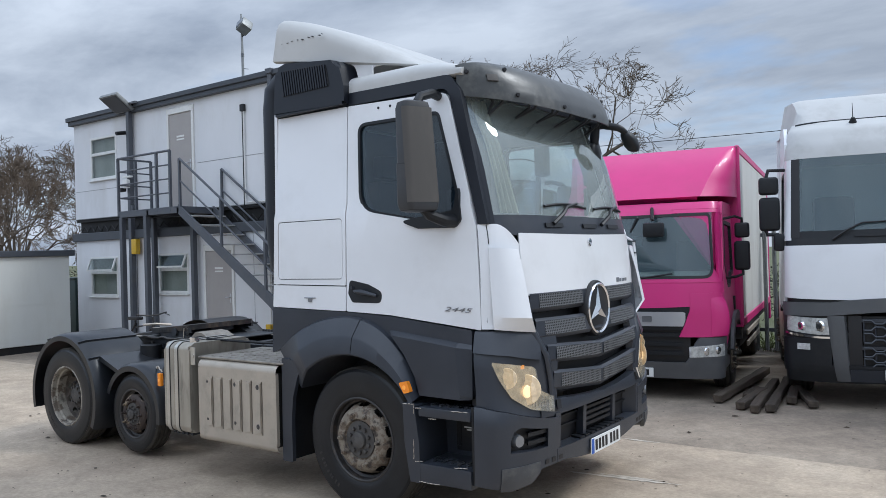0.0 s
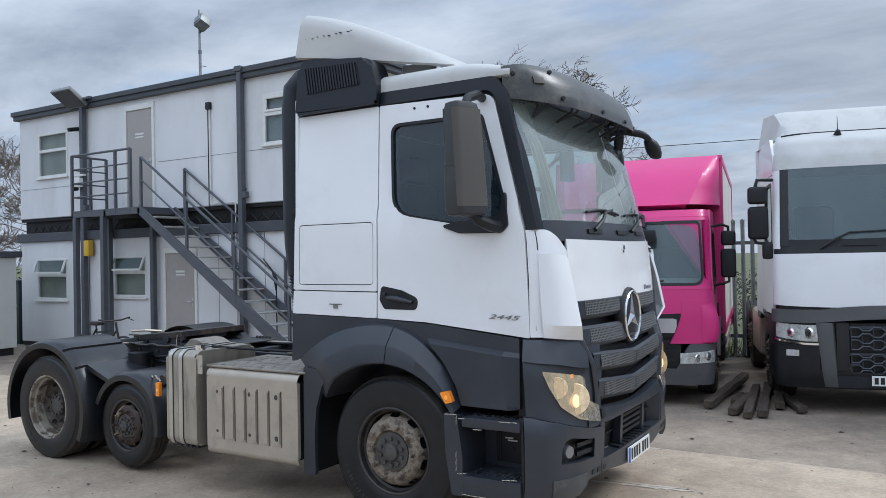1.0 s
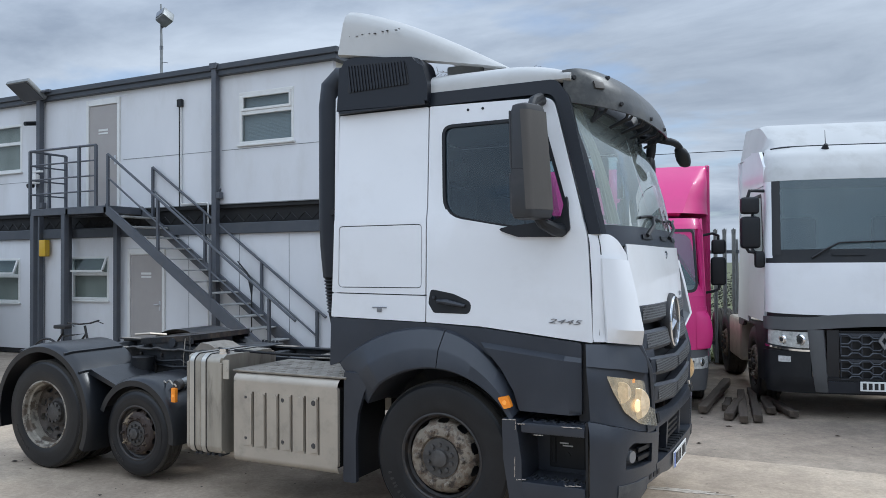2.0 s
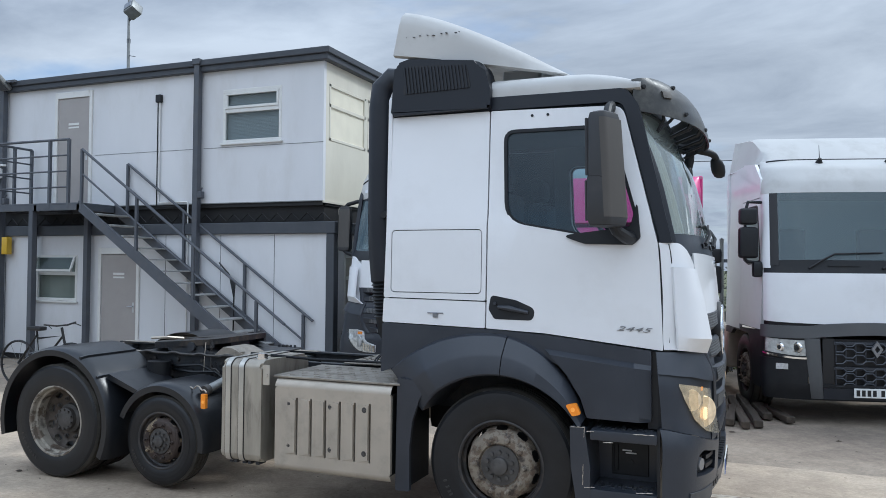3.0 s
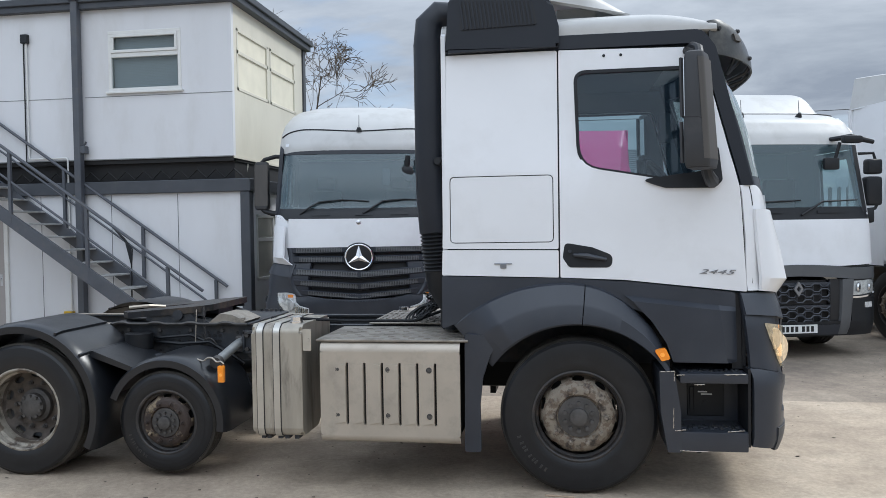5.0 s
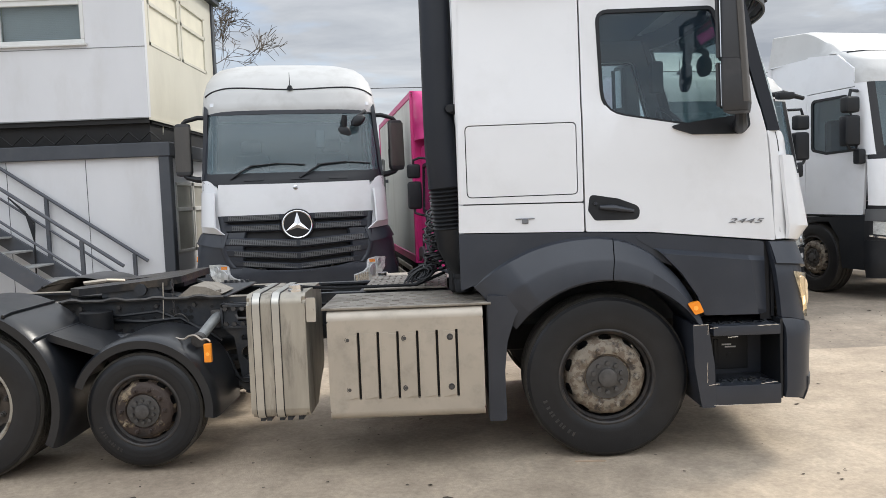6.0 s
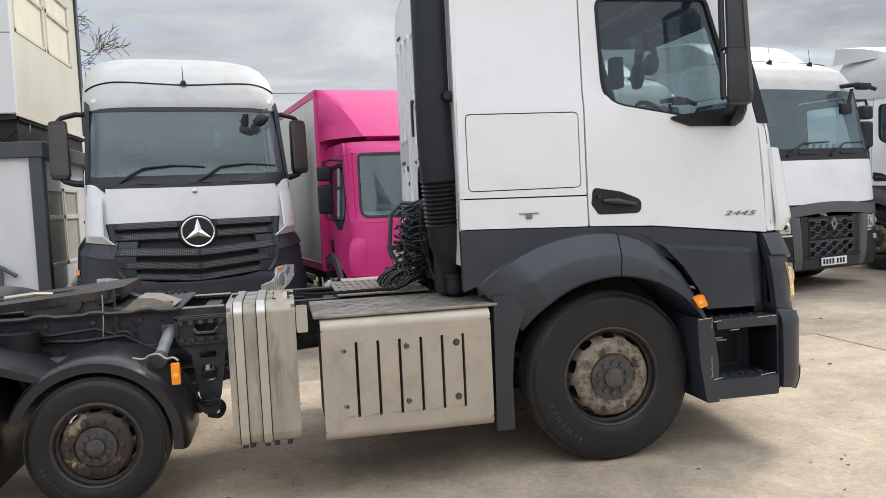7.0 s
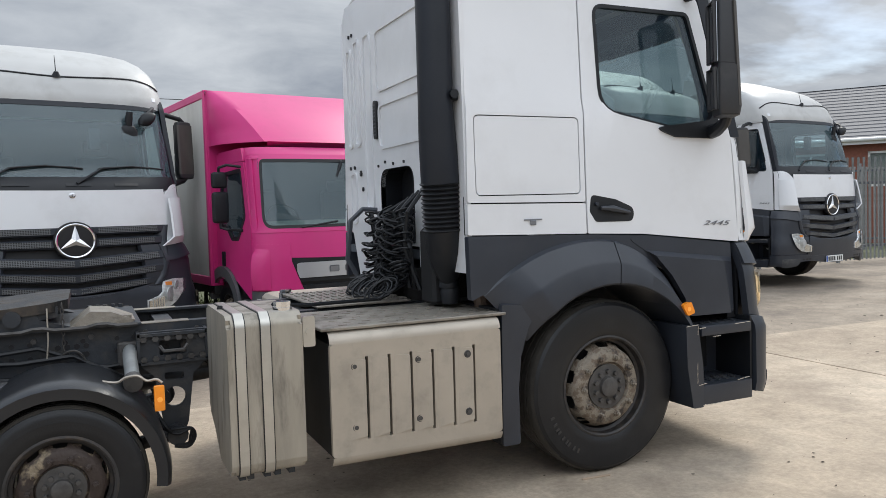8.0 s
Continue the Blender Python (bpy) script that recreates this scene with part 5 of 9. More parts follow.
    if roof == "low":
        bb = B()
        tube(bb, smooth([(1.00, 0.70, 2.90), (1.14, 0.70, 2.86), (1.26, 0.74, 2.83), (1.30, 0.80, 2.79)], 4), [0.024 + 0.006 * math.sin(k / 12 * math.pi) for k in range(13)], 12)
        part("mirror_arm", bb, BLACK, root)
        bb = pod(B(), [(2.645, 1.318, 0.02, 0.93, 0.03), (2.655, 1.318, 0.042, 0.92, 0.05), (2.69, 1.312, 0.056, 0.90, 0.078), (2.74, 1.305, 0.058, 0.875, 0.085), (2.78, 1.295, 0.048, 0.85, 0.075), (2.805, 1.288, 0.026, 0.835, 0.045)], 20, 2.8)
        part("front_mirror", bb, BLACK, root, "black kerb mirror on an arm", sharp=50)
    else:
        bb = B()
        tube(bb, smooth([(0.98, 0.93, 2.93), (1.06, 0.90, 2.90), (1.12, 0.84, 2.84), (1.14, 0.80, 2.78)], 4), 0.022, 8)
        part("mirror_arm", bb, BLACK, root)
        bb = pod(B(), [(2.70, 1.15, 0.02, 0.80, 0.03), (2.715, 1.15, 0.045, 0.80, 0.06), (2.77, 1.145, 0.06, 0.82, 0.085), (2.83, 1.14, 0.05, 0.85, 0.075), (2.86, 1.13, 0.025, 0.86, 0.04)], 18, 2.8)
        part("front_mirror", bb, BLACK, root, "black kerb mirror on a short arm", sharp=50)
    bb = B()
    tube(bb, [(1.10, 0.66, 2.86), (1.09, 0.65, 2.76), (1.08, 0.655, 2.68)], [0.034, 0.040, 0.030], 10)
    pod(bb, [(2.49, 1.075, 0.02, 0.675, 0.03), (2.50, 1.075, 0.03, 0.675, 0.055), (2.55, 1.075, 0.042, 0.665, 0.082), (2.63, 1.078, 0.042, 0.655, 0.085), (2.69, 1.08, 0.036, 0.645, 0.07), (2.71, 1.08, 0.02, 0.64, 0.04)], 18, 2.8)
    part("dash_mirror", bb, BLACK, root, "small black screen mirror on an arm", sharp=50)

    # cab rear wall
    yb = 1.09
    opening = rpoly([(-0.36, 1.40, 0.02), (-0.36, 1.90, 0.12), (0.26, 1.90, 0.12), (0.26, 1.40, 0.02)], 0.05, 5)
    back = [(-yb - 0.04, 1.25), (-0.42, 1.25), (-0.42, 1.38), (0.30, 1.38), (0.30, 1.10), (0.80, 1.10), (0.95, 1.45), (yb + 0.03, 1.50), (yb - 0.005, 3.08), (yb - 0.10, 3.19), (-yb + 0.10, 3.19), (-yb + 0.005, 3.08)]
    part("rear_wall", panel(B(), back, [opening], lambda y, z, d: (-0.895 + d, y, z), 0.03), WHITE, root)
    part("rear_recess", panel(B(), grow(opening, 0.03), [], lambda y, z, d: (-0.74 + d, y, z), 0.01), BLACK, root)
    bb = B()
    for i in range(len(opening)):
        p, q = opening[i], opening[(i + 1) % len(opening)]
        vs = [bb.verts.new(v) for v in ((-0.90, p[0], p[1]), (-0.90, q[0], q[1]), (-0.74, q[0], q[1]), (-0.74, p[0], p[1]))]
        bb.faces.new(vs)
    part("recess_lining", bb, BLACK, root)
    for y0, y1, z0, z1 in ((-0.72, 0.30, 2.44, 2.88), (-0.62, 0.26, 2.04, 2.36), (0.66, 0.80, 2.10, 2.90), (0.86, 0.98, 2.10, 2.86), (0.80, 0.96, 1.52, 1.92), (0.40, 0.58, 1.62, 2.90)):
        o = rpoly([(y0, z0), (y1, z0), (y1, z1), (y0, z1)], min(0.07, (y1 - y0) * 0.4), 5)
        part("rear_stamping", panel(B(), o, [grow(o, -0.022)], lambda y, z, d: (-0.907 + d, y, z), 0.012), WHITE, root)
    bb = B()
    for yy, zz in ((-0.56, 2.16), (0.31, 2.12)):
        prism(bb, rpoly([(yy - 0.035, zz), (yy + 0.035, zz), (yy + 0.035, zz + 0.27), (yy - 0.035, zz + 0.27)], 0.032, 4), -0.914, -0.896, "x")
    parts("rear_vent", bb, INK, root)
    bb = B()
    for yy, zz in ((-0.56, 2.16), (0.31, 2.12)):
        for k in range(9):
            box(bb, -0.917, -0.913, yy - 0.026, yy + 0.026, zz + 0.028 + 0.026 * k, zz + 0.036 + 0.026 * k)
    parts("vent_slat", bb, GREY, root)
    bb = B()
    for yy, zz, r in ((0.9, 2.95, .014), (0.83, 2.95, .014), (0.95, 1.95, .014), (0.85, 1.95, .014), (0.70, 1.90, .022), (0.66, 1.78, .016), (0.30, 1.93, .01), (0.16, 1.95, .01), (0.0, 1.93, .01), (-0.20, 1.93, .01)):
        cyl(bb, (-0.905, yy, zz), (-0.894, yy, zz), r, 8)
    parts("fixing_hole", bb, INK, root)

    # roof
    if roof == "low":
        def top(s, t, o=0.0):
            x = -0.89 + 1.80 * s
            k = 2 * t - 1
            a = math.copysign(1 - (1 - abs(k)) ** 1.6, k) * math.pi / 2
            y = 1.070 * math.copysign(abs(math.sin(a)) ** 0.5, a)
            e = abs(math.cos(a)) ** 0.5
            fr = 1.0 if s < 0.72 else 1 - 0.62 * ((s - 0.72) / 0.28) ** 2.2
            return (x, y, 3.042 + o + 0.185 * e * fr)
        part("roof_skin", grid(B(), top, 26, 40, inward=lambda s, t: (-0.89 + 1.80 * s, -1.05 + 2.1 * t, 3.03)), WHITE_SHADED, root)
    else:
        HI = [(2.93, 0.70, 0.985, 1.098), (3.02, 0.68, 0.975, 1.095), (3.22, 0.56, 0.88, 1.08), (3.38, 0.40, 0.74, 1.05), (3.52, 0.20, 0.55, 0.99), (3.64, -0.06, 0.28, 0.90), (3.73, -0.40, -0.05, 0.74)]
        def cap(s, t):
            z = 2.92 + (3.73 - 2.92) * t
            xs, xf, w = lerp(HI, z)
            k = s * 2 - 1
            if abs(k) > 0.6:
                f = (abs(k) - 0.6) / 0.4
                p = (xs + (-0.90 - xs) * f, math.copysign(w, k), z)
            else:
                p = tuple(front_at(k / 0.6, z, 0.006, HI))
            return p
        part("high_roof", grid(B(), cap, 44, 16), WHITE_SHADED, root)
        def lid(s, t):
            y = -0.74 + 1.48 * t
            xe = front_at(u_of(y, 0.745), 3.73, 0.006, HI).x
            return (-0.90 + (xe + 0.9) * s, y, 3.728 + 0.02 * math.cos(y * 2) * (1 - s))
        part("roof_lid", grid(B(), lid, 6, 12), WHITE_SHADED, root)
        part("roof_rear", panel(B(), [(-1.09, 2.95), (1.09, 2.95), (0.93, 3.62), (0.74, 3.73), (-0.74, 3.73), (-0.93, 3.62)], [], lambda y, z, d: (-0.897 + d, y, z), 0.01), WHITE, root)
        bb = B()
        tube(bb, [front_at(-0.80 + 1.6 * k / 40, 3.245 + 0.035 * math.sin(min(1.0, abs(k / 20 - 1) / 0.45) * math.pi / 2) - 0.11 * max(0.0, abs(k / 20 - 1) - 0.5) ** 1.5 / 0.35, 0.008, HI) for k in range(41)], 0.012, 6)
        part("roof_seam", bb, BLACK, root)
        bb = B(); p = front_at(0, 3.25, 0.01, HI)
        cyl(bb, p, p + Vector((0.02, 0, 0.05)), 0.045, 12, 0.02)
        tube(bb, [p + Vector((0, 0, 0.03)), p + Vector((-0.05, 0, 0.24))], [0.006, 0.003], 6)
        part("antenna", bb, BLACK, root)
        bb = B()
        for sg in (-1, 1):
            patch(bb, sg * 0.66, sg * 0.60, 3.02, 3.07, 0.01, 0.012, 3, 2, HI)
        parts("marker_light", bb, SILVER, root)
    # interior
    bb = B(); box(bb, -0.88, 1.10, -1.08, 1.08, 1.30, 1.36)
    part("cab_floor", bb, INTERIOR, root)
    def dash(s, t):
        y = -1.05 + 2.1 * s
        pr = [(1.16, 2.07), (0.95, 2.12), (0.84, 2.08), (0.80, 1.95), (0.86, 1.40)][round(t * 4)]
        return (pr[0] - 0.16 * (abs(y) / 1.05) ** 3, y, pr[1])
    part("dashboard", grid(B(), dash, 18, 4), INTERIOR, root)
    for sg in (-1, 1):
        bb = B()
        box(bb, -0.05, 0.42, sg * 0.55 - 0.25, sg * 0.55 + 0.25, 1.72, 1.86, 0.05, 2)
        st = part("cab_seat", bb, SEAT, root)
        bb = B(); box(bb, -0.22, -0.06, sg * 0.55 - 0.24, sg * 0.55 + 0.24, 1.80, 2.42, 0.06, 2)
        part("seat_backrest", bb, SEAT, st)
        bb = B(); box(bb, -0.22, -0.10, sg * 0.55 - 0.14, sg * 0.55 + 0.14, 2.44, 2.63, 0.05, 2)
        part("headrest", bb, SEAT, st)
    bb = B()
    cx, cy, cz = 0.66, -0.55, 2.06
    tl = radians(38)
    tube(bb, [(cx + 0.22 * math.cos(a) * math.sin(tl) * -1, cy + 0.22 * math.sin(a), cz + 0.22 * math.cos(a) * math.cos(tl)) for a in [2 * math.pi * k / 24 for k in range(24)]], 0.016, 8, True)
    tube(bb, [(cx, cy - 0.21, cz), (cx + 0.02, cy, cz - 0.02), (cx, cy + 0.21, cz)], 0.018, 6)
    tube(bb, [(cx, cy, cz), (cx + 0.2, cy, cz - 0.22)], 0.03, 8)
    part("steering_wheel", bb, BLACK, root)
    bb = B(); box(bb, -0.86, -0.80, -1.05, 1.05, 1.93, 2.95)
    part("cab_lining", bb, INTERIOR, root)
    bb = B(); box(bb, -0.86, 0.70, -1.04, 1.04, 2.985, 3.02)
    part("headlining", bb, INTERIOR, root)
    bb = B(); box(bb, 0.70, 0.80, 0.30, 0.42, 2.45, 2.70, 0.03, 2)
    part("visor_flap", bb, INTERIOR, root)


def lathe_x(bm, prof, c, n=32):
    """Turns (radius, forward) pairs round a lengthwise axis through c."""
    rings = []
    for r, a in prof:
        if r <= 1e-6:
            rings.append([bm.verts.new((c[0] + a, c[1], c[2]))])
        else:
            rings.append([bm.verts.new((c[0] + a, c[1] + r * math.cos(2 * math.pi * i / n), c[2] + r * math.sin(2 * math.pi * i / n))) for i in range(n)])
    for a, b in zip(rings, rings[1:]):
        for i in range(n):
            k = (i + 1) % n
            if len(b) == 1:
                bm.faces.new((a[i], a[k], b[0]))
            else:
                bm.faces.new((a[i], a[k], b[k], b[i]))
    return bm


def chassis(root, rear=-4.75, front=0.9):
    for sg in (-1, 1):
        bb = B()
        box(bb, rear, front, sg * 0.40, sg * 0.412, 0.76, 1.03)
        box(bb, rear, front, sg * 0.33, sg * 0.41, 1.02, 1.034)
        box(bb, rear, front, sg * 0.33, sg * 0.41, 0.756, 0.77)
        parts("chassis_rail", bb, CHASSIS, root, "black steel frame rail with bolt holes")
        bb = B()
        for k in range(46):
            x = rear + 0.25 + k * 0.083
            if x > -0.9:
                break
            for zz in (0.82, 0.90, 0.97):
                if (k * 7 + round(zz * 50)) % 3:
                    cyl(bb, (x, sg * 0.410, zz), (x, sg * 0.4155, zz), 0.0135, 8)
        parts("rail_hole", bb, INK, root)
        bb = B()
        for k in range(14):
            x = rear + 0.6 + k * 0.27
            if x < -1.0:
                for zz in (0.80, 0.99):
                    cyl(bb, (x, sg * 0.410, zz), (x, sg * 0.432, zz), 0.015, 6)
        parts("rail_bolt", bb, HUB, root)
    bb = B()
    for x in (-4.6, -3.55, -2.4, -1.6, -0.2):
        box(bb, x - 0.05, x + 0.05, -0.41, 0.41, 0.80, 1.0)
    parts("cross_member", bb, CHASSIS, root)
    bb = B()
    for x in (0.0, -2.95, -4.05):
        cyl(bb, (x, -0.95, 0.48), (x, 0.95, 0.48), 0.07, 12)
    cyl(bb, (-4.05, -0.22, 0.50), (-4.05, 0.22, 0.50), 0.22, 18)
    parts("axle", bb, CHASSIS, root)
    bb = B(); tube(bb, [(-3.8, 0, 0.55), (-0.6, 0, 0.80)], 0.06, 12)
    part("prop_shaft", bb, CHASSIS, root)
    bb = B(); box(bb, -0.85, 0.9, -0.38, 0.38, 0.55, 1.25, 0.08, 2)
    part("engine", bb, UNDER, root)


# ---- the place: ground ----
def setting(name, label, category="ground"):
    return thing(name, label, category, kind="structure")


def sheet(name, x0, x1, y0, y1, z, material, label, category, nx=1, ny=1):
    bm = B()
    grid(bm, lambda s, t: (x0 + (x1 - x0) * s, y0 + (y1 - y0) * t, z), nx, ny)
    ob = part(name, bm, material, None)
    return tagged(ob, label, category, kind="structure")


sheet("ground", -900, 900, -900, 900, -0.05, FIELD, "flat winter grassland round the yard", "ground")
sheet("tarmac_yard", -45, 60, -40, 9.4, -0.016, TARMAC, "dirty dark old tarmac of the parking yard", "tarmac")


def concrete_slabs():
    root = setting("concrete_apron", "pale worn concrete slabs with dark joints", "concrete")
    xs, ys = [-16.0, 3.70, 12.5, 22.0], [-16.0, -8.0, 1.84]
    for i in range(len(xs) - 1):
        for j in range(len(ys) - 1):
            g = 0.011
            bm = B()
            x0, x1, y0, y1 = xs[i] + g, xs[i + 1] - g, ys[j] + g, ys[j + 1] - g
            if j == 1:
                y1 += 0.05 * math.sin(i * 2.1)
            box(bm, x0, x1, y0, y1, -0.15, 0.0, 0.012, 2)
            part("concrete_slab", bm, CONCRETE, root)
    rnd = random.Random(8)
    for (x0, y0), (x1, y1), w in (((0.74, 0.50), (1.72, 0.61), 0.045), ((0.70, 1.79), (1.12, 1.79), 0.035), ((1.0, 0.58), (1.6, 0.64), 0.03)):
        bm = B()
        rows = []
        n = 26
        d = Vector((x1 - x0, y1 - y0, 0)); e = Vector((-d.y, d.x, 0)).normalized()
        for k in range(n + 1):
            c = Vector((x0, y0, 0.0035)) + d * k / n
            hw = w * math.sin(math.pi * (k + 0.3) / (n + 0.6)) * rnd.uniform(0.35, 1.1)
            rows.append((bm.verts.new(c - e * hw), bm.verts.new(c + e * hw * rnd.uniform(0.5, 1))))
        for p, q in zip(rows, rows[1:]):
            bm.faces.new((p[0], q[0], q[1], p[1]))
        part("worn_paint_streak", bm, CHALK, root, "pale scrape on the concrete")
    return root


concrete_slabs()


# Added wall, never in view: cuts low sky light reaching under the trucks.
def sky_block_wall():
    t = setting("wall_south", "added plain grey wall, out of view, that blocks low sky light", "wall")
    bm = B(); box(bm, -45, 60, -15.3, -15.0, -0.016, 3.0, 0.02, 1)
    part("wall_panel", bm, WALLGREY, t)
    bm = B(); box(bm, -45, 60, -15.36, -14.94, 3.0, 3.08, 0.01, 1)
    part("coping", bm, WALLGREY, t)


sky_block_wall()


# ---- main tractor ----
def main_tractor():
    root = thing("tractor_unit", "white star-badged tractor unit with dark grey bumper parked on concrete", "truck", (0, -0.05, 0))
    root.scale = (1.0, 0.955, 1.0)      # the narrow cab
    star_cab(root, "low")
    chassis(root)
    both(lambda sg: wheel(root, 0, sg * 1.015, 0.52, 0.52, 0.30, 0.30, sg, "front"))
    both(lambda sg: wheel(root, -2.95, sg * 1.00, 0.405, 0.372, 0.232, 0.22, sg, "front", RIM_RUST))
    both(lambda sg: wheel(root, -4.05, sg * 1.045, 0.49, 0.492, 0.30, 0.28, sg, "rear"))
    both(lambda sg: wheel(root, -4.05, sg * 0.72, 0.49, 0.492, 0.30, 0.28, sg, "rear"))

    # roof air deflector
    def defl(s, t, o=0.0):
        k = t * 2 - 1                      # across
        x = -0.78 + 1.16 * s
        crown = 3.755 - 0.16 * s - 0.34 * s ** 1.6
        edge = 3.395 - 0.17 * s
        half = 1.135 - 0.30 * s ** 1.5
        r = abs(k)
        if r < 0.55:
            y, z = half * 0.88 * k / 0.55, crown - 0.02 * (r / 0.55) ** 2
        elif r < 0.72:
            a = (r - 0.55) / 0.17 * math.pi / 2
            rad = min(0.10, (crown - edge) * 0.8)
            y, z = math.copysign(half * 0.88 + half * 0.12 * math.sin(a), k), crown - 0.02 - rad * (1 - math.cos(a))
        else:
            f = (r - 0.72) / 0.28
            rad = min(0.10, (crown - edge) * 0.8)
            top_ = crown - 0.02 - rad
            y, z = math.copysign(half * (1 + 0.006 * f), k), top_ + (edge - top_) * f
        x -= 0.06 * (1 - s) * max(0.0, (3.70 - z) / 0.31)
        return (x, y * (1 - o), z - o * 0.4)
    d = part("roof_deflector", grid(B(), defl, 20, 30, inward=lambda s, t: defl(s, t, 0.03)), WHITE_SHADED, root, "white roof air deflector with a scuffed edge", sharp=45)
    bb = B()
    for k in range(9):
        x = -0.74 + 0.05 * k + 0.012 * math.sin(k * 3)
        box(bb, x, x + 0.004 + 0.014 * abs(math.sin(k * 5.1)), -1.139 + 0.006 * k, -1.12 + 0.006 * k, 3.515 + 0.002 * k - 0.004 * math.sin(k * 2), 3.5175 + 0.0022 * k - 0.004 * math.sin(k * 2))
    parts("scratch_mark", bb, INK, d)
    bb = B()
    for sg in (-1, 1):
        box(bb, -0.12, 0.16, sg * 0.70, sg * 0.76, 3.16, 3.30, 0.01, 1)
        tube(bb, [(-0.7, sg * 0.7, 3.18), (-0.72, sg * 0.72, 3.46)], 0.02, 6)
    parts("deflector_bracket", bb, WHITE_SHADED, root)

    # air intake box at the rear top corner, with slanted slats, and the stack
    def intake(sg):
        shape = rpoly([(-0.86, 2.955, 0.02), (-0.10, 2.965, 0.02), (-0.10, 3.10, 0.05), (-0.155, 3.30, 0.10), (-0.72, 3.36, 0.06), (-0.83, 3.33, 0.05)], 0.03, 4)
        bb = B(); prism(bb, shape, sg * 0.93, sg * 1.13)
        es = [e for e in bb.edges if all(abs(v.co.y - sg * 1.13) < 1e-5 for v in e.verts)]
        bmesh.ops.bevel(bb, geom=es, offset=0.025, segments=3, affect="EDGES")
        h = part("air_intake_box", bb, NAVY, root, "black ribbed air intake box", sharp=40)
        gr = rpoly([(-0.76, 3.10, 0.02), (-0.24, 3.115, 0.02), (-0.275, 3.285, 0.05), (-0.74, 3.305, 0.02)], 0.02, 3)
        bb = B(); prism(bb, gr, sg * 1.12, sg * 1.134)
        part("intake_mouth", bb, INK, h)
        for k in range(19):
            x = -0.735 + 0.0258 * k
            bb = B()
            vs = [(x, 3.105 + 0.0006 * k), (x + 0.013, 3.105 + 0.0006 * k), (x - 0.012, 3.298 - 0.001 * k), (x - 0.025, 3.298 - 0.001 * k)]
            prism(bb, vs, sg * 1.13, sg * 1.143)
            part("slat", bb, NAVY, h)
    intake(-1)
    bb = B()
    tube(bb, [(-0.84, -0.95, 3.24), (-0.92, -0.96, 3.25), (-0.985, -0.97, 3.19), (-1.00, -0.98, 3.05), (-1.00, -0.98, 2.2), (-0.99, -0.97, 2.0), (-0.965, -0.95, 1.76)], [0.10, 0.105, 0.105, 0.10, 0.10, 0.108, 0.118], 16)
    st = part("intake_pipe", bb, NAVY, root, "tall black air intake pipe behind the cab")
    bb = B()
    pts, rad = [], []
    for k in range(23):
        pts.append((-0.96 + 0.001 * k, -0.94 + 0.001 * k, 1.77 - 0.013 * k)); rad.append(0.128 if k % 2 else 0.112)
    tube(bb, pts, rad, 18)
    part("bellows", bb, RUBBER, st, "ribbed rubber bellows")
    bb = B()
    tube(bb, [(-0.94, -0.92, 1.50), (-0.93, -0.90, 1.38), (-0.905, -0.87, 1.27), (-0.89, -0.85, 1.20), (-0.885, -0.845, 1.19), (-0.885, -0.84, 1.165), (-0.88, -0.84, 1.16), (-0.88, -0.84, 1.13), (-0.88, -0.84, 1.06)], [0.118, 0.112, 0.085, 0.055, 0.062, 0.062, 0.052, 0.060, 0.050], 14)
    part("intake_elbow", bb, BLACK, st)
    bb = B()
    for z in (2.24,):
        box(bb, -0.94, -0.86, -1.06, -0.98, z - 0.03, z + 0.03, 0.01, 1)
        cyl(bb, (-0.93, -1.05, z), (-0.93, -1.09, z), 0.025, 10)
    parts("clamp", bb, BLACK, st)

    # sun visor over the screen
    VT = [(2.80, 0.56, 1.275, 1.085), (2.90, 0.57, 1.265, 1.085), (3.00, 0.61, 1.225, 1.085), (3.08, 0.655, 1.165, 1.085), (3.12, 0.655, 1.10, 1.085), (3.14, 0.655, 1.04, 1.085)]
    def lowv(u):
        return 2.832 + 0.062 * (abs(u) / 0.82) ** 2
    def topv(u):
        return 3.125 - 0.025 * (abs(u) / 0.82) ** 6
    vz = part("sun_visor", patch(B(), -0.83, 0.83, lowv, topv, 0.0, 0.012, 44, 10, VT), mat_visor, root, "smoked grey sun visor", sharp=45)
    bb = B()
    for u in (-0.565, 0.565):
        patch(bb, u - 0.040, u + 0.040, lambda w: 2.985, lambda w: 3.030, 0.012, 0.014, 5, 2, VT)
    parts("marker_lamp", bb, mat_mirror_front, vz)
    bb = B()
    for y, z in ((-0.77, 2.897), (-0.26, 2.868), (0.26, 2.868), (0.77, 2.897), (-0.80, 3.075), (0.80, 3.075), (-1.03, 3.05), (1.03, 3.05)):
        u = u_of(y, 1.085)
        cyl(bb, front_at(u, z, -0.002, VT), front_at(u, z, 0.014, VT), 0.017, 10, 0.012)
    parts("visor_bolt", bb, INK, vz)
    bb = B()
    for y in (-0.90, -0.62, -0.34, -0.06, 0.22, 0.50):
        u = u_of(y, 1.085)
        foot = front_at(u_of(y + 0.03, 1.08), 2.775, 0.012)
        for dy in (-0.045, 0.045):
            tube(bb, [front_at(u_of(y + dy, 1.085), lowv(u) + 0.035, -0.012, VT), front_at(u_of(y + dy * 0.6, 1.085), lowv(u) - 0.01, -0.05, VT), foot], 0.011, 6)
    parts("visor_bracket", bb, BLACK, vz)
    bb = B(); tube(bb, [(0.80, 0.80, 3.18), (0.66, 0.80, 3.42)], [0.006, 0.003], 6)
    cyl(bb, (0.80, 0.80, 3.14), (0.80, 0.80, 3.20), 0.03, 10, 0.015)
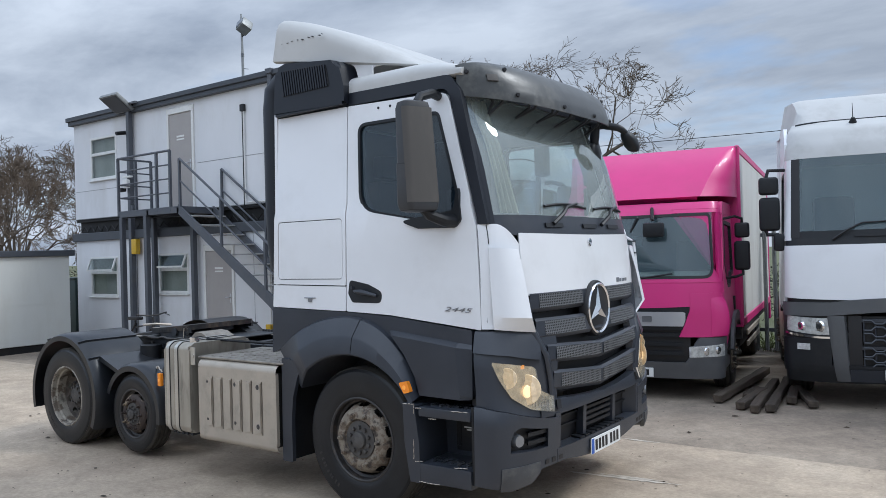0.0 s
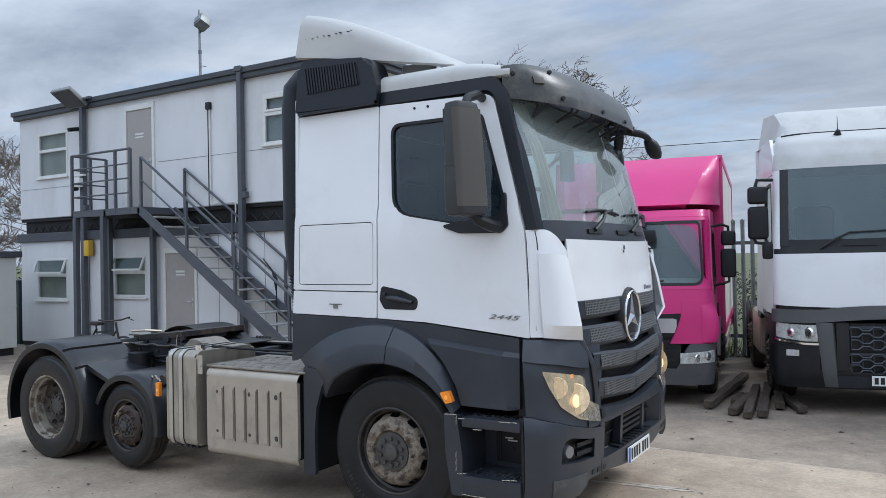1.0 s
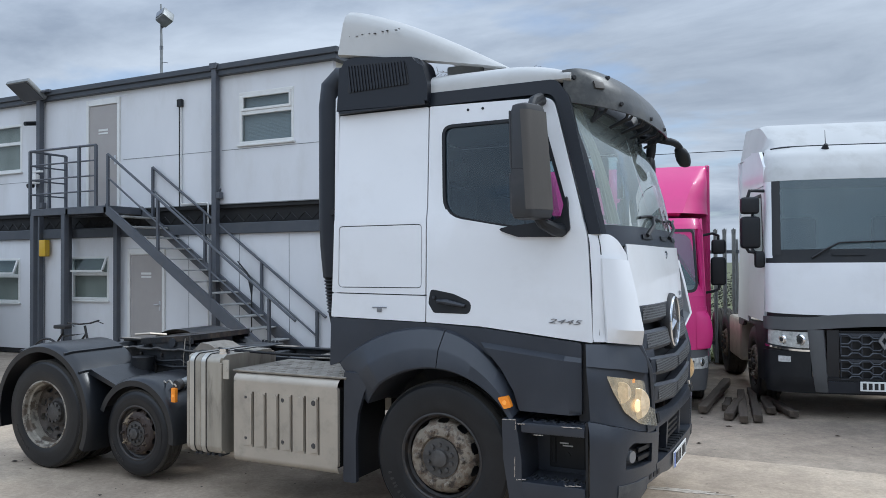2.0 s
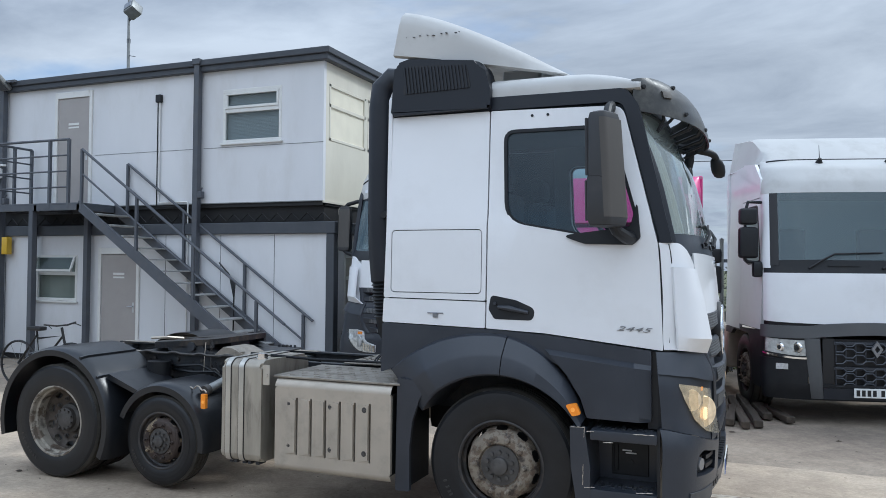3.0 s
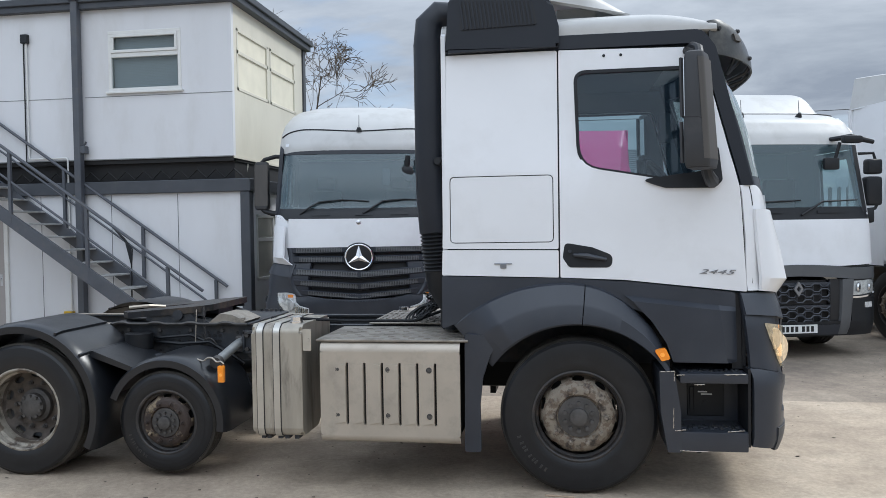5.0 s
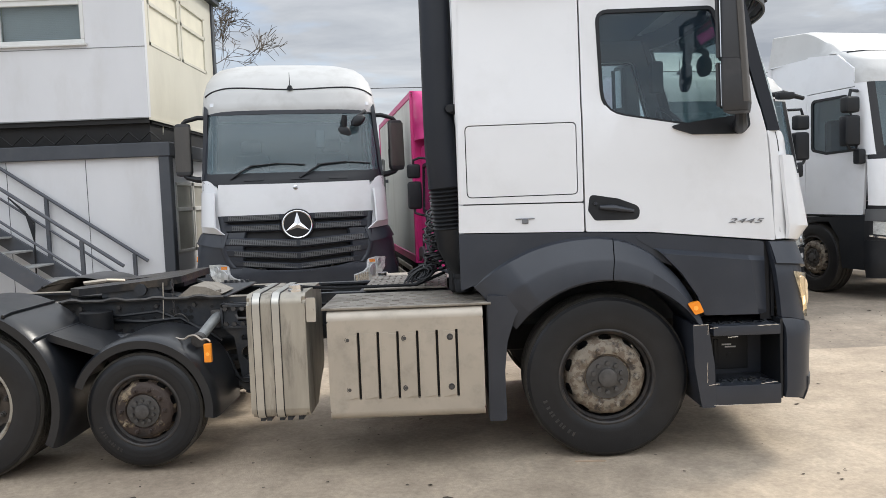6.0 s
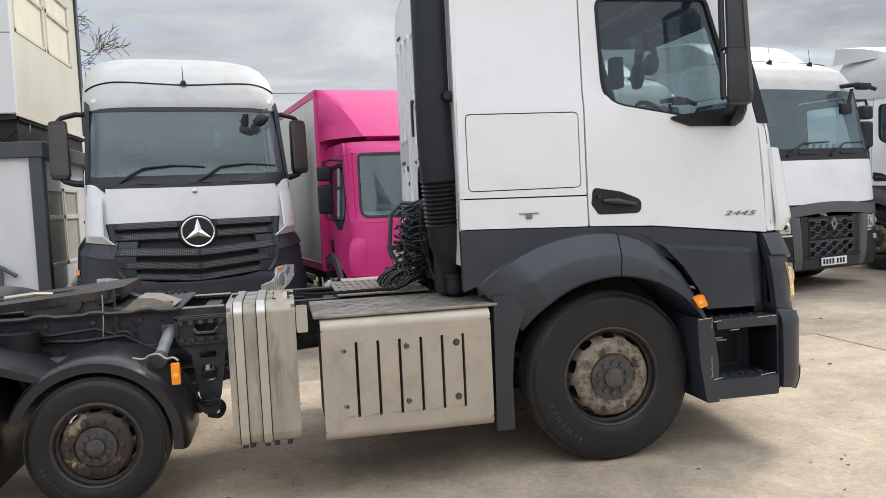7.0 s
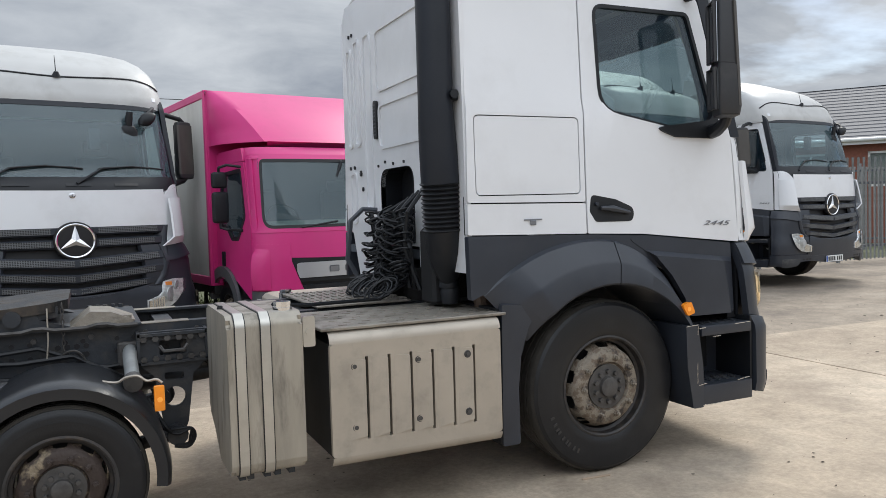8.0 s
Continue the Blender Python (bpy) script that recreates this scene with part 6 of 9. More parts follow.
    part("antenna", bb, BLACK, root)
    # far-side wind deflector seen past the bonnet edge and script badge
    bb = B()
    for k, w in enumerate((0.05, 0.03, 0.02, 0.03, 0.035, 0.03)):
        y = 0.44 + 0.042 * k
        p = front_at(u_of(y), 1.60, 0.009)
        box(bb, p.x, p.x + 0.004, y, y + w * 0.8, 1.588, 1.612 + (0.01 if k == 0 else 0))
    parts("script_bar", bb, BADGE, root)

    for k in range(6):
        bb = B(); box(bb, 1.12, 1.22, 1.13, 1.16, 1.40 + 0.10 * k, 1.412 + 0.10 * k)
        part("vane_rib", bb, BLACK, root)
    bb = B(); tube(bb, [(1.10, 1.14, 1.36), (1.21, 1.15, 1.38), (1.235, 1.16, 1.50), (1.20, 1.16, 1.90), (1.12, 1.14, 1.96)], 0.012, 6)
    part("vane_edge", bb, WHITE, root, "white edge of the far wind deflector")

    # rear mudguards
    rear_x = -4.70

    def guards(sg):
        def arc(cx, cz, r, a0, a1, y0, y1, flat=0.0):
            def f(s, t):
                a = radians(a0 + (a1 - a0) * s)
                pr = [(-0.055, y1), (-0.005, y1), (0.012, y1 - sg * 0.03), (0.022, y1 - sg * 0.10), (0.022, y0)][round(t * 4)]
                rr = r + pr[0]
                return (cx + rr * math.cos(a), pr[1], cz + min(rr * math.sin(a), rr - flat))
            return f
        part("rear_mudguard", grid(B(), arc(-4.05, 0.49, 0.625, 195, -26, sg * 0.52, sg * 1.215), 34, 4), BLACKG, root, "black rear wheel mudguard", sharp=40)
        part("tag_mudguard", grid(B(), arc(-2.95, 0.41, 0.455, 158, -8, sg * 0.55, sg * 1.13), 24, 4), BLACKG, root, "black small wheel mudguard", sharp=40)
        bb = B()
        for a in (118, 62, 40):
            a = radians(a)
            tube(bb, [(-4.05 + 0.652 * math.cos(a), sg * 0.54, 0.49 + 0.652 * math.sin(a)), (-4.05 + 0.652 * math.cos(a), sg * 1.12, 0.49 + 0.652 * math.sin(a)), (-4.05 + 0.640 * math.cos(a), sg * 1.20, 0.49 + 0.640 * math.sin(a))], 0.012, 5)
        parts("guard_rib", bb, BLACKG, root)
        bb = B()
        prism(bb, [(-3.52, 0.92), (-3.20, 0.80), (-3.20, 0.76), (-3.55, 0.88)], sg * 0.55, sg * 1.10)
        part("guard_bridge", bb, BLACKG, root)
        bb = B()
        tube(bb, [(-2.605, sg * 0.40, 0.905), (-2.618, sg * 0.52, 0.903), (-2.622, sg * 0.60, 0.888), (-2.626, sg * 0.92, 0.822)], [0.036, 0.036, 0.035, 0.035], 14)
        part("guard_bracket", bb, GALV, root, "dull steel tube carrying the mudguard")
        bb = B(); cyl(bb, (-2.625, sg * 0.905, 0.825), (-2.627, sg * 0.955, 0.815), 0.045, 14)
        part("bracket_collar", bb, HUB, root)
        bb = B(); tube(bb, smooth([(-2.76, sg * 0.97, 0.845), (-2.70, sg * 1.0, 0.838), (-2.66, sg * 1.02, 0.86), (-2.61, sg * 1.05, 0.868), (-2.57, sg * 1.06, 0.842), (-2.53, sg * 1.08, 0.848), (-2.505, sg * 1.085, 0.83)]), 0.0065, 5)
        part("marker_wire", bb, ALU, root)
        bb = B(); box(bb, -2.545, -2.497, sg * 1.075, sg * 1.11, 0.70, 0.82, 0.008, 2)
        sm = part("side_marker", bb, AMBER, root, "amber side marker lamp")
        bb = B(); cyl(bb, (-2.52, sg * 1.11, 0.755), (-2.52, sg * 1.113, 0.755), 0.012, 10)
        part("lit_bulb", bb, GLOW_AMBER, sm)
        bb = B()
        hole = [(-2.40 + 0.055 * math.cos(a), 0.640 + 0.055 * math.sin(a)) for a in [2 * math.pi * k / 16 for k in range(16)]]
        slot = rpoly([(-2.45, 0.735), (-2.35, 0.735), (-2.35, 0.775), (-2.45, 0.775)], 0.012, 2)
        win = rpoly([(-2.47, 0.87), (-2.33, 0.87), (-2.33, 0.95), (-2.47, 0.95)], 0.012, 2)
        plate_ = rpoly([(-2.58, 1.0), (-2.22, 1.0), (-2.22, 0.83), (-2.30, 0.76), (-2.335, 0.50), (-2.36, 0.43), (-2.44, 0.43), (-2.465, 0.50), (-2.50, 0.76), (-2.58, 0.83)], 0.02, 2)
        panel(bb, plate_, [hole, slot, win], lambda x, z, d: (x, sg * (0.52 - d), z), 0.03)
        hg = part("axle_hanger", bb, CHASSIS, root, "drilled black steel axle hanger")
        bb = B()
        for x in (-2.575, -2.225):
            box(bb, x - 0.008, x + 0.008, sg * 0.42, sg * 0.545, 0.83, 1.0)
        for z in (0.835, 0.985):
            box(bb, -2.58, -2.22, sg * 0.42, sg * 0.545, z - 0.008, z + 0.008)
        parts("hanger_flange", bb, CHASSIS, hg)
        bb = B()
        for q in range(12):
            xx, zz = -2.55 + 0.06 * (q % 6), (0.965, 0.855)[q // 6]
            cyl(bb, (xx, sg * 0.520, zz), (xx, sg * 0.545, zz), 0.018, 6)
        parts("hanger_bolt", bb, HUB, hg)
        bb = B(); tube(bb, [(-2.47, sg * 0.56, 0.925), (-2.45, sg * 0.58, 0.90), (-2.35, sg * 0.58, 0.90), (-2.33, sg * 0.56, 0.925)], 0.010, 6)
        part("hanger_handle", bb, HUB, hg)
        bb = B(); cyl(bb, (-2.40, sg * 0.44, 0.44), (-2.40, sg * 0.58, 0.44), 0.055, 14)
        tube(bb, [(-2.95, sg * 0.52, 0.40), (-2.65, sg * 0.52, 0.40), (-2.40, sg * 0.52, 0.44)], [0.045, 0.04, 0.035], 8)
        part("axle_linkage", bb, CHASSIS, root)
        for w in range(3):
            bb = B(); tube(bb, smooth([(-2.60 + 0.03 * w, sg * 0.57, 0.66), (-2.50 + 0.02 * w, sg * (0.59 + 0.01 * w), 0.52 - 0.01 * w), (-2.41, sg * 0.60, 0.455 + 0.012 * w), (-2.335, sg * 0.60, 0.475), (-2.315 - 0.012 * w, sg * 0.59, 0.425), (-2.35, sg * 0.585, 0.375 + 0.008 * w), (-2.42, sg * 0.58, 0.385)]), 0.009, 6)
            part("brake_hose", bb, BLACK, root)
        bb = B()
        for k in range(12):
            xx, zz = -2.96 + 0.045 * (k % 4), 0.855 + 0.045 * (k // 4)
            cyl(bb, (xx, sg * 0.411, zz), (xx, sg * 0.4165, zz), 0.015, 10)
        parts("rail_hole", bb, INK, root)
        bb = B(); tube(bb, smooth([(-2.95, sg * 0.44, 0.895), (-2.92, sg * 0.47, 0.925), (-2.875, sg * 0.48, 0.93), (-2.84, sg * 0.47, 0.895), (-2.832, sg * 0.45, 0.845)]), 0.006, 6)
        part("valve_loop", bb, HUB, root)
        bb = B(); box(bb, rear_x, -2.30, sg * 0.325, sg * 0.416, 1.034, 1.038)
        part("dusty_flange", bb, TREAD, root, "dust-covered top flange of the frame rail")
        bb = B(); box(bb, -4.78, -4.66, sg * 0.70, sg * 1.0, 0.52, 0.66, 0.01, 1)
        part("tail_lamp", bb, RED, root, "red tail lamp")
        bb = B(); cyl(bb, (-3.45, sg * 0.55, 0.60), (-3.45, sg * 0.55, 0.98), 0.11, 14); cyl(bb, (-4.6, sg * 0.55, 0.60), (-4.6, sg * 0.55, 0.98), 0.11, 14)
        parts("air_bag", bb, RUBBER, root)
    both(guards)

    rnd = random.Random(77)
    for k in range(9):
        x0, z0 = -3.55 + 0.16 * k, rnd.uniform(0.80, 0.98)
        bb = B(); tube(bb, [(x0, -0.43, z0), (x0 + 0.25, -0.45 - 0.03 * rnd.random(), z0 + rnd.uniform(-0.02, 0.02)), (x0 + 0.5, -0.46, z0 + rnd.uniform(-0.03, 0.02)), (x0 + 0.62, -0.45, z0 - rnd.uniform(0.03, 0.12))], 0.009 + 0.006 * rnd.random(), 6)
        part("air_hose", bb, BLACK, root)
    for x in (-2.30, -2.62, -3.45):
        bb = B(); box(bb, x - 0.055, x + 0.055, -0.47, -0.41, 0.82, 0.95, 0.01, 1); cyl(bb, (x, -0.47, 0.885), (x, -0.505, 0.885), 0.032, 12)
        part("air_valve", bb, HUB, root)
    bb = B(); cyl(bb, (-3.32, -0.62, 0.72), (-2.72, -0.62, 0.72), 0.11, 18)
    part("air_tank", bb, CHASSIS, root)
    for z in (0.93, 0.80):
        for k in range(6):
            bb = B(); cyl(bb, (-2.30 + 0.065 * k, -0.42, z), (-2.30 + 0.065 * k, -0.47, z), 0.02, 6)
            part("bracket_bolt", bb, HUB, root)

    # fifth wheel coupling
    tl = math.tan(radians(4.9))
    def tilt(bm):
        for v in bm.verts:
            v.co.z += (v.co.x + 3.15) * tl
    plate = [(-2.90, -0.36), (-2.90, 0.36), (-2.98, 0.45), (-3.25, 0.46), (-3.62, 0.42), (-3.78, 0.20), (-3.78, 0.12), (-3.30, 0.055), (-3.22, 0.0), (-3.30, -0.055), (-3.78, -0.12), (-3.78, -0.20), (-3.62, -0.42), (-3.25, -0.46), (-2.98, -0.45)]
    bb = B(); prism(bb, rpoly(plate, 0.03, 3), 1.122, 1.172, "z"); tilt(bb)
    fw = part("fifth_wheel", bb, GREASY, root, "greasy brown-black fifth wheel coupling plate")
    bb = B()
    box(bb, -3.45, -2.95, -0.43, -0.40, 1.09, 1.145); box(bb, -3.45, -2.95, 0.40, 0.43, 1.09, 1.145); box(bb, -3.3, -2.95, -0.15, 0.15, 1.08, 1.145); tilt(bb)
    parts("plate_rib", bb, CHASSIS, fw)
    bb = B()
    for sg in (-1, 1):
        prism(bb, [(-3.46, 1.05), (-2.88, 1.05), (-3.04, 1.10), (-3.06, 1.145), (-3.26, 1.145), (-3.28, 1.10)], sg * 0.30, sg * 0.44)
        cyl(bb, (-3.16, sg * 0.28, 1.115), (-3.16, sg * 0.47, 1.115), 0.042, 12)
    parts("coupling_pedestal", bb, CHASSIS, fw)
    bb = B(); box(bb, -3.75, -2.55, -0.47, 0.47, 1.036, 1.052, 0.004, 1)
    for sg in (-1, 1):
        for k in range(5):
            cyl(bb, (-2.62 - 0.045 * k, sg * 0.45, 1.05), (-2.62 - 0.045 * k, sg * 0.45, 1.075), 0.014, 6)
    part("mounting_plate", bb, CHASSIS, fw)
    bb = B()
    for sg in (-1, 1):
        pts = []
        for k in range(24):
            x = -3.72 + 0.05 * k
            pts.append((x, sg * 0.475, 1.045 + (0.012 if k % 6 in (1, 2) else 0.0)))
        tube(bb, pts, 0.012, 5)
    parts("plate_edge", bb, HUB, fw)
    bb = B(); tube(bb, [(-3.30, -0.40, 1.18), (-3.36, -0.55, 1.20), (-3.50, -0.60, 1.19)], 0.014, 6); tube(bb, [(-3.0, -0.46, 1.16), (-3.0, -0.48, 1.00), (-3.01, -0.47, 0.90)], 0.004, 5)
    parts("release_rod", bb, ALU, fw)

    bb = B(); prism(bb, [(-2.90, 1.052), (-2.60, 1.052), (-2.58, 1.068), (-2.70, 1.120), (-2.80, 1.128)], -0.47, -0.14); cyl(bb, (-2.62, -0.44, 1.06), (-2.62, -0.44, 1.095), 0.024, 8)
    part("guide_ramp", bb, TREAD, fw, "dusty tan steel guide ramp")
    bb = B()
    for k in range(9):
        z = 1.17 - 0.028 * k
        tube(bb, [(-2.93 + 0.007 * math.cos(a) * (1 if k % 2 else 0.3), -0.47 + 0.007 * math.cos(a) * (0.3 if k % 2 else 1), z + 0.016 * math.sin(a)) for a in [2 * math.pi * m / 8 for m in range(8)]], 0.0028, 4, True)
    parts("chain_link", bb, HUB, fw)

    # battery and air equipment cover, tank, catwalk
    g = rpoly([(-1.285, 0.375, 0.03), (-1.285, 0.945, 0.06), (-1.20, 0.985, 0.03), (-0.60, 0.985, 0.0), (-0.60, 0.36, 0.0), (-1.24, 0.36, 0.03)], 0.03, 4)
    slots = [rpoly([(-1.545 + 0.121 * k - 0.008, 0.46), (-1.545 + 0.121 * k + 0.008, 0.46), (-1.545 + 0.121 * k + 0.008, 0.880), (-1.545 + 0.121 * k - 0.008, 0.880)], 0.002, 2) for k in range(6)]
    face = rpoly([(-1.735, 0.385, 0.02), (-0.775, 0.385, 0.02), (-0.775, 0.955, 0.02), (-1.735, 0.955, 0.02)], 0.02, 3)
    cov = part("side_cover", panel(B(), face, slots, lambda x, z, d: (x, -1.262 + d - 0.0, z), 0.03), ALU, root, "dull aluminium side cover with slots")
    bb = B(); prism(bb, [(-1.232, 0.38), (-1.232, 0.95), (-0.55, 0.95), (-0.55, 0.38)], -1.725, -0.785, "x")
    part("cover_body", bb, UNDER, cov)
    def lip(s, t):
        x = -1.735 + 0.96 * s
        a = math.pi / 2 * t
        return (x, -1.262 + 0.06 * (1 - math.cos(a)), 0.955 + 0.06 * math.sin(a))
    part("cover_lip", grid(B(), lip, 4, 8), ALU, cov)
    def lip2(s, t):
        x = -1.735 + 0.96 * s
        a = math.pi / 2 * t
        return (x, -1.262 + 0.05 * (1 - math.cos(a)), 0.385 - 0.05 * math.sin(a))
    part("cover_bottom_lip", grid(B(), lip2, 4, 8), ALU, cov)
    bb = B(); box(bb, -1.77, -0.72, -1.235, -0.50, 1.018, 1.035, 0.004, 1)
    tp = part("cover_step", bb, TREAD, cov, "ribbed metal step plate")
    bb = B()
    for j in range(7):
        for k in range(9):
            x = -1.66 + 0.105 * k + (0.05 if j % 2 else 0)
            box(bb, x, x + 0.045, -1.18 + 0.09 * j, -1.170 + 0.09 * j, 1.035, 1.038)
    parts("step_stud", bb, TREAD, tp)
    for k in range(6):
        x1 = -1.545 + 0.121 * k - 0.010
        bb = B()
        lo_, hi_ = (0.48, 0.865)
        fl = [(x1 - 0.085, lo_ - 0.02), (x1, lo_), (x1, hi_), (x1 - 0.085, hi_ + 0.012)]
        vs = [bb.verts.new((p[0], -1.262 - (0.013 if i in (1, 2) else 0.0005), p[1])) for i, p in enumerate(fl)]
        vb = [bb.verts.new((p[0], -1.2615, p[1])) for p in fl]
        bb.faces.new(vs)
        for i in range(4):
            bb.faces.new((vs[i], vs[(i + 1) % 4], vb[(i + 1) % 4], vb[i]))
        part("louvre_tab", bb, ALU, cov, sharp=8)
    bb = B()
    for x in (-1.61, -1.26, -0.98):
        for z in (0.835, 0.525):
            lathe(bb, [(0.021, 0.0), (0.018, 0.004), (0.012, 0.001), (0.011, 0.007), (0.0, 0.007)], 12, (x, -1.262 if x < -1.1 else -1.271, z), -1)
    parts("cover_bolt", bb, HUB, cov)

    prof = rpoly([(-1.235, 0.365, 0.05), (-1.255, 0.42, 0.03), (-1.255, 1.10, 0.05), (-1.20, 1.135, 0.04), (-0.60, 1.135, 0.05), (-0.56, 1.08, 0.05), (-0.56, 0.56, 0.03), (-0.74, 0.48, 0.08), (-0.90, 0.365, 0.05)], 0.05, 4)
    bb = B(); prism(bb, prof, -2.225, -1.865, "x")
    es = [e for e in bb.edges if abs(e.verts[0].co.x - e.verts[1].co.x) < 1e-5]
    bmesh.ops.bevel(bb, geom=es, offset=0.02, segments=2, affect="EDGES")
    tk = part("fuel_tank", bb, TANK, root, "square dull aluminium tank with two bright straps")
    for x in (-2.165, -2.045):
        bb = B()
        prism(bb, grow(prof, 0.008), x - 0.022, x + 0.022, "x")
        part("tank_strap", bb, ALU_BRIGHT, tk)
        bb = B(); prism(bb, grow(prof, 0.005), x - 0.027, x + 0.027, "x")
        part("strap_rubber", bb, INK, tk)
    bb = B(); cyl(bb, (-1.935, -1.14, 1.125), (-1.935, -1.14, 1.15), 0.048, 20); cyl(bb, (-1.935, -1.14, 1.15), (-1.935, -1.14, 1.178), 0.043, 10)
    part("filler_cap", bb, CHROME, tk, "bright chrome filler cap")
    bb = B(); prism(bb, rpoly([(-1.86, 0.955), (-1.80, 0.955), (-1.80, 1.105), (-1.86, 1.105)], 0.01, 2), -1.245, -1.235); cyl(bb, (-1.83, -1.245, 1.03), (-1.83, -1.252, 1.03), 0.018, 10)
    part("tank_bracket", bb, ALU_BRIGHT, tk)
    bb = B()
    for x in (-2.17, -2.13, -2.05, -2.0, -1.93):
        box(bb, x - 0.015, x + 0.015, -1.20, -1.10, 0.335, 0.37)
    parts("tank_foot", bb, CHASSIS, tk)
    bb = B(); tube(bb, [(-1.95, -1.0, 1.15), (-1.7, -0.7, 1.10), (-1.2, -0.5, 1.08), (-1.0, -0.4, 1.15)], 0.012, 6); tube(bb, [(-2.2, -0.9, 1.14), (-2.1, -0.5, 1.08), (-1.8, -0.45, 1.06)], 0.016, 6)
    parts("pipe", bb, BLACK, root)
    for x0, x1, y0, y1 in ((-1.58, -0.98, -0.46, 0.46),):
        bb = B(); box(bb, x0, x1, y0, y1, 1.045, 1.06, 0.004, 1)
        for k in range(int((x1 - x0) / 0.05)):
            for j in range(5):
                yy = y0 + 0.06 + j * (y1 - y0 - 0.1) / 4.5
                box(bb, x0 + 0.03 + 0.05 * k, x0 + 0.045 + 0.05 * k, yy, yy + 0.09, 1.06, 1.066)
        part("catwalk_plate", bb, TREAD, root, "worn ribbed catwalk plate")
    bb = B(); box(bb, -1.60, -0.75, 0.50, 1.20, 0.45, 1.02, 0.08, 3)
    ft = part("far_side_tank", bb, ALU, root)
    bb = B(); cyl(bb, (-1.52, 0.63, 1.01), (-1.52, 0.63, 1.05), 0.05, 16); cyl(bb, (-1.52, 0.63, 1.05), (-1.52, 0.63, 1.075), 0.043, 10)
    part("filler_cap", bb, CHROME, ft, "chrome filler cap")
    bb = B()
    tube(bb, [(-0.70, -0.95, 0.95), (-0.72, -0.9, 1.15)], 0.05, 10)
    part("exhaust_pipe", bb, RIM_RUST, root)
    # coiled air lines
    rnd = random.Random(21)
    for c, (y0, r, ph) in enumerate(((-0.36, 0.085, 0.0), (-0.22, 0.075, 1.0), (-0.08, 0.085, 2.0), (-0.48, 0.06, 0.5), (0.06, 0.06, 1.5))):
        pts = []
        jx = [rnd.uniform(-0.075, 0.075) for _ in range(14)]
        for k in range(150):
            a = k * 0.55 + ph
            s = k / 149
            q = s * 12; i0 = int(q); w = q - i0
            jit = jx[i0] * (1 - w) + jx[i0 + 1] * w
            if s < 0.72:
                z = 1.60 - 0.42 * s / 0.72
                p = (-1.02 + jit * 0.6 + r * math.cos(a) - 0.05 * s, y0 + jit + r * 1.2 * math.sin(a), z + 0.03 * math.sin(a * 1.0 + c) + jit * 0.4)
            else:
                g = (s - 0.72) / 0.28
                p = (-1.12 - 0.10 * g + r * math.cos(a), y0 + jit + 0.22 * g * (1 if c % 2 else -0.6) + r * math.sin(a) * 0.5, 1.16 - 0.04 * g + r * 0.7 * math.sin(a + 0.8))
            pts.append((p[0], p[1], max(p[2], 1.075)))
        bb = B(); tube(bb, pts, 0.0070, 5)
        part("coiled_air_line", bb, RUBBER, root, "tangled black coiled air line")
    bb = B()
    for c in range(9):
        y = -0.55 + 0.09 * c
        tube(bb, [(-0.90, y, 1.75 - 0.02 * c), (-1.02, y + 0.05 * math.sin(c * 2), 1.60), (-0.98 - 0.04 * math.cos(c), y + 0.07 * math.cos(c * 3), 1.38), (-0.95, y, 1.12)], 0.014, 6)
    parts("hose", bb, BLACK, root)
    bb = B(); tube(bb, [(-0.92, 0.30, 1.62), (-1.02, 0.32, 1.63), (-1.10, 0.36, 1.55), (-1.12, 0.40, 1.28), (-1.02, 0.40, 1.10), (-0.96, 0.38, 1.08)], 0.018, 8)
    part("hose_rail", bb, STEEL, root)
    bb = B(); box(bb, -0.97, -0.80, -0.80, -0.60, 1.05, 1.50, 0.02, 1); box(bb, -0.95, -0.80, 0.0, 0.35, 1.05, 1.45, 0.02, 1)
    parts("cab_mount", bb, UNDER, root)
    return root


mat_visor = mat("smoked_visor", (0.045, 0.047, 0.047), 0.36, vary=0.3, scale=7, dirt=0.75, dirt_color=(0.135, 0.135, 0.125), dscale=6, bump=0.08, bscale=40)
main_tractor()


def parked_star_tractor(at, turn, label, deflector=False, wide=1.0, size=1.0):
    root = thing("tractor_unit", label, "truck", at, turn, "parked tractor units")
    root.scale = (size, size * wide, size)
    star_cab(root, "high", False)
    chassis(root)
    both(lambda sg: wheel(root, 0, sg * 1.015, 0.52, 0.52, 0.30, 0.30, sg, "front", n=40))
    both(lambda sg: wheel(root, -3.7, sg * 1.0, 0.50, 0.50, 0.30, 0.30, sg, "rear", n=40))
    bb = B(); box(bb, -2.2, -0.95, -1.2, -0.55, 0.42, 1.02, 0.06, 3); box(bb, -2.2, -0.95, 0.55, 1.2, 0.42, 1.02, 0.06, 3)
    parts("side_tank", bb, ALU, root)
    if deflector:
        def wing(s, t):
            k = t * 2 - 1
            return (-0.95 + 1.1 * s, (1.10 - 0.25 * s) * k, 3.66 + 0.30 * (1 - s ** 1.6) - 0.05 * abs(k) ** 3 if abs(k) < 0.95 else 3.62)
        part("roof_deflector", grid(B(), wing, 10, 30), WHITE_SHADED, root, "white roof air deflector", sharp=50)
    return root


parked_star_tractor((-3.19, 5.635, -0.016), -78.5, "white high-roof tractor unit parked beside the cabins", False, 1.072)
parked_star_tractor((9.95, 6.92, 0), -82.5, "white high-roof tractor unit with a roof deflector at the row's end", True, 1.0, 1.065)


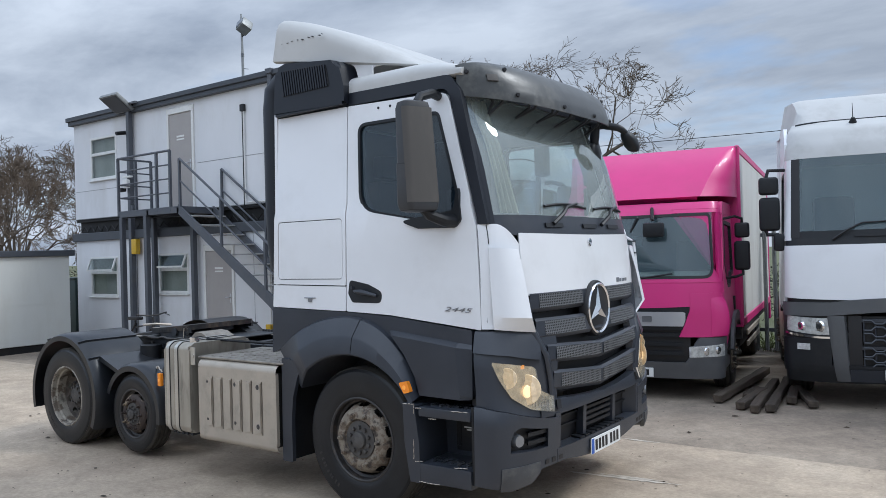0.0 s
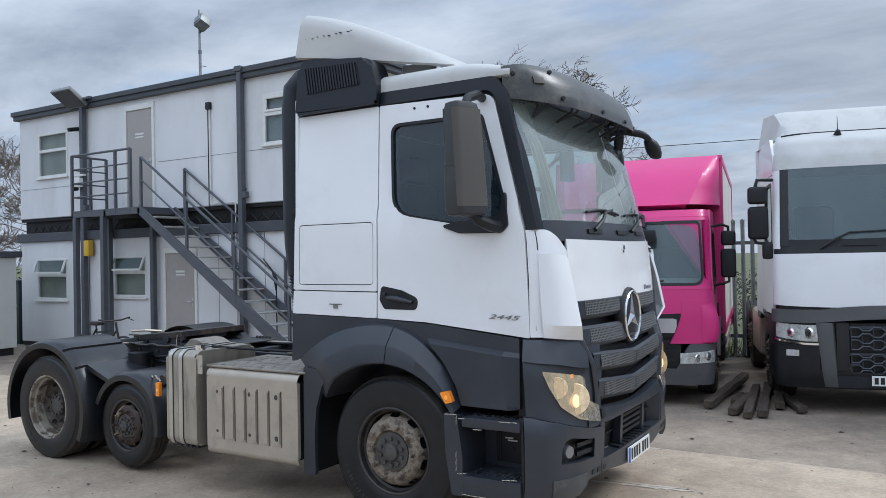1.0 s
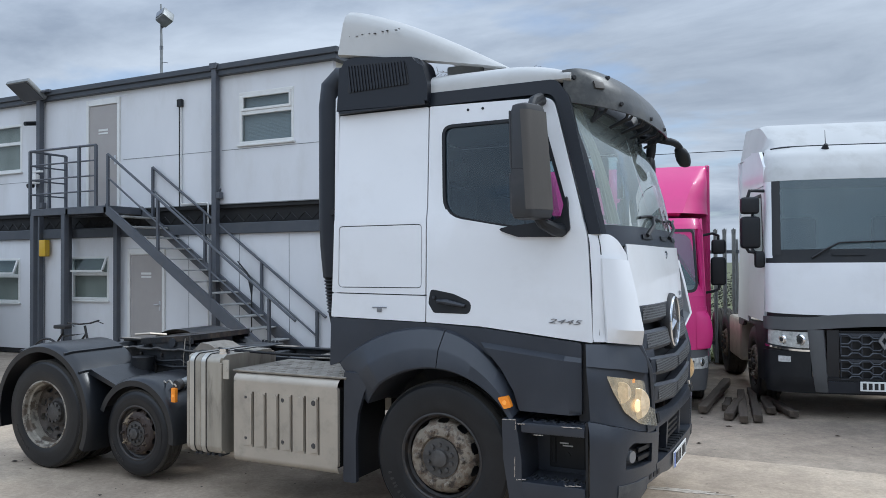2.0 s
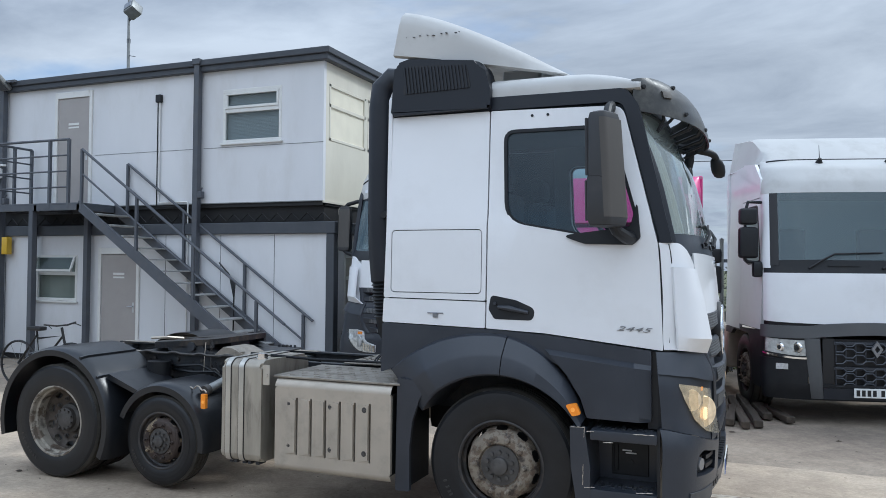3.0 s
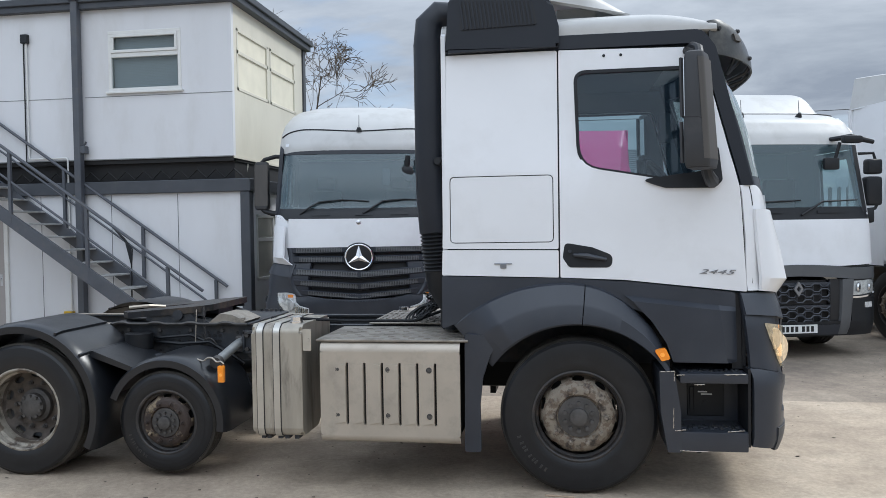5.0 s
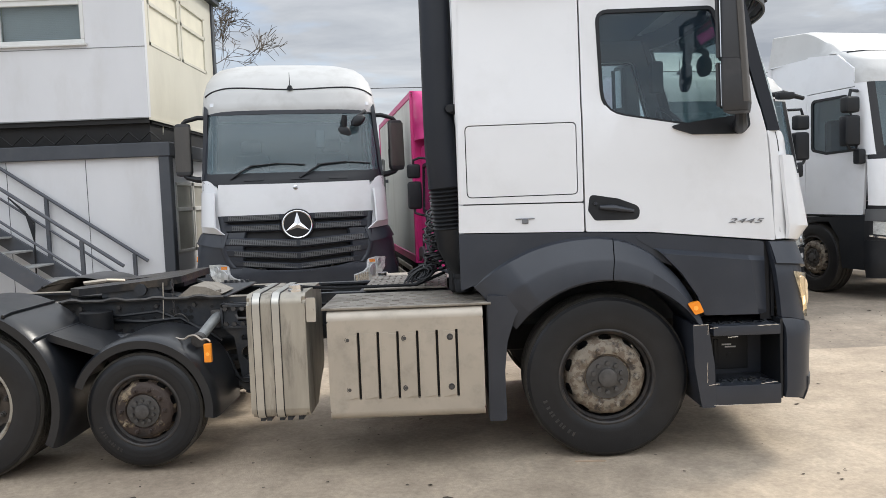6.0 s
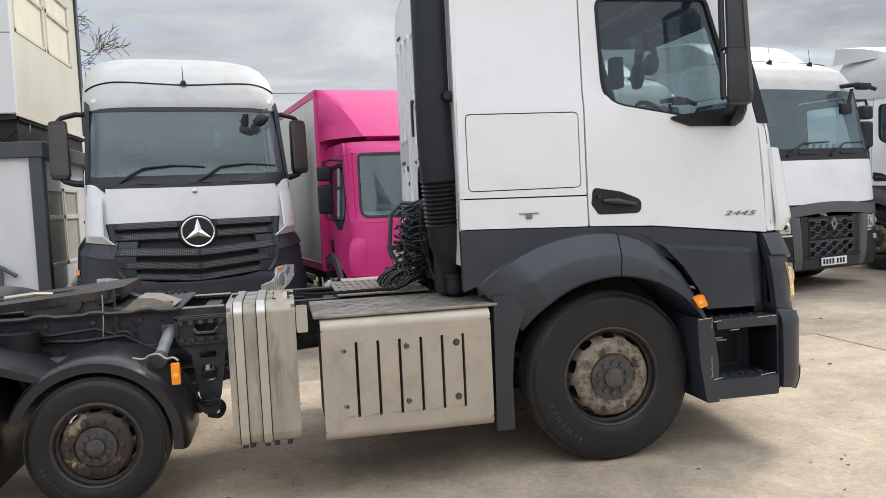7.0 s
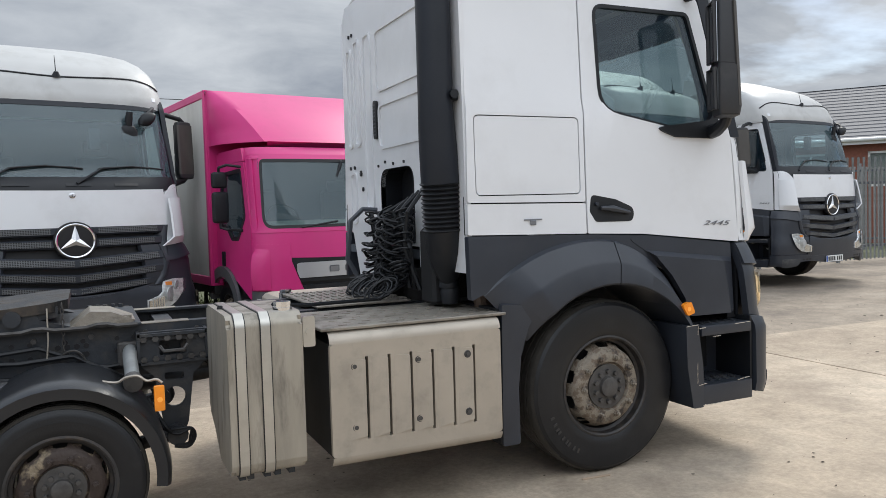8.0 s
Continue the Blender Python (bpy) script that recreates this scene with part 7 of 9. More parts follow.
# ---- stacked site cabins ----
def window_on(root, x0, x1, z0, z1, y, kind="tilt", inner=None, wallname="window"):
    """A plastic window in a wall that looks towards -y: frame, bar, panes, and what hangs behind."""
    inner = inner or BLIND
    bb = B()
    f = 0.055
    for a, b2, c, d in ((x0, x1, z0, z0 + f), (x0, x1, z1 - f, z1), (x0, x0 + f, z0 + f, z1 - f), (x1 - f, x1, z0 + f, z1 - f)):
        box(bb, a, b2, y - 0.03, y + 0.03, c, d, 0.006, 1)
    zm = z0 + (z1 - z0) * 0.60
    box(bb, x0 + f, x1 - f, y - 0.028, y + 0.028, zm - 0.035, zm + 0.035, 0.006, 1)
    w = part(wallname, bb, UPVC, root, "white plastic window")
    bb = B(); box(bb, x0 - 0.03, x1 + 0.03, y - 0.07, y - 0.02, z0 - 0.035, z0 + 0.0, 0.006, 1)
    part("window_sill", bb, UPVC, w)
    for a, b2 in ((z0 + f, zm - 0.035), (zm + 0.035, z1 - f)):
        bb = B(); grid(bb, lambda s, t, a=a, b2=b2: (x0 + f + (x1 - x0 - 2 * f) * s, y + 0.0, a + (b2 - a) * t), 1, 1)
        part("pane", bb, GLASS_WIN, w, shadow=False)
    if kind == "slats":
        bb = B(); e0 = zm + 0.035
        for a, b2, c, d in ((x0 + f, x1 - f, e0, e0 + 0.045), (x0 + f, x1 - f, z1 - f - 0.045, z1 - f), (x0 + f, x0 + f + 0.045, e0 + 0.045, z1 - f - 0.045), (x1 - f - 0.045, x1 - f, e0 + 0.045, z1 - f - 0.045)):
            box(bb, a, b2, y - 0.042, y - 0.004, c, d, 0.005, 1)
        part("sash", bb, UPVC, w)
        bb = B()
        n = 34
        for k in range(n):
            z = z0 + f + (z1 - z0 - 2 * f) * (k + 0.5) / n
            grid(bb, lambda s, t, z=z: (x0 + f + (x1 - x0 - 2 * f) * s, y + 0.05 + 0.0035 * t, z - 0.0105 + 0.021 * t), 1, 1)
        part("blind", bb, inner, w)
        bb = B(); box(bb, x0, x1, y + 0.09, y + 0.10, z0, z1)
        part("dark_room", bb, ROOM, w)
    else:
        bb = B(); box(bb, x0, x1, y + 0.06, y + 0.07, z0, z1)
        part("blind", bb, inner, w)
    if kind == "open":
        bb = B()
        for a, b2 in ((x0 + 0.03, x0 + 0.07), (x1 - 0.07, x1 - 0.03)):
            prism(bb, [(y - 0.03, z1 - 0.03), (y - 0.06, z1 - 0.03), (y - 0.16, zm + 0.06), (y - 0.13, zm + 0.05)], a, b2, "x")
        box(bb, x0 + 0.03, x1 - 0.03, y - 0.16, y - 0.12, zm + 0.04, zm + 0.08)
        part("open_vent", bb, UPVC, w)
        bb = B(); vs = [bb.verts.new(v) for v in ((x0 + 0.05, y - 0.045, z1 - 0.04), (x1 - 0.05, y - 0.045, z1 - 0.04), (x1 - 0.05, y - 0.14, zm + 0.06), (x0 + 0.05, y - 0.14, zm + 0.06))]
        bb.faces.new(vs)
        part("vent_pane", bb, GLASS_WIN, w, shadow=False)
    return w


def door_on(root, x0, x1, z0, z1, y):
    bb = B(); f = 0.07
    for a, b2, c, d in ((x0, x0 + f, z0, z1), (x1 - f, x1, z0, z1), (x0 + f, x1 - f, z1 - 0.12, z1)):
        box(bb, a, b2, y - 0.035, y + 0.05, c, d, 0.006, 1)
    fr = part("door_frame", bb, UPVC, root, "white door frame")
    bb = B(); box(bb, x0 + f + 0.004, x1 - f - 0.004, y - 0.012, y + 0.03, z0 + 0.01, z1 - 0.125, 0.005, 1)
    d = part("door_leaf", bb, DOORBEIGE, fr, "plain beige door")
    bb = B(); xm = (x0 + x1) / 2
    box(bb, xm - 0.13, xm + 0.13, y - 0.018, y - 0.012, z0 + 1.52, z0 + 1.56); box(bb, xm - 0.13, xm + 0.13, y - 0.018, y - 0.012, z0 + 1.46, z0 + 1.49)
    part("door_sign", bb, UPVC, fr)
    bb = B(); cyl(bb, (x1 - f - 0.07, y - 0.012, z0 + 0.95), (x1 - f - 0.07, y - 0.06, z0 + 0.95), 0.012, 8); tube(bb, [(x1 - f - 0.07, y - 0.055, z0 + 0.95), (x1 - f - 0.18, y - 0.055, z0 + 0.95)], 0.010, 6); box(bb, x1 - f - 0.09, x1 - f - 0.05, y - 0.018, y - 0.012, z0 + 0.84, z0 + 1.02)
    part("door_lever", bb, SILVER, fr)
    return fr


def wall_y(name, root, x0, x1, z0, z1, y, holes, material, thick=0.08):
    outer = [(x0, z0), (x1, z0), (x1, z1), (x0, z1)]
    hl = [[(a, c), (b2, c), (b2, d), (a, d)] for a, b2, c, d in holes]
    return part(name, panel(B(), outer, hl, lambda x, z, d: (x, y + d, z), thick), material, root)


def wall_x(name, root, y0, y1, z0, z1, x, holes, material, thick=0.08):
    outer = [(y0, z0), (y1, z0), (y1, z1), (y0, z1)]
    hl = [[(a, c), (b2, c), (b2, d), (a, d)] for a, b2, c, d in holes]
    return part(name, panel(B(), outer, hl, lambda yy, z, d: (x - d, yy, z), thick), material, root)


def end_windows(root, x, spans, z0, z1, inner):
    for y0, y1 in spans:
        bb = B(); f = 0.05
        zm = z0 + (z1 - z0) * 0.62
        for a, b2, c, d in ((y0, y1, z0, z0 + f), (y0, y1, z1 - f, z1), (y0, y0 + f, z0, z1), (y1 - f, y1, z0, z1), (y0, y1, zm - 0.03, zm + 0.03)):
            box(bb, x - 0.03, x + 0.03, a, b2, c, d, 0.005, 1)
        w = part("window", bb, CABIN_CREAM if inner is CURTAIN_CREAM else UPVC, root)
        if inner is not CURTAIN_CREAM:
            bb = B(); grid(bb, lambda s, t: (x, y0 + (y1 - y0) * s, z0 + (z1 - z0) * t), 1, 1)
            part("pane", bb, GLASS_WIN, w, shadow=False)
        bb = B(); box(bb, x - 0.02, x + 0.004, y0 + 0.03, y1 - 0.03, z0 + 0.03, z1 - 0.03)
        part("blind", bb, inner, w)


XL, XR, YF, YB = -14.78, -4.98, 4.82, 8.15


def site_cabins():
    lo = thing("site_cabin", "grey ground-floor site cabin with slate trim under an upper cabin", "cabin")
    up = thing("site_cabin", "grey upper site cabin with cream end wall, stacked on another", "cabin")
    # lower
    W0, W1, D0 = (-14.15, -12.98, 1.06, 2.0), (-11.36, -10.30, 1.15, 2.02), (-9.76, -8.78, 0.14, 2.16)
    wall_y("wall", lo, XL, -4.86, 0.10, 2.39, YF, [W0, W1, D0], CABIN)
    wall_x("end_wall", lo, YF + 0.08, YB, 0.10, 2.39, -4.86, [(5.35, 6.9, 1.0, 2.05)], CABIN)
    wall_y("back_wall", lo, XL, -4.86, 0.10, 2.39, YB, [], CABIN)
    wall_x("end_wall", lo, YF + 0.08, YB, 0.10, 2.39, XL + 0.08, [], CABIN)
    bb = B(); box(bb, XL - 0.06, -4.70, YF - 0.07, YB + 0.05, 2.39, 2.585, 0.01, 1)
    part("fascia", bb, FASCIA, lo, "slate grey roof trim")
    bb = B(); box(bb, -4.87, -4.72, YF - 0.06, YF + 0.09, 0.0, 2.39, 0.008, 1)
    part("corner_post", bb, FASCIA, lo)
    bb = B(); box(bb, XL, -4.86, YF + 0.02, YB - 0.02, 0.0, 0.10)
    part("base_frame", bb, UNDER, lo)
    window_on(lo, *W0, YF + 0.02, "open", ROOM); window_on(lo, *W1, YF + 0.02, "open", ROOM)
    door_on(lo, *D0[:2], D0[2], D0[3], YF)
    end_windows(lo, -4.88, [(5.35, 6.1), (6.14, 6.9)], 1.0, 2.05, ROOM)
    bb = B()
    for x in (-12.2, -8.2, -7.0, -5.9):
        box(bb, x - 0.004, x + 0.004, YF - 0.003, YF + 0.01, 0.12, 2.38)
    parts("panel_joint", bb, FASCIA, lo)
    # upper
    U0, U1, UD = (-14.05, -12.93, 3.84, 4.86), (-6.99, -5.79, 3.97, 4.90), (-10.92, -9.98, 2.98, 5.14)
    wall_y("wall", up, XL, XR, 2.93, 5.24, YF, [U0, U1, UD], CABIN)
    ew = [(5.0, 6.28, 3.95, 4.90), (6.38, 7.62, 3.95, 4.90)]
    wall_x("end_wall", up, YF + 0.08, YB, 2.93, 5.24, XR, ew, CABIN_CREAM)
    wall_y("back_wall", up, XL, XR, 2.93, 5.24, YB, [], CABIN)
    wall_x("end_wall", up, YF + 0.08, YB, 2.93, 5.24, XL + 0.08, [], CABIN)
    bb = B(); box(bb, XL - 0.10, XR + 0.12, YF - 0.10, YB + 0.10, 5.24, 5.34, 0.008, 1); 
    part("soffit", bb, FASCIA, up)
    bb = B(); box(bb, XL - 0.14, XR + 0.16, YF - 0.14, YB + 0.14, 5.335, 5.44, 0.01, 1)
    part("roof_edge", bb, FASCIA, up, "slate grey roof edge")
    bb = B(); box(bb, XL + 0.05, XR - 0.03, YF + 0.10, YB - 0.05, 2.60, 2.93)
    part("underframe", bb, UNDER, up)
    bb = B()
    for k in range(33):
        x = XL + 0.2 + k * 0.295
        tube(bb, [(x, YF + 0.03, 2.61), (x + 0.147, YF + 0.03, 2.74), (x + 0.295, YF + 0.03, 2.61)], 0.012, 4)
    box(bb, XL, XR, YF + 0.02, YF + 0.09, 2.86, 2.935); box(bb, XR - 0.06, XR, YF, YB, 2.86, 2.935)
    part("floor_truss", bb, UNDER, up)
    bb = B(); tube(bb, [(XR - 0.02, YF + 0.6, 2.90), (XR - 0.06, YF + 0.58, 2.62)], 0.015, 5); box(bb, XR - 0.01, XR + 0.02, YF, YB, 2.90, 2.935)
    part("end_flashing", bb, CABIN_CREAM, up)
    window_on(up, *U0, YF + 0.02, "tilt", ROOM); window_on(up, *U1, YF + 0.02, "slats", BLIND)
    door_on(up, UD[0], UD[1], UD[2], UD[3], YF)
    end_windows(up, XR - 0.02, [e[:2] for e in ew], 3.95, 4.90, CURTAIN_CREAM)
    bb = B()
    box(bb, -9.9, -7.52, YF - 0.004, YF + 0.01, 3.895, 3.905); box(bb, -7.40, XR, YF - 0.004, YF + 0.01, 3.895, 3.905); box(bb, XL, -12.2, YF - 0.004, YF + 0.01, 3.60, 3.61)
    box(bb, XL, XR, YF - 0.006, YF + 0.01, 2.925, 2.94)
    parts("panel_joint", bb, GALV, up)
    bb = B(); box(bb, XR - 0.01, XR + 0.03, YB - 0.10, YB + 0.03, 2.95, 5.3)
    part("end_post", bb, FASCIA, up)
    return lo, up


site_cabins()


def downpipe():
    t = thing("steel_column", "slate grey steel column from ground to roof edge", "column", (-7.46, YF - 0.10, 0))
    bb = B(); box(bb, -0.055, 0.055, -0.055, 0.055, 0, 5.38, 0.008, 1)
    part("shaft", bb, STEEL, t)
    bb = B(); box(bb, -0.08, 0.08, -0.08, 0.08, 5.36, 5.46, 0.006, 1); box(bb, -0.10, 0.10, -0.10, 0.10, 0, 0.02)
    part("cap_plate", bb, STEEL, t)
    bb = B(); box(bb, 0.05, 0.13, -0.05, 0.06, 3.02, 3.14, 0.01, 1); tube(bb, [(0.06, 0, 3.1), (0.14, -0.02, 3.2)], 0.015, 5)
    part("bracket", bb, STEEL, t)
    c = copy_thing(t, pose(-12.22, YF - 0.10, 0))
    tagged(c, "slate grey steel column carrying a floodlight")


downpipe()


def floodlight():
    t = thing("floodlight", "grey floodlight tilted down on the cabin roof edge", "lamp", (-12.25, YF - 0.25, 5.38))
    bb = B()
    box(bb, -0.42, 0.26, -0.36, 0.16, -0.04, 0.05, 0.02, 2)
    bmesh.ops.rotate(bb, verts=bb.verts[:], cent=(0, 0, 0), matrix=Matrix.Rotation(radians(-36), 3, "X"))
    part("housing", bb, GALV, t)
    bb = B(); box(bb, -0.38, 0.22, -0.33, 0.13, -0.05, -0.04); bmesh.ops.rotate(bb, verts=bb.verts[:], cent=(0, 0, 0), matrix=Matrix.Rotation(radians(-36), 3, "X"))
    part("lamp_face", bb, FASCIA, t, "dark glass face of the floodlight")
    bb = B(); tube(bb, [(0.28, 0.0, 0.02), (0.34, 0.12, 0.04), (0.30, 0.2, -0.02)], 0.025, 6); box(bb, 0.05, 0.42, 0.06, 0.12, 0.02, 0.07)
    part("yoke", bb, STEEL, t)
    c = thing("security_camera", "small dark bullet camera on the cabin wall", "camera", (-12.42, YF - 0.02, 4.80))
    bb = B(); cyl(bb, (0, -0.28, -0.03), (0, -0.02, 0.02), 0.045, 12)
    part("body", bb, BLACK, c)
    bb = B(); tube(bb, [(0, -0.06, 0.0), (0.02, 0.0, 0.05), (0.02, 0.03, 0.05)], 0.02, 6)
    part("bracket", bb, SILVER, c)
    c2 = thing("security_camera", "white twin-lens yard camera on the steel column", "camera", (-12.22, YF - 0.16, 3.62))
    bb = B(); box(bb, -0.09, 0.09, -0.10, 0.0, -0.10, 0.10, 0.03, 2)
    part("body", bb, UPVC, c2)
    bb = B(); cyl(bb, (-0.10, -0.14, -0.14), (-0.10, -0.02, -0.12), 0.05, 14)
    part("lens", bb, INK, c2)
    bb = B(); box(bb, -0.16, 0.16, -0.05, 0.02, 0.14, 0.18, 0.006, 1)
    part("arm", bb, UPVC, c2)
    m = thing("lamp_mast", "thin steel mast with a yard floodlight behind the cabin roof", "lamp", (-12.45, 8.2, 0))
    bb = B(); tube(bb, [(0, 0, 0), (0, 0, 7.2), (-0.02, 0, 8.35)], [0.04, 0.035, 0.02], 8)
    part("pole", bb, GALV, m)
    bb = B(); box(bb, 0.02, 0.34, -0.22, 0.10, 7.82, 8.12, 0.05, 2)
    bmesh.ops.rotate(bb, verts=bb.verts[:], cent=(0.18, -0.06, 7.97), matrix=Matrix.Rotation(radians(-24), 3, "Y") @ Matrix.Rotation(radians(-30), 3, "X"))
    lh = part("lamp_head", bb, GALV, m)
    bb = B(); box(bb, 0.06, 0.30, -0.235, -0.215, 7.86, 8.08, 0.01, 1)
    bmesh.ops.rotate(bb, verts=bb.verts[:], cent=(0.18, -0.06, 7.97), matrix=Matrix.Rotation(radians(-24), 3, "Y") @ Matrix.Rotation(radians(-30), 3, "X"))
    part("lamp_glass", bb, BADGE, lh)
    bb = B(); tube(bb, [(0, 0, 7.75), (0.1, 0, 7.80), (0.18, -0.05, 7.9)], 0.025, 6); box(bb, -0.03, 0.03, -0.03, 0.03, 7.2, 7.3); tube(bb, [(0, 0, 6.9), (0.22, 0, 6.85)], 0.008, 4)
    part("lamp_bracket", bb, STEEL, m)


floodlight()


def staircase():
    t = thing("steel_staircase", "grey painted steel staircase with landing outside the upper cabin", "staircase")
    y0, y1 = 3.92, 4.74
    X0, X1, ZP = -9.32, -5.12, 2.93
    xa = -11.45
    bb = B(); box(bb, xa, X0, y0, YF - 0.03, ZP - 0.03, ZP, 0.004, 1)
    part("landing", bb, STEEL, t, "steel plate landing")
    bb = B()
    for yy in (y0, YF - 0.10):
        box(bb, xa, X0, yy, yy + 0.06, ZP - 0.13, ZP - 0.03)
    for x in (xa, -10.4, X0 - 0.06):
        box(bb, x, x + 0.06, y0, YF - 0.03, ZP - 0.13, ZP - 0.03)
    part("landing_frame", bb, STEEL, t)
    for x, y in ((-11.36, y0 + 0.05), (-10.48, y0 + 0.05), (-9.94, YF - 0.12), (-11.30, YF - 0.14)):
        bb = B(); box(bb, x - 0.05, x + 0.05, y - 0.05, y + 0.05, -0.016, ZP - 0.13, 0.006, 1); box(bb, x - 0.11, x + 0.11, y - 0.11, y + 0.11, -0.016, 0.0)
        part("post", bb, STEEL, t)
    for yy in (y0, y1):
        bb = B(); prism(bb, [(X0 - 0.02, ZP - 0.15), (X0 - 0.02, ZP + 0.03), (X1 + 0.10, 0.09), (X1 + 0.12, -0.016), (X1 - 0.16, -0.016)], yy, yy + 0.045)
        part("stringer", bb, STEEL, t)
    n = 14
    for k in range(n):
        z = ZP - (k + 1) * ZP / (n + 1)
        x = X0 + (k + 1) * (X1 - X0) / (n + 1)
        bb = B(); box(bb, x - 0.14, x + 0.13, y0 + 0.045, y1, z - 0.025, z, 0.004, 1)
        part("tread", bb, GRATE, t)
    def on(x):
        return ZP - (x - X0) * ZP / (X1 - X0)
    H = 0.95
    for yy in (y0 + 0.02, y1 + 0.02):
        xs = [X0 + 0.03, -8.05, -6.85, -5.62] if yy < 4.2 else [-9.05, -7.75, -6.45, -5.28]
        xend = -5.10
        bb = B()
        tube(bb, [(xs[0], yy, on(xs[0]) + H), (xend, yy, on(xend) + H + 0.02)], 0.024, 8)
        part("handrail", bb, STEEL, t)
        bb = B(); tube(bb, [(xs[0], yy, on(xs[0]) + H * 0.55), (xs[-1], yy, on(xs[-1]) + H * 0.55)], 0.017, 6)
        part("mid_rail", bb, STEEL, t)
        for x in xs:
            bb = B(); box(bb, x - 0.022, x + 0.022, yy - 0.022, yy + 0.022, on(x) - 0.10, on(x) + H)
            part("baluster", bb, STEEL, t)
    # landing guard
    for zz in (1.12, 0.84, 0.56, 0.28):
        bb = B(); r = 0.024 if zz > 1 else 0.016
        tube(bb, [(xa + 0.02, YF - 0.10, ZP + zz), (xa + 0.02, y0 + 0.02, ZP + zz), (X0 - 0.28, y0 + 0.02, ZP + zz)], r, 6)
        part("guard_rail", bb, STEEL, t)
    for x, y in ((xa + 0.02, y0 + 0.02), (-10.05, y0 + 0.02), (X0 - 0.28, y0 + 0.02), (xa + 0.02, YF - 0.10), (xa + 0.02, 4.35)):
        bb = B(); box(bb, x - 0.024, x + 0.024, y - 0.024, y + 0.024, ZP - 0.1, ZP + 1.12)
        part("guard_post", bb, STEEL, t)
    c = thing("cable_conduit", "white and black cable conduits clipped to the cabin wall", "conduit", (0, 0, 0))
    bb = B(); tube(bb, [(-8.36, YF - 0.03, 4.80), (-8.36, YF - 0.03, 3.0), (-8.34, YF - 0.03, 2.97), (-7.72, YF - 0.03, 2.97), (-7.70, YF - 0.03, 2.94), (-7.70, YF - 0.03, 0.4)], 0.014, 6)
    part("white_pipe", bb, UPVC, c)
    bb = B(); tube(bb, [(-8.41, YF - 0.025, 4.85), (-8.41, YF - 0.025, 2.9), (-7.80, YF - 0.025, 2.88)], 0.010, 6); box(bb, -8.44, -8.32, YF - 0.07, YF, 4.78, 4.92, 0.01, 1)
    part("black_cable", bb, BLACK, c)
    bb = B()
    for k in range(5):
        tube(bb, [(-6.95 + 0.03 * k, y1 - 0.02, 1.9 - 0.03 * k), (-6.72 + 0.03 * k, y1 - 0.04, 1.70 - 0.04 * k), (-6.62, y1 - 0.04, 1.3), (-6.66, y1, 0.3)], 0.012, 5)
    parts("tied_cable", bb, BLACK, c)
    bb = B(); box(bb, -7.80, -7.66, YF - 0.10, YF, 0.42, 0.58, 0.01, 1)
    part("junction_box", bb, YELLOW, c)
    y = thing("yellow_box", "small yellow box fixed to a steel post", "box", (-12.05, YF - 0.12, 2.05))
    bb = B(); box(bb, -0.09, 0.09, -0.06, 0.06, -0.02, 0.32, 0.02, 2)
    part("case", bb, YELLOW, y)


staircase()


def low_cabin():
    t = thing("storage_cabin", "pale green-white steel storage cabin with black roof trim", "cabin", (-13.05, 3.70, 0), 0)
    bb = B(); box(bb, -2.4, 0, -9.0, 0, 0.14, 2.03, 0.01, 1)
    part("body", bb, CONTAINER, t)
    bb = B(); box(bb, -2.5, 0.07, -9.1, 0.10, 2.03, 2.16, 0.01, 1)
    part("roof_trim", bb, FASCIA, t)
    bb = B(); box(bb, -0.01, 0.006, -9.0, 0, 1.00, 1.02)
    for k in range(6):
        box(bb, -0.01, 0.005, -1.5 * k - 1.5, -1.5 * k - 1.492, 0.14, 2.03)
    part("panel_ribs", bb, CONTAINER, t)
    bb = B(); box(bb, -2.3, -0.05, -8.9, -0.05, -0.016, 0.14)
    part("base", bb, UNDER, t)
    g = thing("green_bin", "tall dark green steel bin beside the stacked cabins", "bin", (-15.55, 5.1, 0))
    bb = B(); box(bb, -0.5, 0.5, -0.2, 0.35, -0.016, 1.46, 0.03, 2)
    part("body", bb, GREEN, g)
    bb = B(); box(bb, -0.53, 0.53, -0.23, 0.38, 1.46, 1.51, 0.02, 2)
    part("lid", bb, GREEN, g)


low_cabin()


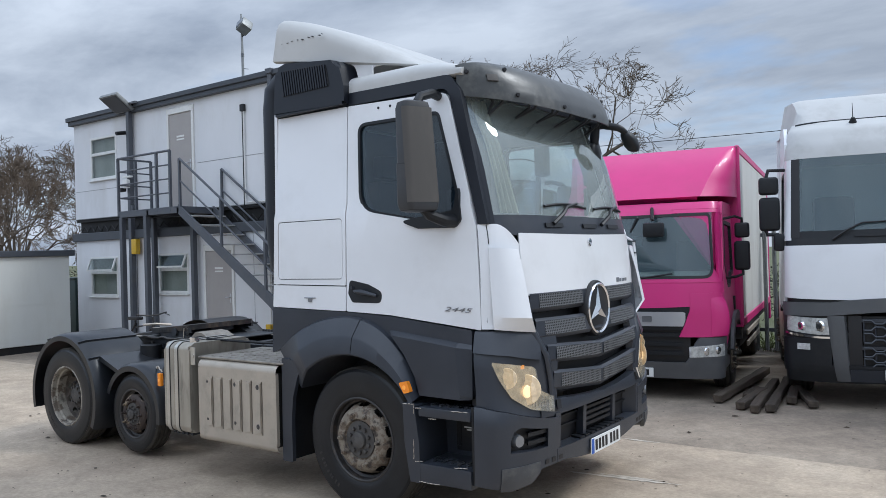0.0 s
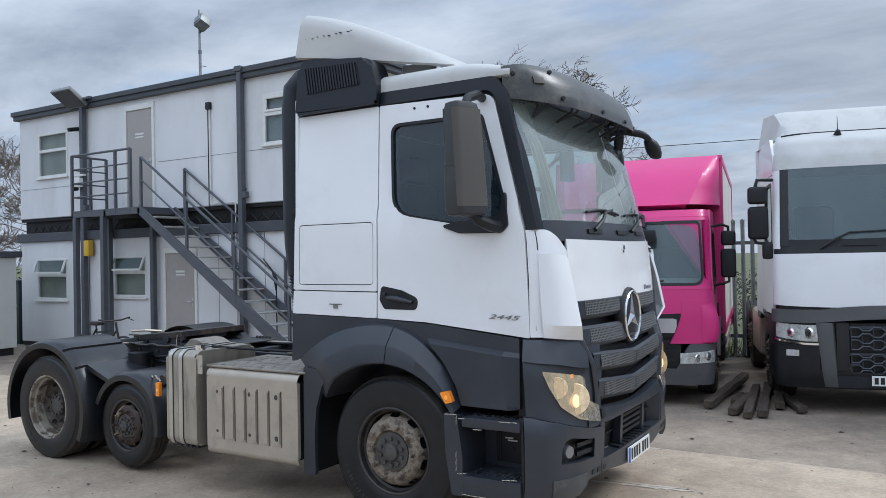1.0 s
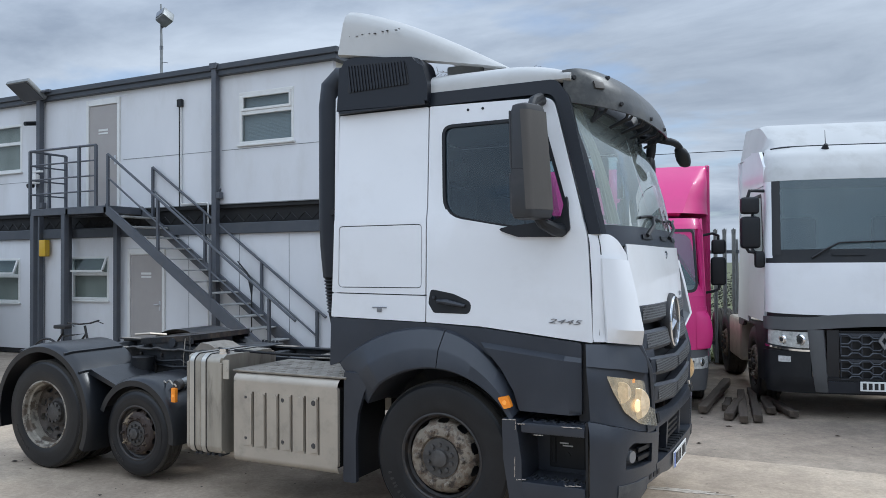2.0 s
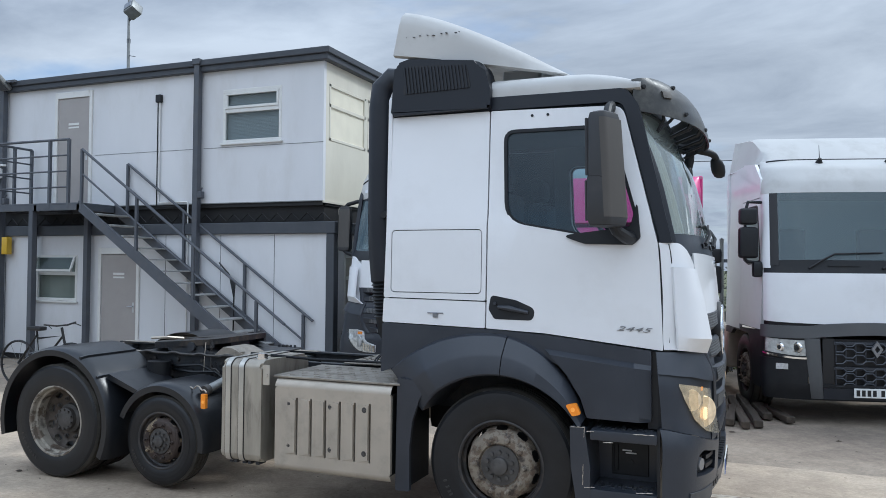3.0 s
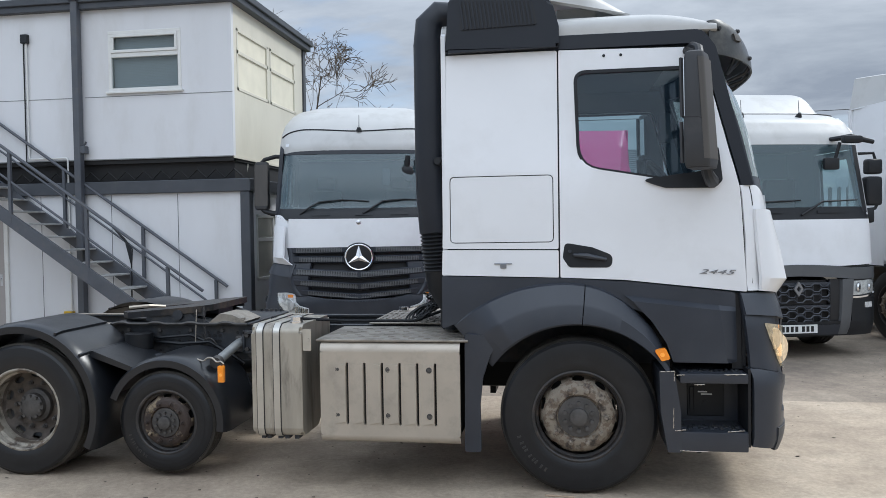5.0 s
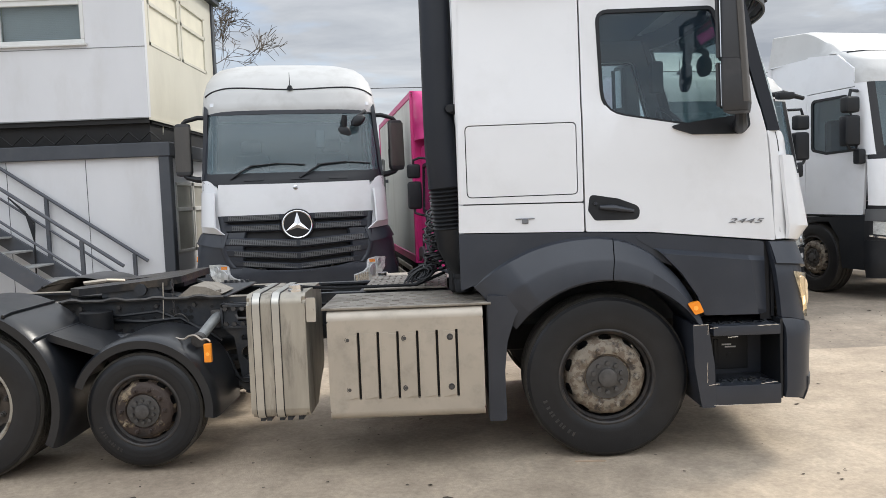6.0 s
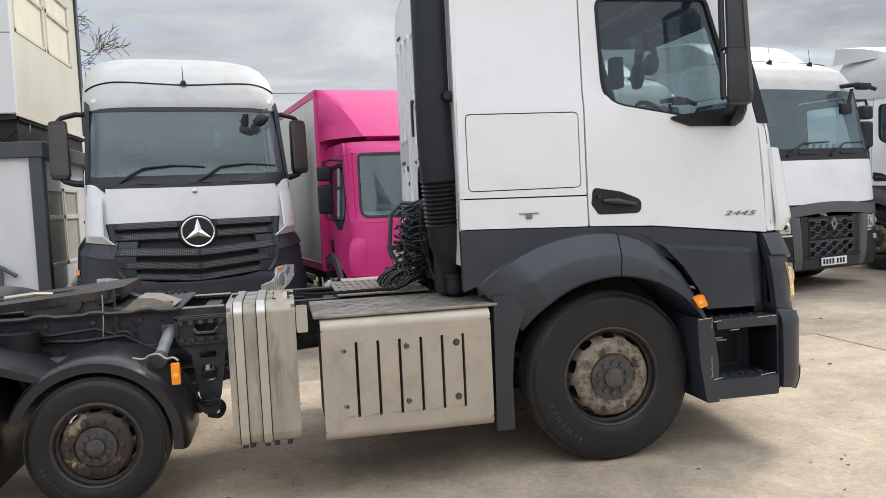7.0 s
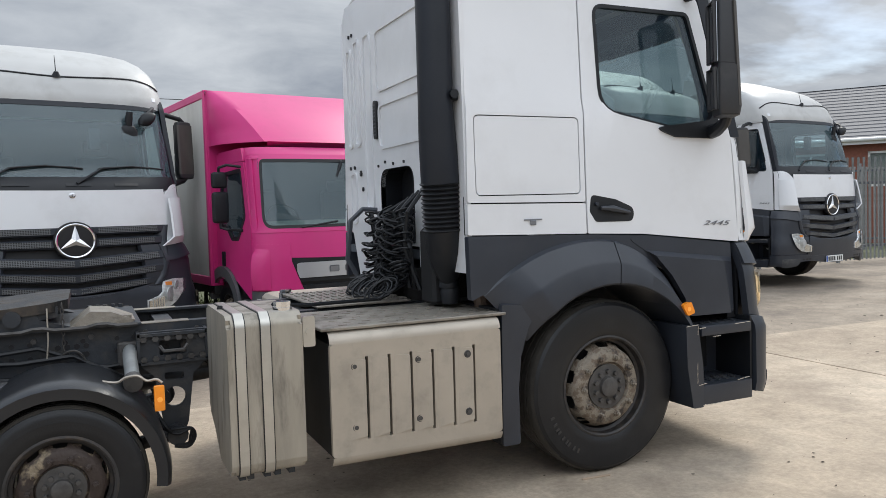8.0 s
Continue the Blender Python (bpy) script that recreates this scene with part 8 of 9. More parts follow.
def bicycle():
    t = thing("bicycle", "dark bicycle standing before the steel staircase", "bicycle", (-8.85, 2.40, -0.016), 3)
    for x in (0.0, 1.02):
        bb = B(); tube(bb, [(x + 0.34 * math.cos(a), 0, 0.35 + 0.34 * math.sin(a)) for a in [2 * math.pi * k / 28 for k in range(28)]], 0.018, 6, True)
        w = part("wheel", bb, RUBBER, t)
        bb = B()
        for k in range(9):
            a = 2 * math.pi * k / 9
            tube(bb, [(x, 0, 0.35), (x + 0.33 * math.cos(a), 0, 0.35 + 0.33 * math.sin(a))], 0.003, 3)
        parts("spoke", bb, GALV, w)
    bb = B()
    for p in ([(0, 0, 0.35), (0.42, 0, 0.32), (0.36, 0, 0.80), (0, 0, 0.35)], [(0.42, 0, 0.32), (0.86, 0, 0.80), (0.37, 0, 0.74)], [(1.02, 0, 0.35), (0.88, 0, 0.72), (0.83, 0, 0.92)]):
        tube(bb, p, 0.020, 6)
    part("frame", bb, INK, t)
    bb = B(); tube(bb, [(0.80, -0.30, 0.98), (0.83, -0.1, 0.95), (0.83, 0.1, 0.95), (0.80, 0.30, 0.98)], 0.014, 6); tube(bb, [(0.82, -0.25, 0.97), (0.92, -0.28, 0.93)], 0.008, 4); tube(bb, [(0.82, 0.25, 0.97), (0.92, 0.28, 0.93)], 0.008, 4)
    part("handlebar", bb, INK, t)
    bb = B(); box(bb, 0.22, 0.48, -0.07, 0.07, 0.86, 0.92, 0.02, 2); tube(bb, [(0.36, 0, 0.78), (0.35, 0, 0.87)], 0.014, 6)
    part("saddle", bb, INK, t)


bicycle()


# ---- hexagon-grille tractors ----
RENF = [(0.26, 1.00, 1.30, 1.20), (0.45, 1.00, 1.36, 1.235), (0.90, 0.98, 1.365, 1.235), (1.20, 0.98, 1.34, 1.225), (1.80, 0.96, 1.28, 1.215), (1.90, 0.94, 1.25, 1.21), (2.86, 0.76, 1.04, 1.17), (3.00, 0.70, 0.98, 1.16), (3.20, 0.55, 0.83, 1.12), (3.32, 0.30, 0.58, 1.06), (3.36, 0.0, 0.25, 0.98)]


mat_frame = mat("mid_grey_plastic", (0.082, 0.085, 0.090), 0.42, vary=0.1, scale=4, bump=0.05, bscale=200, dirt=0.3, dirt_color=(0.10, 0.095, 0.09), dscale=3)


def hex_tractor(at, turn, label, size=1.0):
    root = thing("tractor_unit", label, "truck", at, turn, "parked tractor units")
    root.scale = (size, size, size)
    P = lambda *a, **k: patch(B(), *a, tab=RENF, **k)
    uw = lambda y: u_of(y, 1.22)
    sy = lambda z: 1.228 - 0.03 * (z - 1.0)
    pl = lambda sg, off=0.0: (lambda x, z, d: (x, sg * (sy(z) + off - d), z))
    part("bonnet", P(-0.93, 0.93, lambda u: 1.215 + 0.035 * abs(u), 1.84, out=0.0, nu=28, nv=6), WHITE, root)
    part("scuttle", P(-0.90, 0.90, 1.83, 2.01, out=-0.004, nu=26, nv=3), BLACK, root)
    part("windscreen", P(-0.64, 0.64, 2.00, 2.86, out=0.0, thick=0.0, nu=26, nv=8), SCREEN_PARKED, root, shadow=False)
    part("roof_front", P(-0.99, 0.99, 2.85, 3.36, out=0.004, nu=34, nv=12), WHITE_SHADED, root)
    def lid(s, t):
        y = -0.98 + 1.96 * t
        return (-0.90 + 1.15 * s - 0.25 * (abs(y) / 0.98) ** 4 * s, y, 3.355 + 0.03 * math.cos(y * 1.5))
    part("roof_lid", grid(B(), lid, 6, 14), WHITE_SHADED, root)
    def dfl(s, t):
        k = t * 2 - 1
        if s < 0.5:
            x, z = -0.95 + 1.2 * s, 3.80 - 0.10 * s
        else:
            g = (s - 0.5) * 2
            x, z = -0.35 + 0.62 * g, 3.75 - 0.38 * g ** 1.4
        e = max(0.0, (abs(k) - 0.72) / 0.28)
        return (x, (1.20 - 0.14 * s) * (k if abs(k) < 0.9 else math.copysign(0.9 + 0.1 * math.sin((abs(k) - 0.9) * 5 * math.pi), k)), z - 0.10 * e ** 3 if abs(k) < 0.95 else 3.30)
    part("roof_deflector", grid(B(), dfl, 14, 40), WHITE_SHADED, root, sharp=50)
    bb = B(); tube(bb, [front_at(-0.75 + 1.5 * k / 16, 3.30 + 0.03 * math.cos((-1 + k / 8) * 1.4), 0.012, RENF) for k in range(17)], 0.012, 6)
    part("roof_seam", bb, BLACK, root)
    for y in (-0.47, 0.47):
        bb = B(); p = front_at(uw(y), 3.26, 0.0, RENF); cyl(bb, p - Vector((0.02, 0, 0)), p + Vector((0.02, 0, 0.06)), 0.05, 12, 0.02); tube(bb, [p + Vector((0, 0, 0.04)), p + Vector((-0.02, 0, 0.24))], [0.006, 0.003], 5)
        part("antenna", bb, BLACK, root)
    # lower body
    part("bumper", P(-0.995, 0.995, 0.30, 0.50, out=0.0, nu=34, nv=4), BLACK, root, "black bumper")
    rise = lambda u: 1.195 + 0.055 * max(0.0, 1 - abs(u) / 0.30) ** 0.6 if abs(u) < 0.30 else 1.195
    part("shadow_gap", P(-0.97, 0.97, lambda u: rise(u) - 0.01, lambda u: rise(u) + 0.06, out=-0.03, nu=34, nv=2), INK, root)
    part("grille_frame", P(-0.97, 0.97, lambda u: 1.045 + 0.055 * max(0.0, 1 - abs(u) / 0.36), rise, out=0.016, nu=40, nv=4), mat_frame, root, "mid grey band under the bonnet")
    def rib(sg):
        def cheek(s, t, o=0.020):
            z = 0.32 + 0.73 * t
            y = (0.585 + 0.045 * t) + (0.135 + 0.03 * t) * s
            return front_at(sg * uw(y), z, o - 0.012 * abs(2 * s - 1) ** 3, RENF)
        part("grille_side", grid(B(), cheek, 8, 8, inward=lambda s, t: cheek(s, t, -0.04)), mat_frame, root, "mid grey grille surround")
        part("side_inlet", P(sg * uw(0.60), sg * uw(0.47), 0.40, 1.05, out=-0.02, nu=4, nv=4), INK, root)
        part("lower_corner", P(sg * 0.995, sg * uw(0.76), 0.49, 0.795, out=0.004, nu=12, nv=4), BLACK, root)
        part("lamp_pocket", P(sg * 0.995, sg * uw(0.76), 0.79, 1.06, out=-0.012, nu=12, nv=4), INK, root)
        lo_ = lambda u: 0.835 + 0.10 * max(0.0, abs(u) - 0.42)
        hi_ = lambda u: 1.020 + 0.05 * max(0.0, abs(u) - 0.42)
        hl = part("headlight", P(sg * 0.84, sg * uw(0.785), lo_, hi_, out=-0.002, nu=14, nv=4), LENS_CLEAR, root, "clear headlight unit")
        bb = B()
        for u, r in ((0.42, 0.070), (0.60, 0.058)):
            cyl(bb, front_at(sg * u, 0.93, -0.004, RENF), front_at(sg * u, 0.93, 0.010, RENF), r, 18, r * 0.75)
        parts("reflector_bowl", bb, CHROME, hl)
        bb = B()
        for u, r in ((0.42, 0.040), (0.60, 0.030)):
            cyl(bb, front_at(sg * u, 0.93, 0.008, RENF), front_at(sg * u, 0.93, 0.014, RENF), r, 16, r * 0.6)
        parts("lamp_core", bb, INK, hl)
        part("lamp_lens", P(sg * 0.84, sg * uw(0.785), lo_, hi_, out=0.016, thick=0.0, nu=14, nv=4), LAMPGLASS, hl, shadow=False)
        part("lamp_trim", P(sg * 0.90, sg * uw(0.77), lambda u: lo_(u) - 0.040, lambda u: lo_(u) - 0.018, out=0.010, nu=10, nv=1), CHROME, hl, "bright strip under the headlight")
        part("fog_lamp", P(sg * 0.64, sg * 0.50, 0.665, 0.735, out=0.012, nu=5, nv=2), LENS_CLEAR, root, "small fog lamp")
        # sides
        win = rpoly([(0.0, 2.70), (0.66, 2.70), (0.86, 1.98), (0.30, 1.96), (0.02, 2.02)], 0.06, 4)
        part("door", panel(B(), rpoly([(-0.10, 1.12), (0.98, 1.12), (1.00, 1.90), (0.80, 2.80), (-0.10, 2.80)], 0.03, 3), [win], pl(sg), 0.04), WHITE, root)
        part("window_pane", panel(B(), grow(win, 0.005), [], pl(sg, -0.015), 0.0), GLASS, root, shadow=False)
        part("window_seal", panel(B(), grow(win, 0.02), [grow(win, -0.015)], pl(sg, 0.004), 0.03), BLACK, root)
        part("side_panel", panel(B(), [(-0.92, 1.05), (-0.108, 1.05), (-0.108, 3.32), (-0.92, 3.32)], [], pl(sg), 0.04), WHITE, root)
        part("roof_side", panel(B(), [(-0.108, 2.81), (0.80, 2.81), (0.76, 3.05), (0.45, 3.28), (-0.108, 3.34)], [], pl(sg), 0.04), WHITE, root)
        part("a_pillar", P(sg * 0.99, sg * 0.735, 1.90, 2.86, out=0.0, nu=8, nv=6), WHITE, root)
        part("screen_seal", P(sg * 0.735, sg * 0.60, 1.93, 2.86, out=0.002, nu=5, nv=6), INK, root)
        sk = [(0.62, 0.40), (1.00, 0.40), (1.00, 1.11), (-0.92, 1.04), (-0.92, 0.95), (-0.60, 0.95), (-0.45, 1.03), (0.35, 1.03), (0.55, 0.80)]
        part("side_skirt", panel(B(), sk, [], pl(sg, -0.01), 0.05), BLACK, root)
        bb = B(); box(bb, 0.82, 0.98, sg * 1.24, sg * 1.47, 2.02, 2.42, 0.05, 3)
        mh = part("main_mirror", bb, BLACK, root, "black main mirror housing")
        bb = B(); box(bb, 0.84, 0.98, sg * 1.25, sg * 1.47, 2.45, 2.66, 0.045, 3)
        part("wide_mirror", bb, BLACK, mh)
        bb = B(); tube(bb, [(0.84, sg * 1.18, 2.74), (0.92, sg * 1.36, 2.74), (0.93, sg * 1.40, 2.60)], 0.022, 6); tube(bb, [(0.92, sg * 1.19, 1.96), (0.93, sg * 1.38, 1.98), (0.93, sg * 1.42, 2.06)], 0.022, 6)
        parts("mirror_arm", bb, BLACK, mh)
        bb = B(); box(bb, 0.90, 1.02, sg * 1.20, sg * 1.32, 1.78, 1.98, 0.04, 2)
        part("kerb_mirror", bb, BLACK, mh)
    both(rib)
    part("grille_foot", P(uw(-0.585), uw(0.585), 0.32, 0.455, out=0.010, nu=20, nv=2), GREY, root)
    part("grille_backing", P(uw(-0.47), uw(0.47), 0.44, 1.04, out=-0.07, nu=14, nv=4), INK, root)
    for z0, z1 in ((0.77, 0.98), (0.50, 0.68)):
        bb = B(); h = (z1 - z0) / 3
        for j in range(4):
            z = z0 + j * h
            pts = []
            for k in range(25):
                y = -0.45 + 0.90 * k / 24
                pts.append(front_at(uw(y), z + (0.018 if (k // 3 + j) % 2 else -0.018), -0.01, RENF))
            tube(bb, pts, 0.011, 5)
        for k in range(9):
            y = -0.45 + 0.1125 * k
            tube(bb, [front_at(uw(y), z0, -0.02, RENF), front_at(uw(y), z1, -0.02, RENF)], 0.010, 5)
        part("grille_lattice", bb, GREY, root)
        part("grille_rim", P(uw(-0.47), uw(0.47), z1, z1 + 0.035, out=-0.01, nu=14, nv=1), GREY, root)
    bb = B(); p = front_at(0, 0.935, 0.012, RENF)
    o = [(0, 0.10), (0.065, 0.0), (0, -0.10), (-0.065, 0.0)]
    panel(bb, o, [[(a * 0.45, b2 * 0.45) for a, b2 in o]], lambda y, z, d: (p.x + 0.02 - d, y, p.z + z), 0.03)
    part("lozenge_emblem", bb, BADGE, root, "dull metal diamond-shaped emblem")
    bb = B(); p = front_at(0, 0.42, 0.024, RENF); box(bb, p.x, p.x + 0.012, -0.26, 0.26, 0.355, 0.466, 0.002, 1)
    np_ = part("number_plate", bb, PLATE, root, "white number plate with dark bars")
    bb = B()
    for k in range(7):
        y0 = -0.235 + 0.062 * k + (0.03 if k > 3 else 0)
        box(bb, p.x + 0.012, p.x + 0.0145, y0, y0 + 0.04, 0.375, 0.447)
    parts("plate_bar", bb, INK, np_)
    bb = B()
    for s0 in (-0.72, 0.12):
        tube(bb, [front_at(uw(s0), 1.90, 0.012, RENF), front_at(uw(s0 + 0.16), 2.0, 0.045, RENF), front_at(uw(s0 + 0.30), 2.075, 0.03, RENF), front_at(uw(s0 + 0.85), 2.095, 0.015, RENF)], [0.016, 0.014, 0.012, 0.010], 6)
    for s0 in (-0.50, 0.35):
        patch(bb, uw(s0), uw(s0 + 0.36), 1.925, 1.955, 0.010, 0.01, 6, 1, RENF)
    parts("wiper", bb, BLACK, root)
    bb = B(); tube(bb, [front_at(uw(0.72), 2.92, 0.0, RENF), front_at(uw(0.72), 2.93, 0.25, RENF), front_at(uw(0.95), 2.86, 0.30, RENF)], [0.03, 0.04, 0.03], 8); box(bb, 1.20, 1.32, 0.70, 0.95, 2.84, 2.94, 0.035, 2)
    box(bb, 1.10, 1.17, 0.50, 0.72, 2.50, 2.66, 0.03, 2); tube(bb, [(1.16, 0.72, 2.86), (1.14, 0.66, 2.62)], 0.025, 6)
    part("front_mirror", bb, BLACK, root, "black kerb mirror on an arm")
    bb = B(); box(bb, -0.92, -0.86, -1.20, 1.20, 1.05, 3.30)
    part("rear_wall", bb, WHITE, root)
    def dash(s, t):
        y = -1.1 + 2.2 * s
        pr = [(1.12, 1.95), (0.95, 2.0), (0.82, 1.95), (0.80, 1.30)][round(t * 3)]
        return (pr[0] - 0.14 * (abs(y) / 1.1) ** 3, y, pr[1])
    part("dashboard", grid(B(), dash, 14, 3), INTERIOR, root)
    bb = B(); box(bb, -0.85, 0.95, -1.17, 1.17, 1.10, 1.16)
    part("cab_floor", bb, INTERIOR, root)
    for sg in (-1, 1):
        bb = B(); box(bb, -0.20, -0.05, sg * 0.58 - 0.24, sg * 0.58 + 0.24, 1.5, 2.45, 0.06, 2)
        part("cab_seat", bb, SEAT, root)
    bb = B(); box(bb, -0.84, 0.60, -1.14, 1.14, 2.90, 2.94)
    part("headlining", bb, INTERIOR, root)
    chassis(root)
    both(lambda sg: wheel(root, 0, sg * 1.03, 0.50, 0.50, 0.30, 0.30, sg, "front", n=40))
    both(lambda sg: wheel(root, -2.6, sg * 1.03, 0.50, 0.50, 0.30, 0.30, sg, "front", n=40))
    both(lambda sg: wheel(root, -3.9, sg * 1.03, 0.50, 0.50, 0.30, 0.30, sg, "rear", n=40))
    bb = B(); box(bb, -2.0, -0.95, -1.2, -0.55, 0.40, 1.02, 0.06, 3); box(bb, -2.0, -0.95, 0.55, 1.2, 0.40, 1.02, 0.06, 3)
    parts("side_tank", bb, ALU, root)
    return root


hex_tractor((2.60, 5.67, -0.016), -75.5, "white high-roof tractor unit with hexagon grille, parked beyond timbers")
hex_tractor((5.98, 6.35, -0.016), -75.7, "white high-roof tractor unit with diamond emblem, set back in the row", 1.085)


# ---- magenta box truck ----
LFF = [(0.26, 0.90, 1.20, 1.04), (0.50, 0.90, 1.25, 1.07), (1.10, 0.88, 1.24, 1.07), (1.42, 0.86, 1.20, 1.06), (2.30, 0.66, 0.98, 1.02), (2.42, 0.58, 0.86, 0.99)]


def box_truck():
    root = thing("box_truck", "bright magenta box truck with white box sides, parked by the fence", "truck", (-0.20, 5.03, -0.016), -80.5)
    P = lambda *a, **k: patch(B(), *a, tab=LFF, **k)
    uw = lambda y: u_of(y, 1.06)
    sy = lambda z: 1.075 - 0.03 * (z - 1.0)
    pl = lambda sg, off=0.0: (lambda x, z, d: (x, sg * (sy(z) + off - d), z))
    part("front_panel", P(-0.97, 0.97, lambda u: 1.12 + 0.06 * abs(u), 1.46, nu=26, nv=3), PINK, root)
    part("windscreen", P(-0.69, 0.69, 1.47, 2.28, out=-0.004, thick=0.0, nu=26, nv=6), SCREEN_PARKED, root, shadow=False)
    def dense(poly, step=0.05):
        out = []
        for i, a in enumerate(poly):
            b2 = poly[(i + 1) % len(poly)]
            m = max(1, int(math.hypot(b2[0] - a[0], b2[1] - a[1]) / step))
            out += [(a[0] + (b2[0] - a[0]) * q / m, a[1] + (b2[1] - a[1]) * q / m) for q in range(m)]
        return out
    rim = dense(rpoly([(-0.655, 2.275, 0.09), (-0.685, 1.475, 0.16), (0.685, 1.475, 0.16), (0.655, 2.275, 0.09)], 0.1, 7))
    on_skin = lambda o: (lambda u, z, d: front_at(u, z, o - d, LFF))
    part("screen_seal", panel(B(), rim, [grow(rim, -0.035)], on_skin(0.006), 0.012), INK, root)
    part("screen_surround", panel(B(), dense([(-0.97, 2.33), (-0.97, 1.43), (0.97, 1.43), (0.97, 2.33)]), [rim], on_skin(0.003), 0.012), PINK, root)
    part("header", P(-0.99, 0.99, 2.28, 2.42, nu=26, nv=3), PINK, root)
    part("cab_roof", grid(B(), lambda s, t: (-0.27 + 1.13 * s - 0.28 * abs(2 * t - 1) ** 4 * s, -1.0 + 2.0 * t, 2.42 + 0.06 * math.cos((2 * t - 1) * 1.5)), 6, 14), PINK, root)
    part("lower_valance", P(uw(-0.72), uw(0.72), 0.40, 1.14, out=-0.05, nu=18, nv=5), INK, root)
    part("grille_surround", P(uw(-0.70), uw(0.70), 0.86, 1.14, out=-0.006, nu=22, nv=3), BLACK, root)
    gb = part("silver_bar", P(uw(-0.64), uw(0.64), lambda u: 0.905 + 0.075 * max(0.0, (abs(u) - 0.30) / (uw(0.64) - 0.30)) ** 2, lambda u: 1.078 - 0.012 * max(0.0, (abs(u) - 0.30) / (uw(0.64) - 0.30)) ** 2, out=0.010, nu=30, nv=4), SILVER, root, "silver grille bar with plain emblem shapes")
    bb = B()
    for y in (-0.20, 0.0, 0.20):
        p = front_at(uw(y), 0.99, 0.008, LFF); box(bb, p.x, p.x + 0.006, y - 0.06, y + 0.06, 0.955, 1.03, 0.01, 1)
    parts("emblem_shape", bb, BADGE, gb)
    for z in (0.55, 0.66, 0.77):
        part("grille_bar", P(uw(-0.62), uw(0.62), z, z + 0.05, out=-0.02, nu=14, nv=1), BLACK, root)
    part("bumper", P(-0.99, 0.99, 0.27, lambda u: 0.47 + 0.30 * max(0.0, min(1.0, (abs(u) - 0.33) / 0.10)), out=0.012, nu=44, nv=5), mat_bumper, root, "grey plastic bumper")
    bb = B(); p = front_at(0, 0.36, 0.02, LFF); box(bb, p.x, p.x + 0.01, -0.26, 0.26, 0.285, 0.396, 0.002, 1)
    np_ = part("number_plate", bb, PLATE, root, "white number plate with dark bars")
    bb = B()
    for k in range(7):
        y0 = -0.235 + 0.062 * k + (0.03 if k > 3 else 0)
        box(bb, p.x + 0.01, p.x + 0.0125, y0, y0 + 0.04, 0.305, 0.377)
    parts("plate_bar", bb, INK, np_)
    def side(sg):
        def corner(s, t, o=0.008):
            z = 0.775 + 0.525 * t
            inner = uw(0.575 + 0.125 * min(1.0, t / 0.62))
            return front_at(sg * (0.97 + (inner - 0.97) * s), z, o, LFF)
        part("corner_panel", grid(B(), corner, 14, 10, inward=lambda s, t: corner(s, t, -0.022)), PINK, root)
        def scoop(s, t):
            z = 0.79 + 0.44 * t
            out_ = 0.012 + 0.070 * (1 - s) ** 0.7 * math.sin(math.pi * min(1.0, 0.12 + 0.88 * t)) ** 0.5
            return front_at(sg * (0.86 + (0.60 - 0.86) * s), z, out_, LFF)
        part("corner_scoop", grid(B(), scoop, 10, 12, inward=lambda s, t: corner(s * 0.2 + 0.2, t, 0.0)), PINK, root)
        hl = part("headlight", P(sg * 0.86, sg * 0.345, lambda u: 0.535 + 0.03 * (abs(u) - 0.42), lambda u: 0.665 + 0.06 * (abs(u) - 0.42), out=0.018, nu=10, nv=3), LENS_CLEAR, root, "clear headlight unit")
        part("lamp_lens", P(sg * 0.86, sg * 0.345, lambda u: 0.535 + 0.03 * (abs(u) - 0.42), lambda u: 0.665 + 0.06 * (abs(u) - 0.42), out=0.030, thick=0.0, nu=8, nv=3), LAMPGLASS, hl, shadow=False)
        bb = B(); cyl(bb, front_at(sg * 0.53, 0.605, 0.018, LFF), front_at(sg * 0.53, 0.605, 0.026, LFF), 0.05, 14, 0.04); cyl(bb, front_at(sg * 0.70, 0.62, 0.018, LFF), front_at(sg * 0.70, 0.62, 0.026, LFF), 0.05, 14, 0.035)
        parts("reflector_bowl", bb, CHROME, hl)
        win = rpoly([(-0.10, 2.14), (0.58, 2.16), (0.72, 1.62), (0.50, 1.36), (0.28, 1.36), (0.10, 1.50), (-0.10, 1.52)], 0.05, 4)
        part("door", panel(B(), rpoly([(-0.18, 0.86), (0.42, 0.86), (0.92, 0.66), (0.92, 1.45), (0.68, 2.26), (-0.18, 2.26)], 0.03, 3), [win], pl(sg), 0.04), PINK, root)
        part("window_seal", panel(B(), grow(win, 0.025), [grow(win, -0.02)], pl(sg, 0.004), 0.03), BLACK, root)
        part("window_pane", panel(B(), grow(win, 0.0), [], pl(sg, -0.015), 0.0), GLASS, root, shadow=False)
        part("rear_quarter", panel(B(), [(-0.27, 0.80), (-0.185, 0.80), (-0.185, 2.40), (-0.27, 2.40)], [], pl(sg), 0.04), PINK, root)
        part("a_pillar", P(sg * 0.99, sg * 0.80, 1.44, 2.30, out=-0.004, nu=6, nv=5), PINK, root)
        part("roof_side", panel(B(), [(-0.185, 2.265), (0.68, 2.265), (0.60, 2.42), (-0.185, 2.42)], [], pl(sg), 0.04), PINK, root)
        bb = B(); box(bb, -0.05, 0.04, sg * 1.07, sg * 1.085, 1.02, 1.20, 0.02, 2)
        part("door_handle", bb, BLACK, root)
        bb = B(); box(bb, 0.36, 0.46, sg * 1.14, sg * 1.33, 1.55, 1.92, 0.045, 3)
        mh = part("main_mirror", bb, BLACK, root, "black main mirror housing")
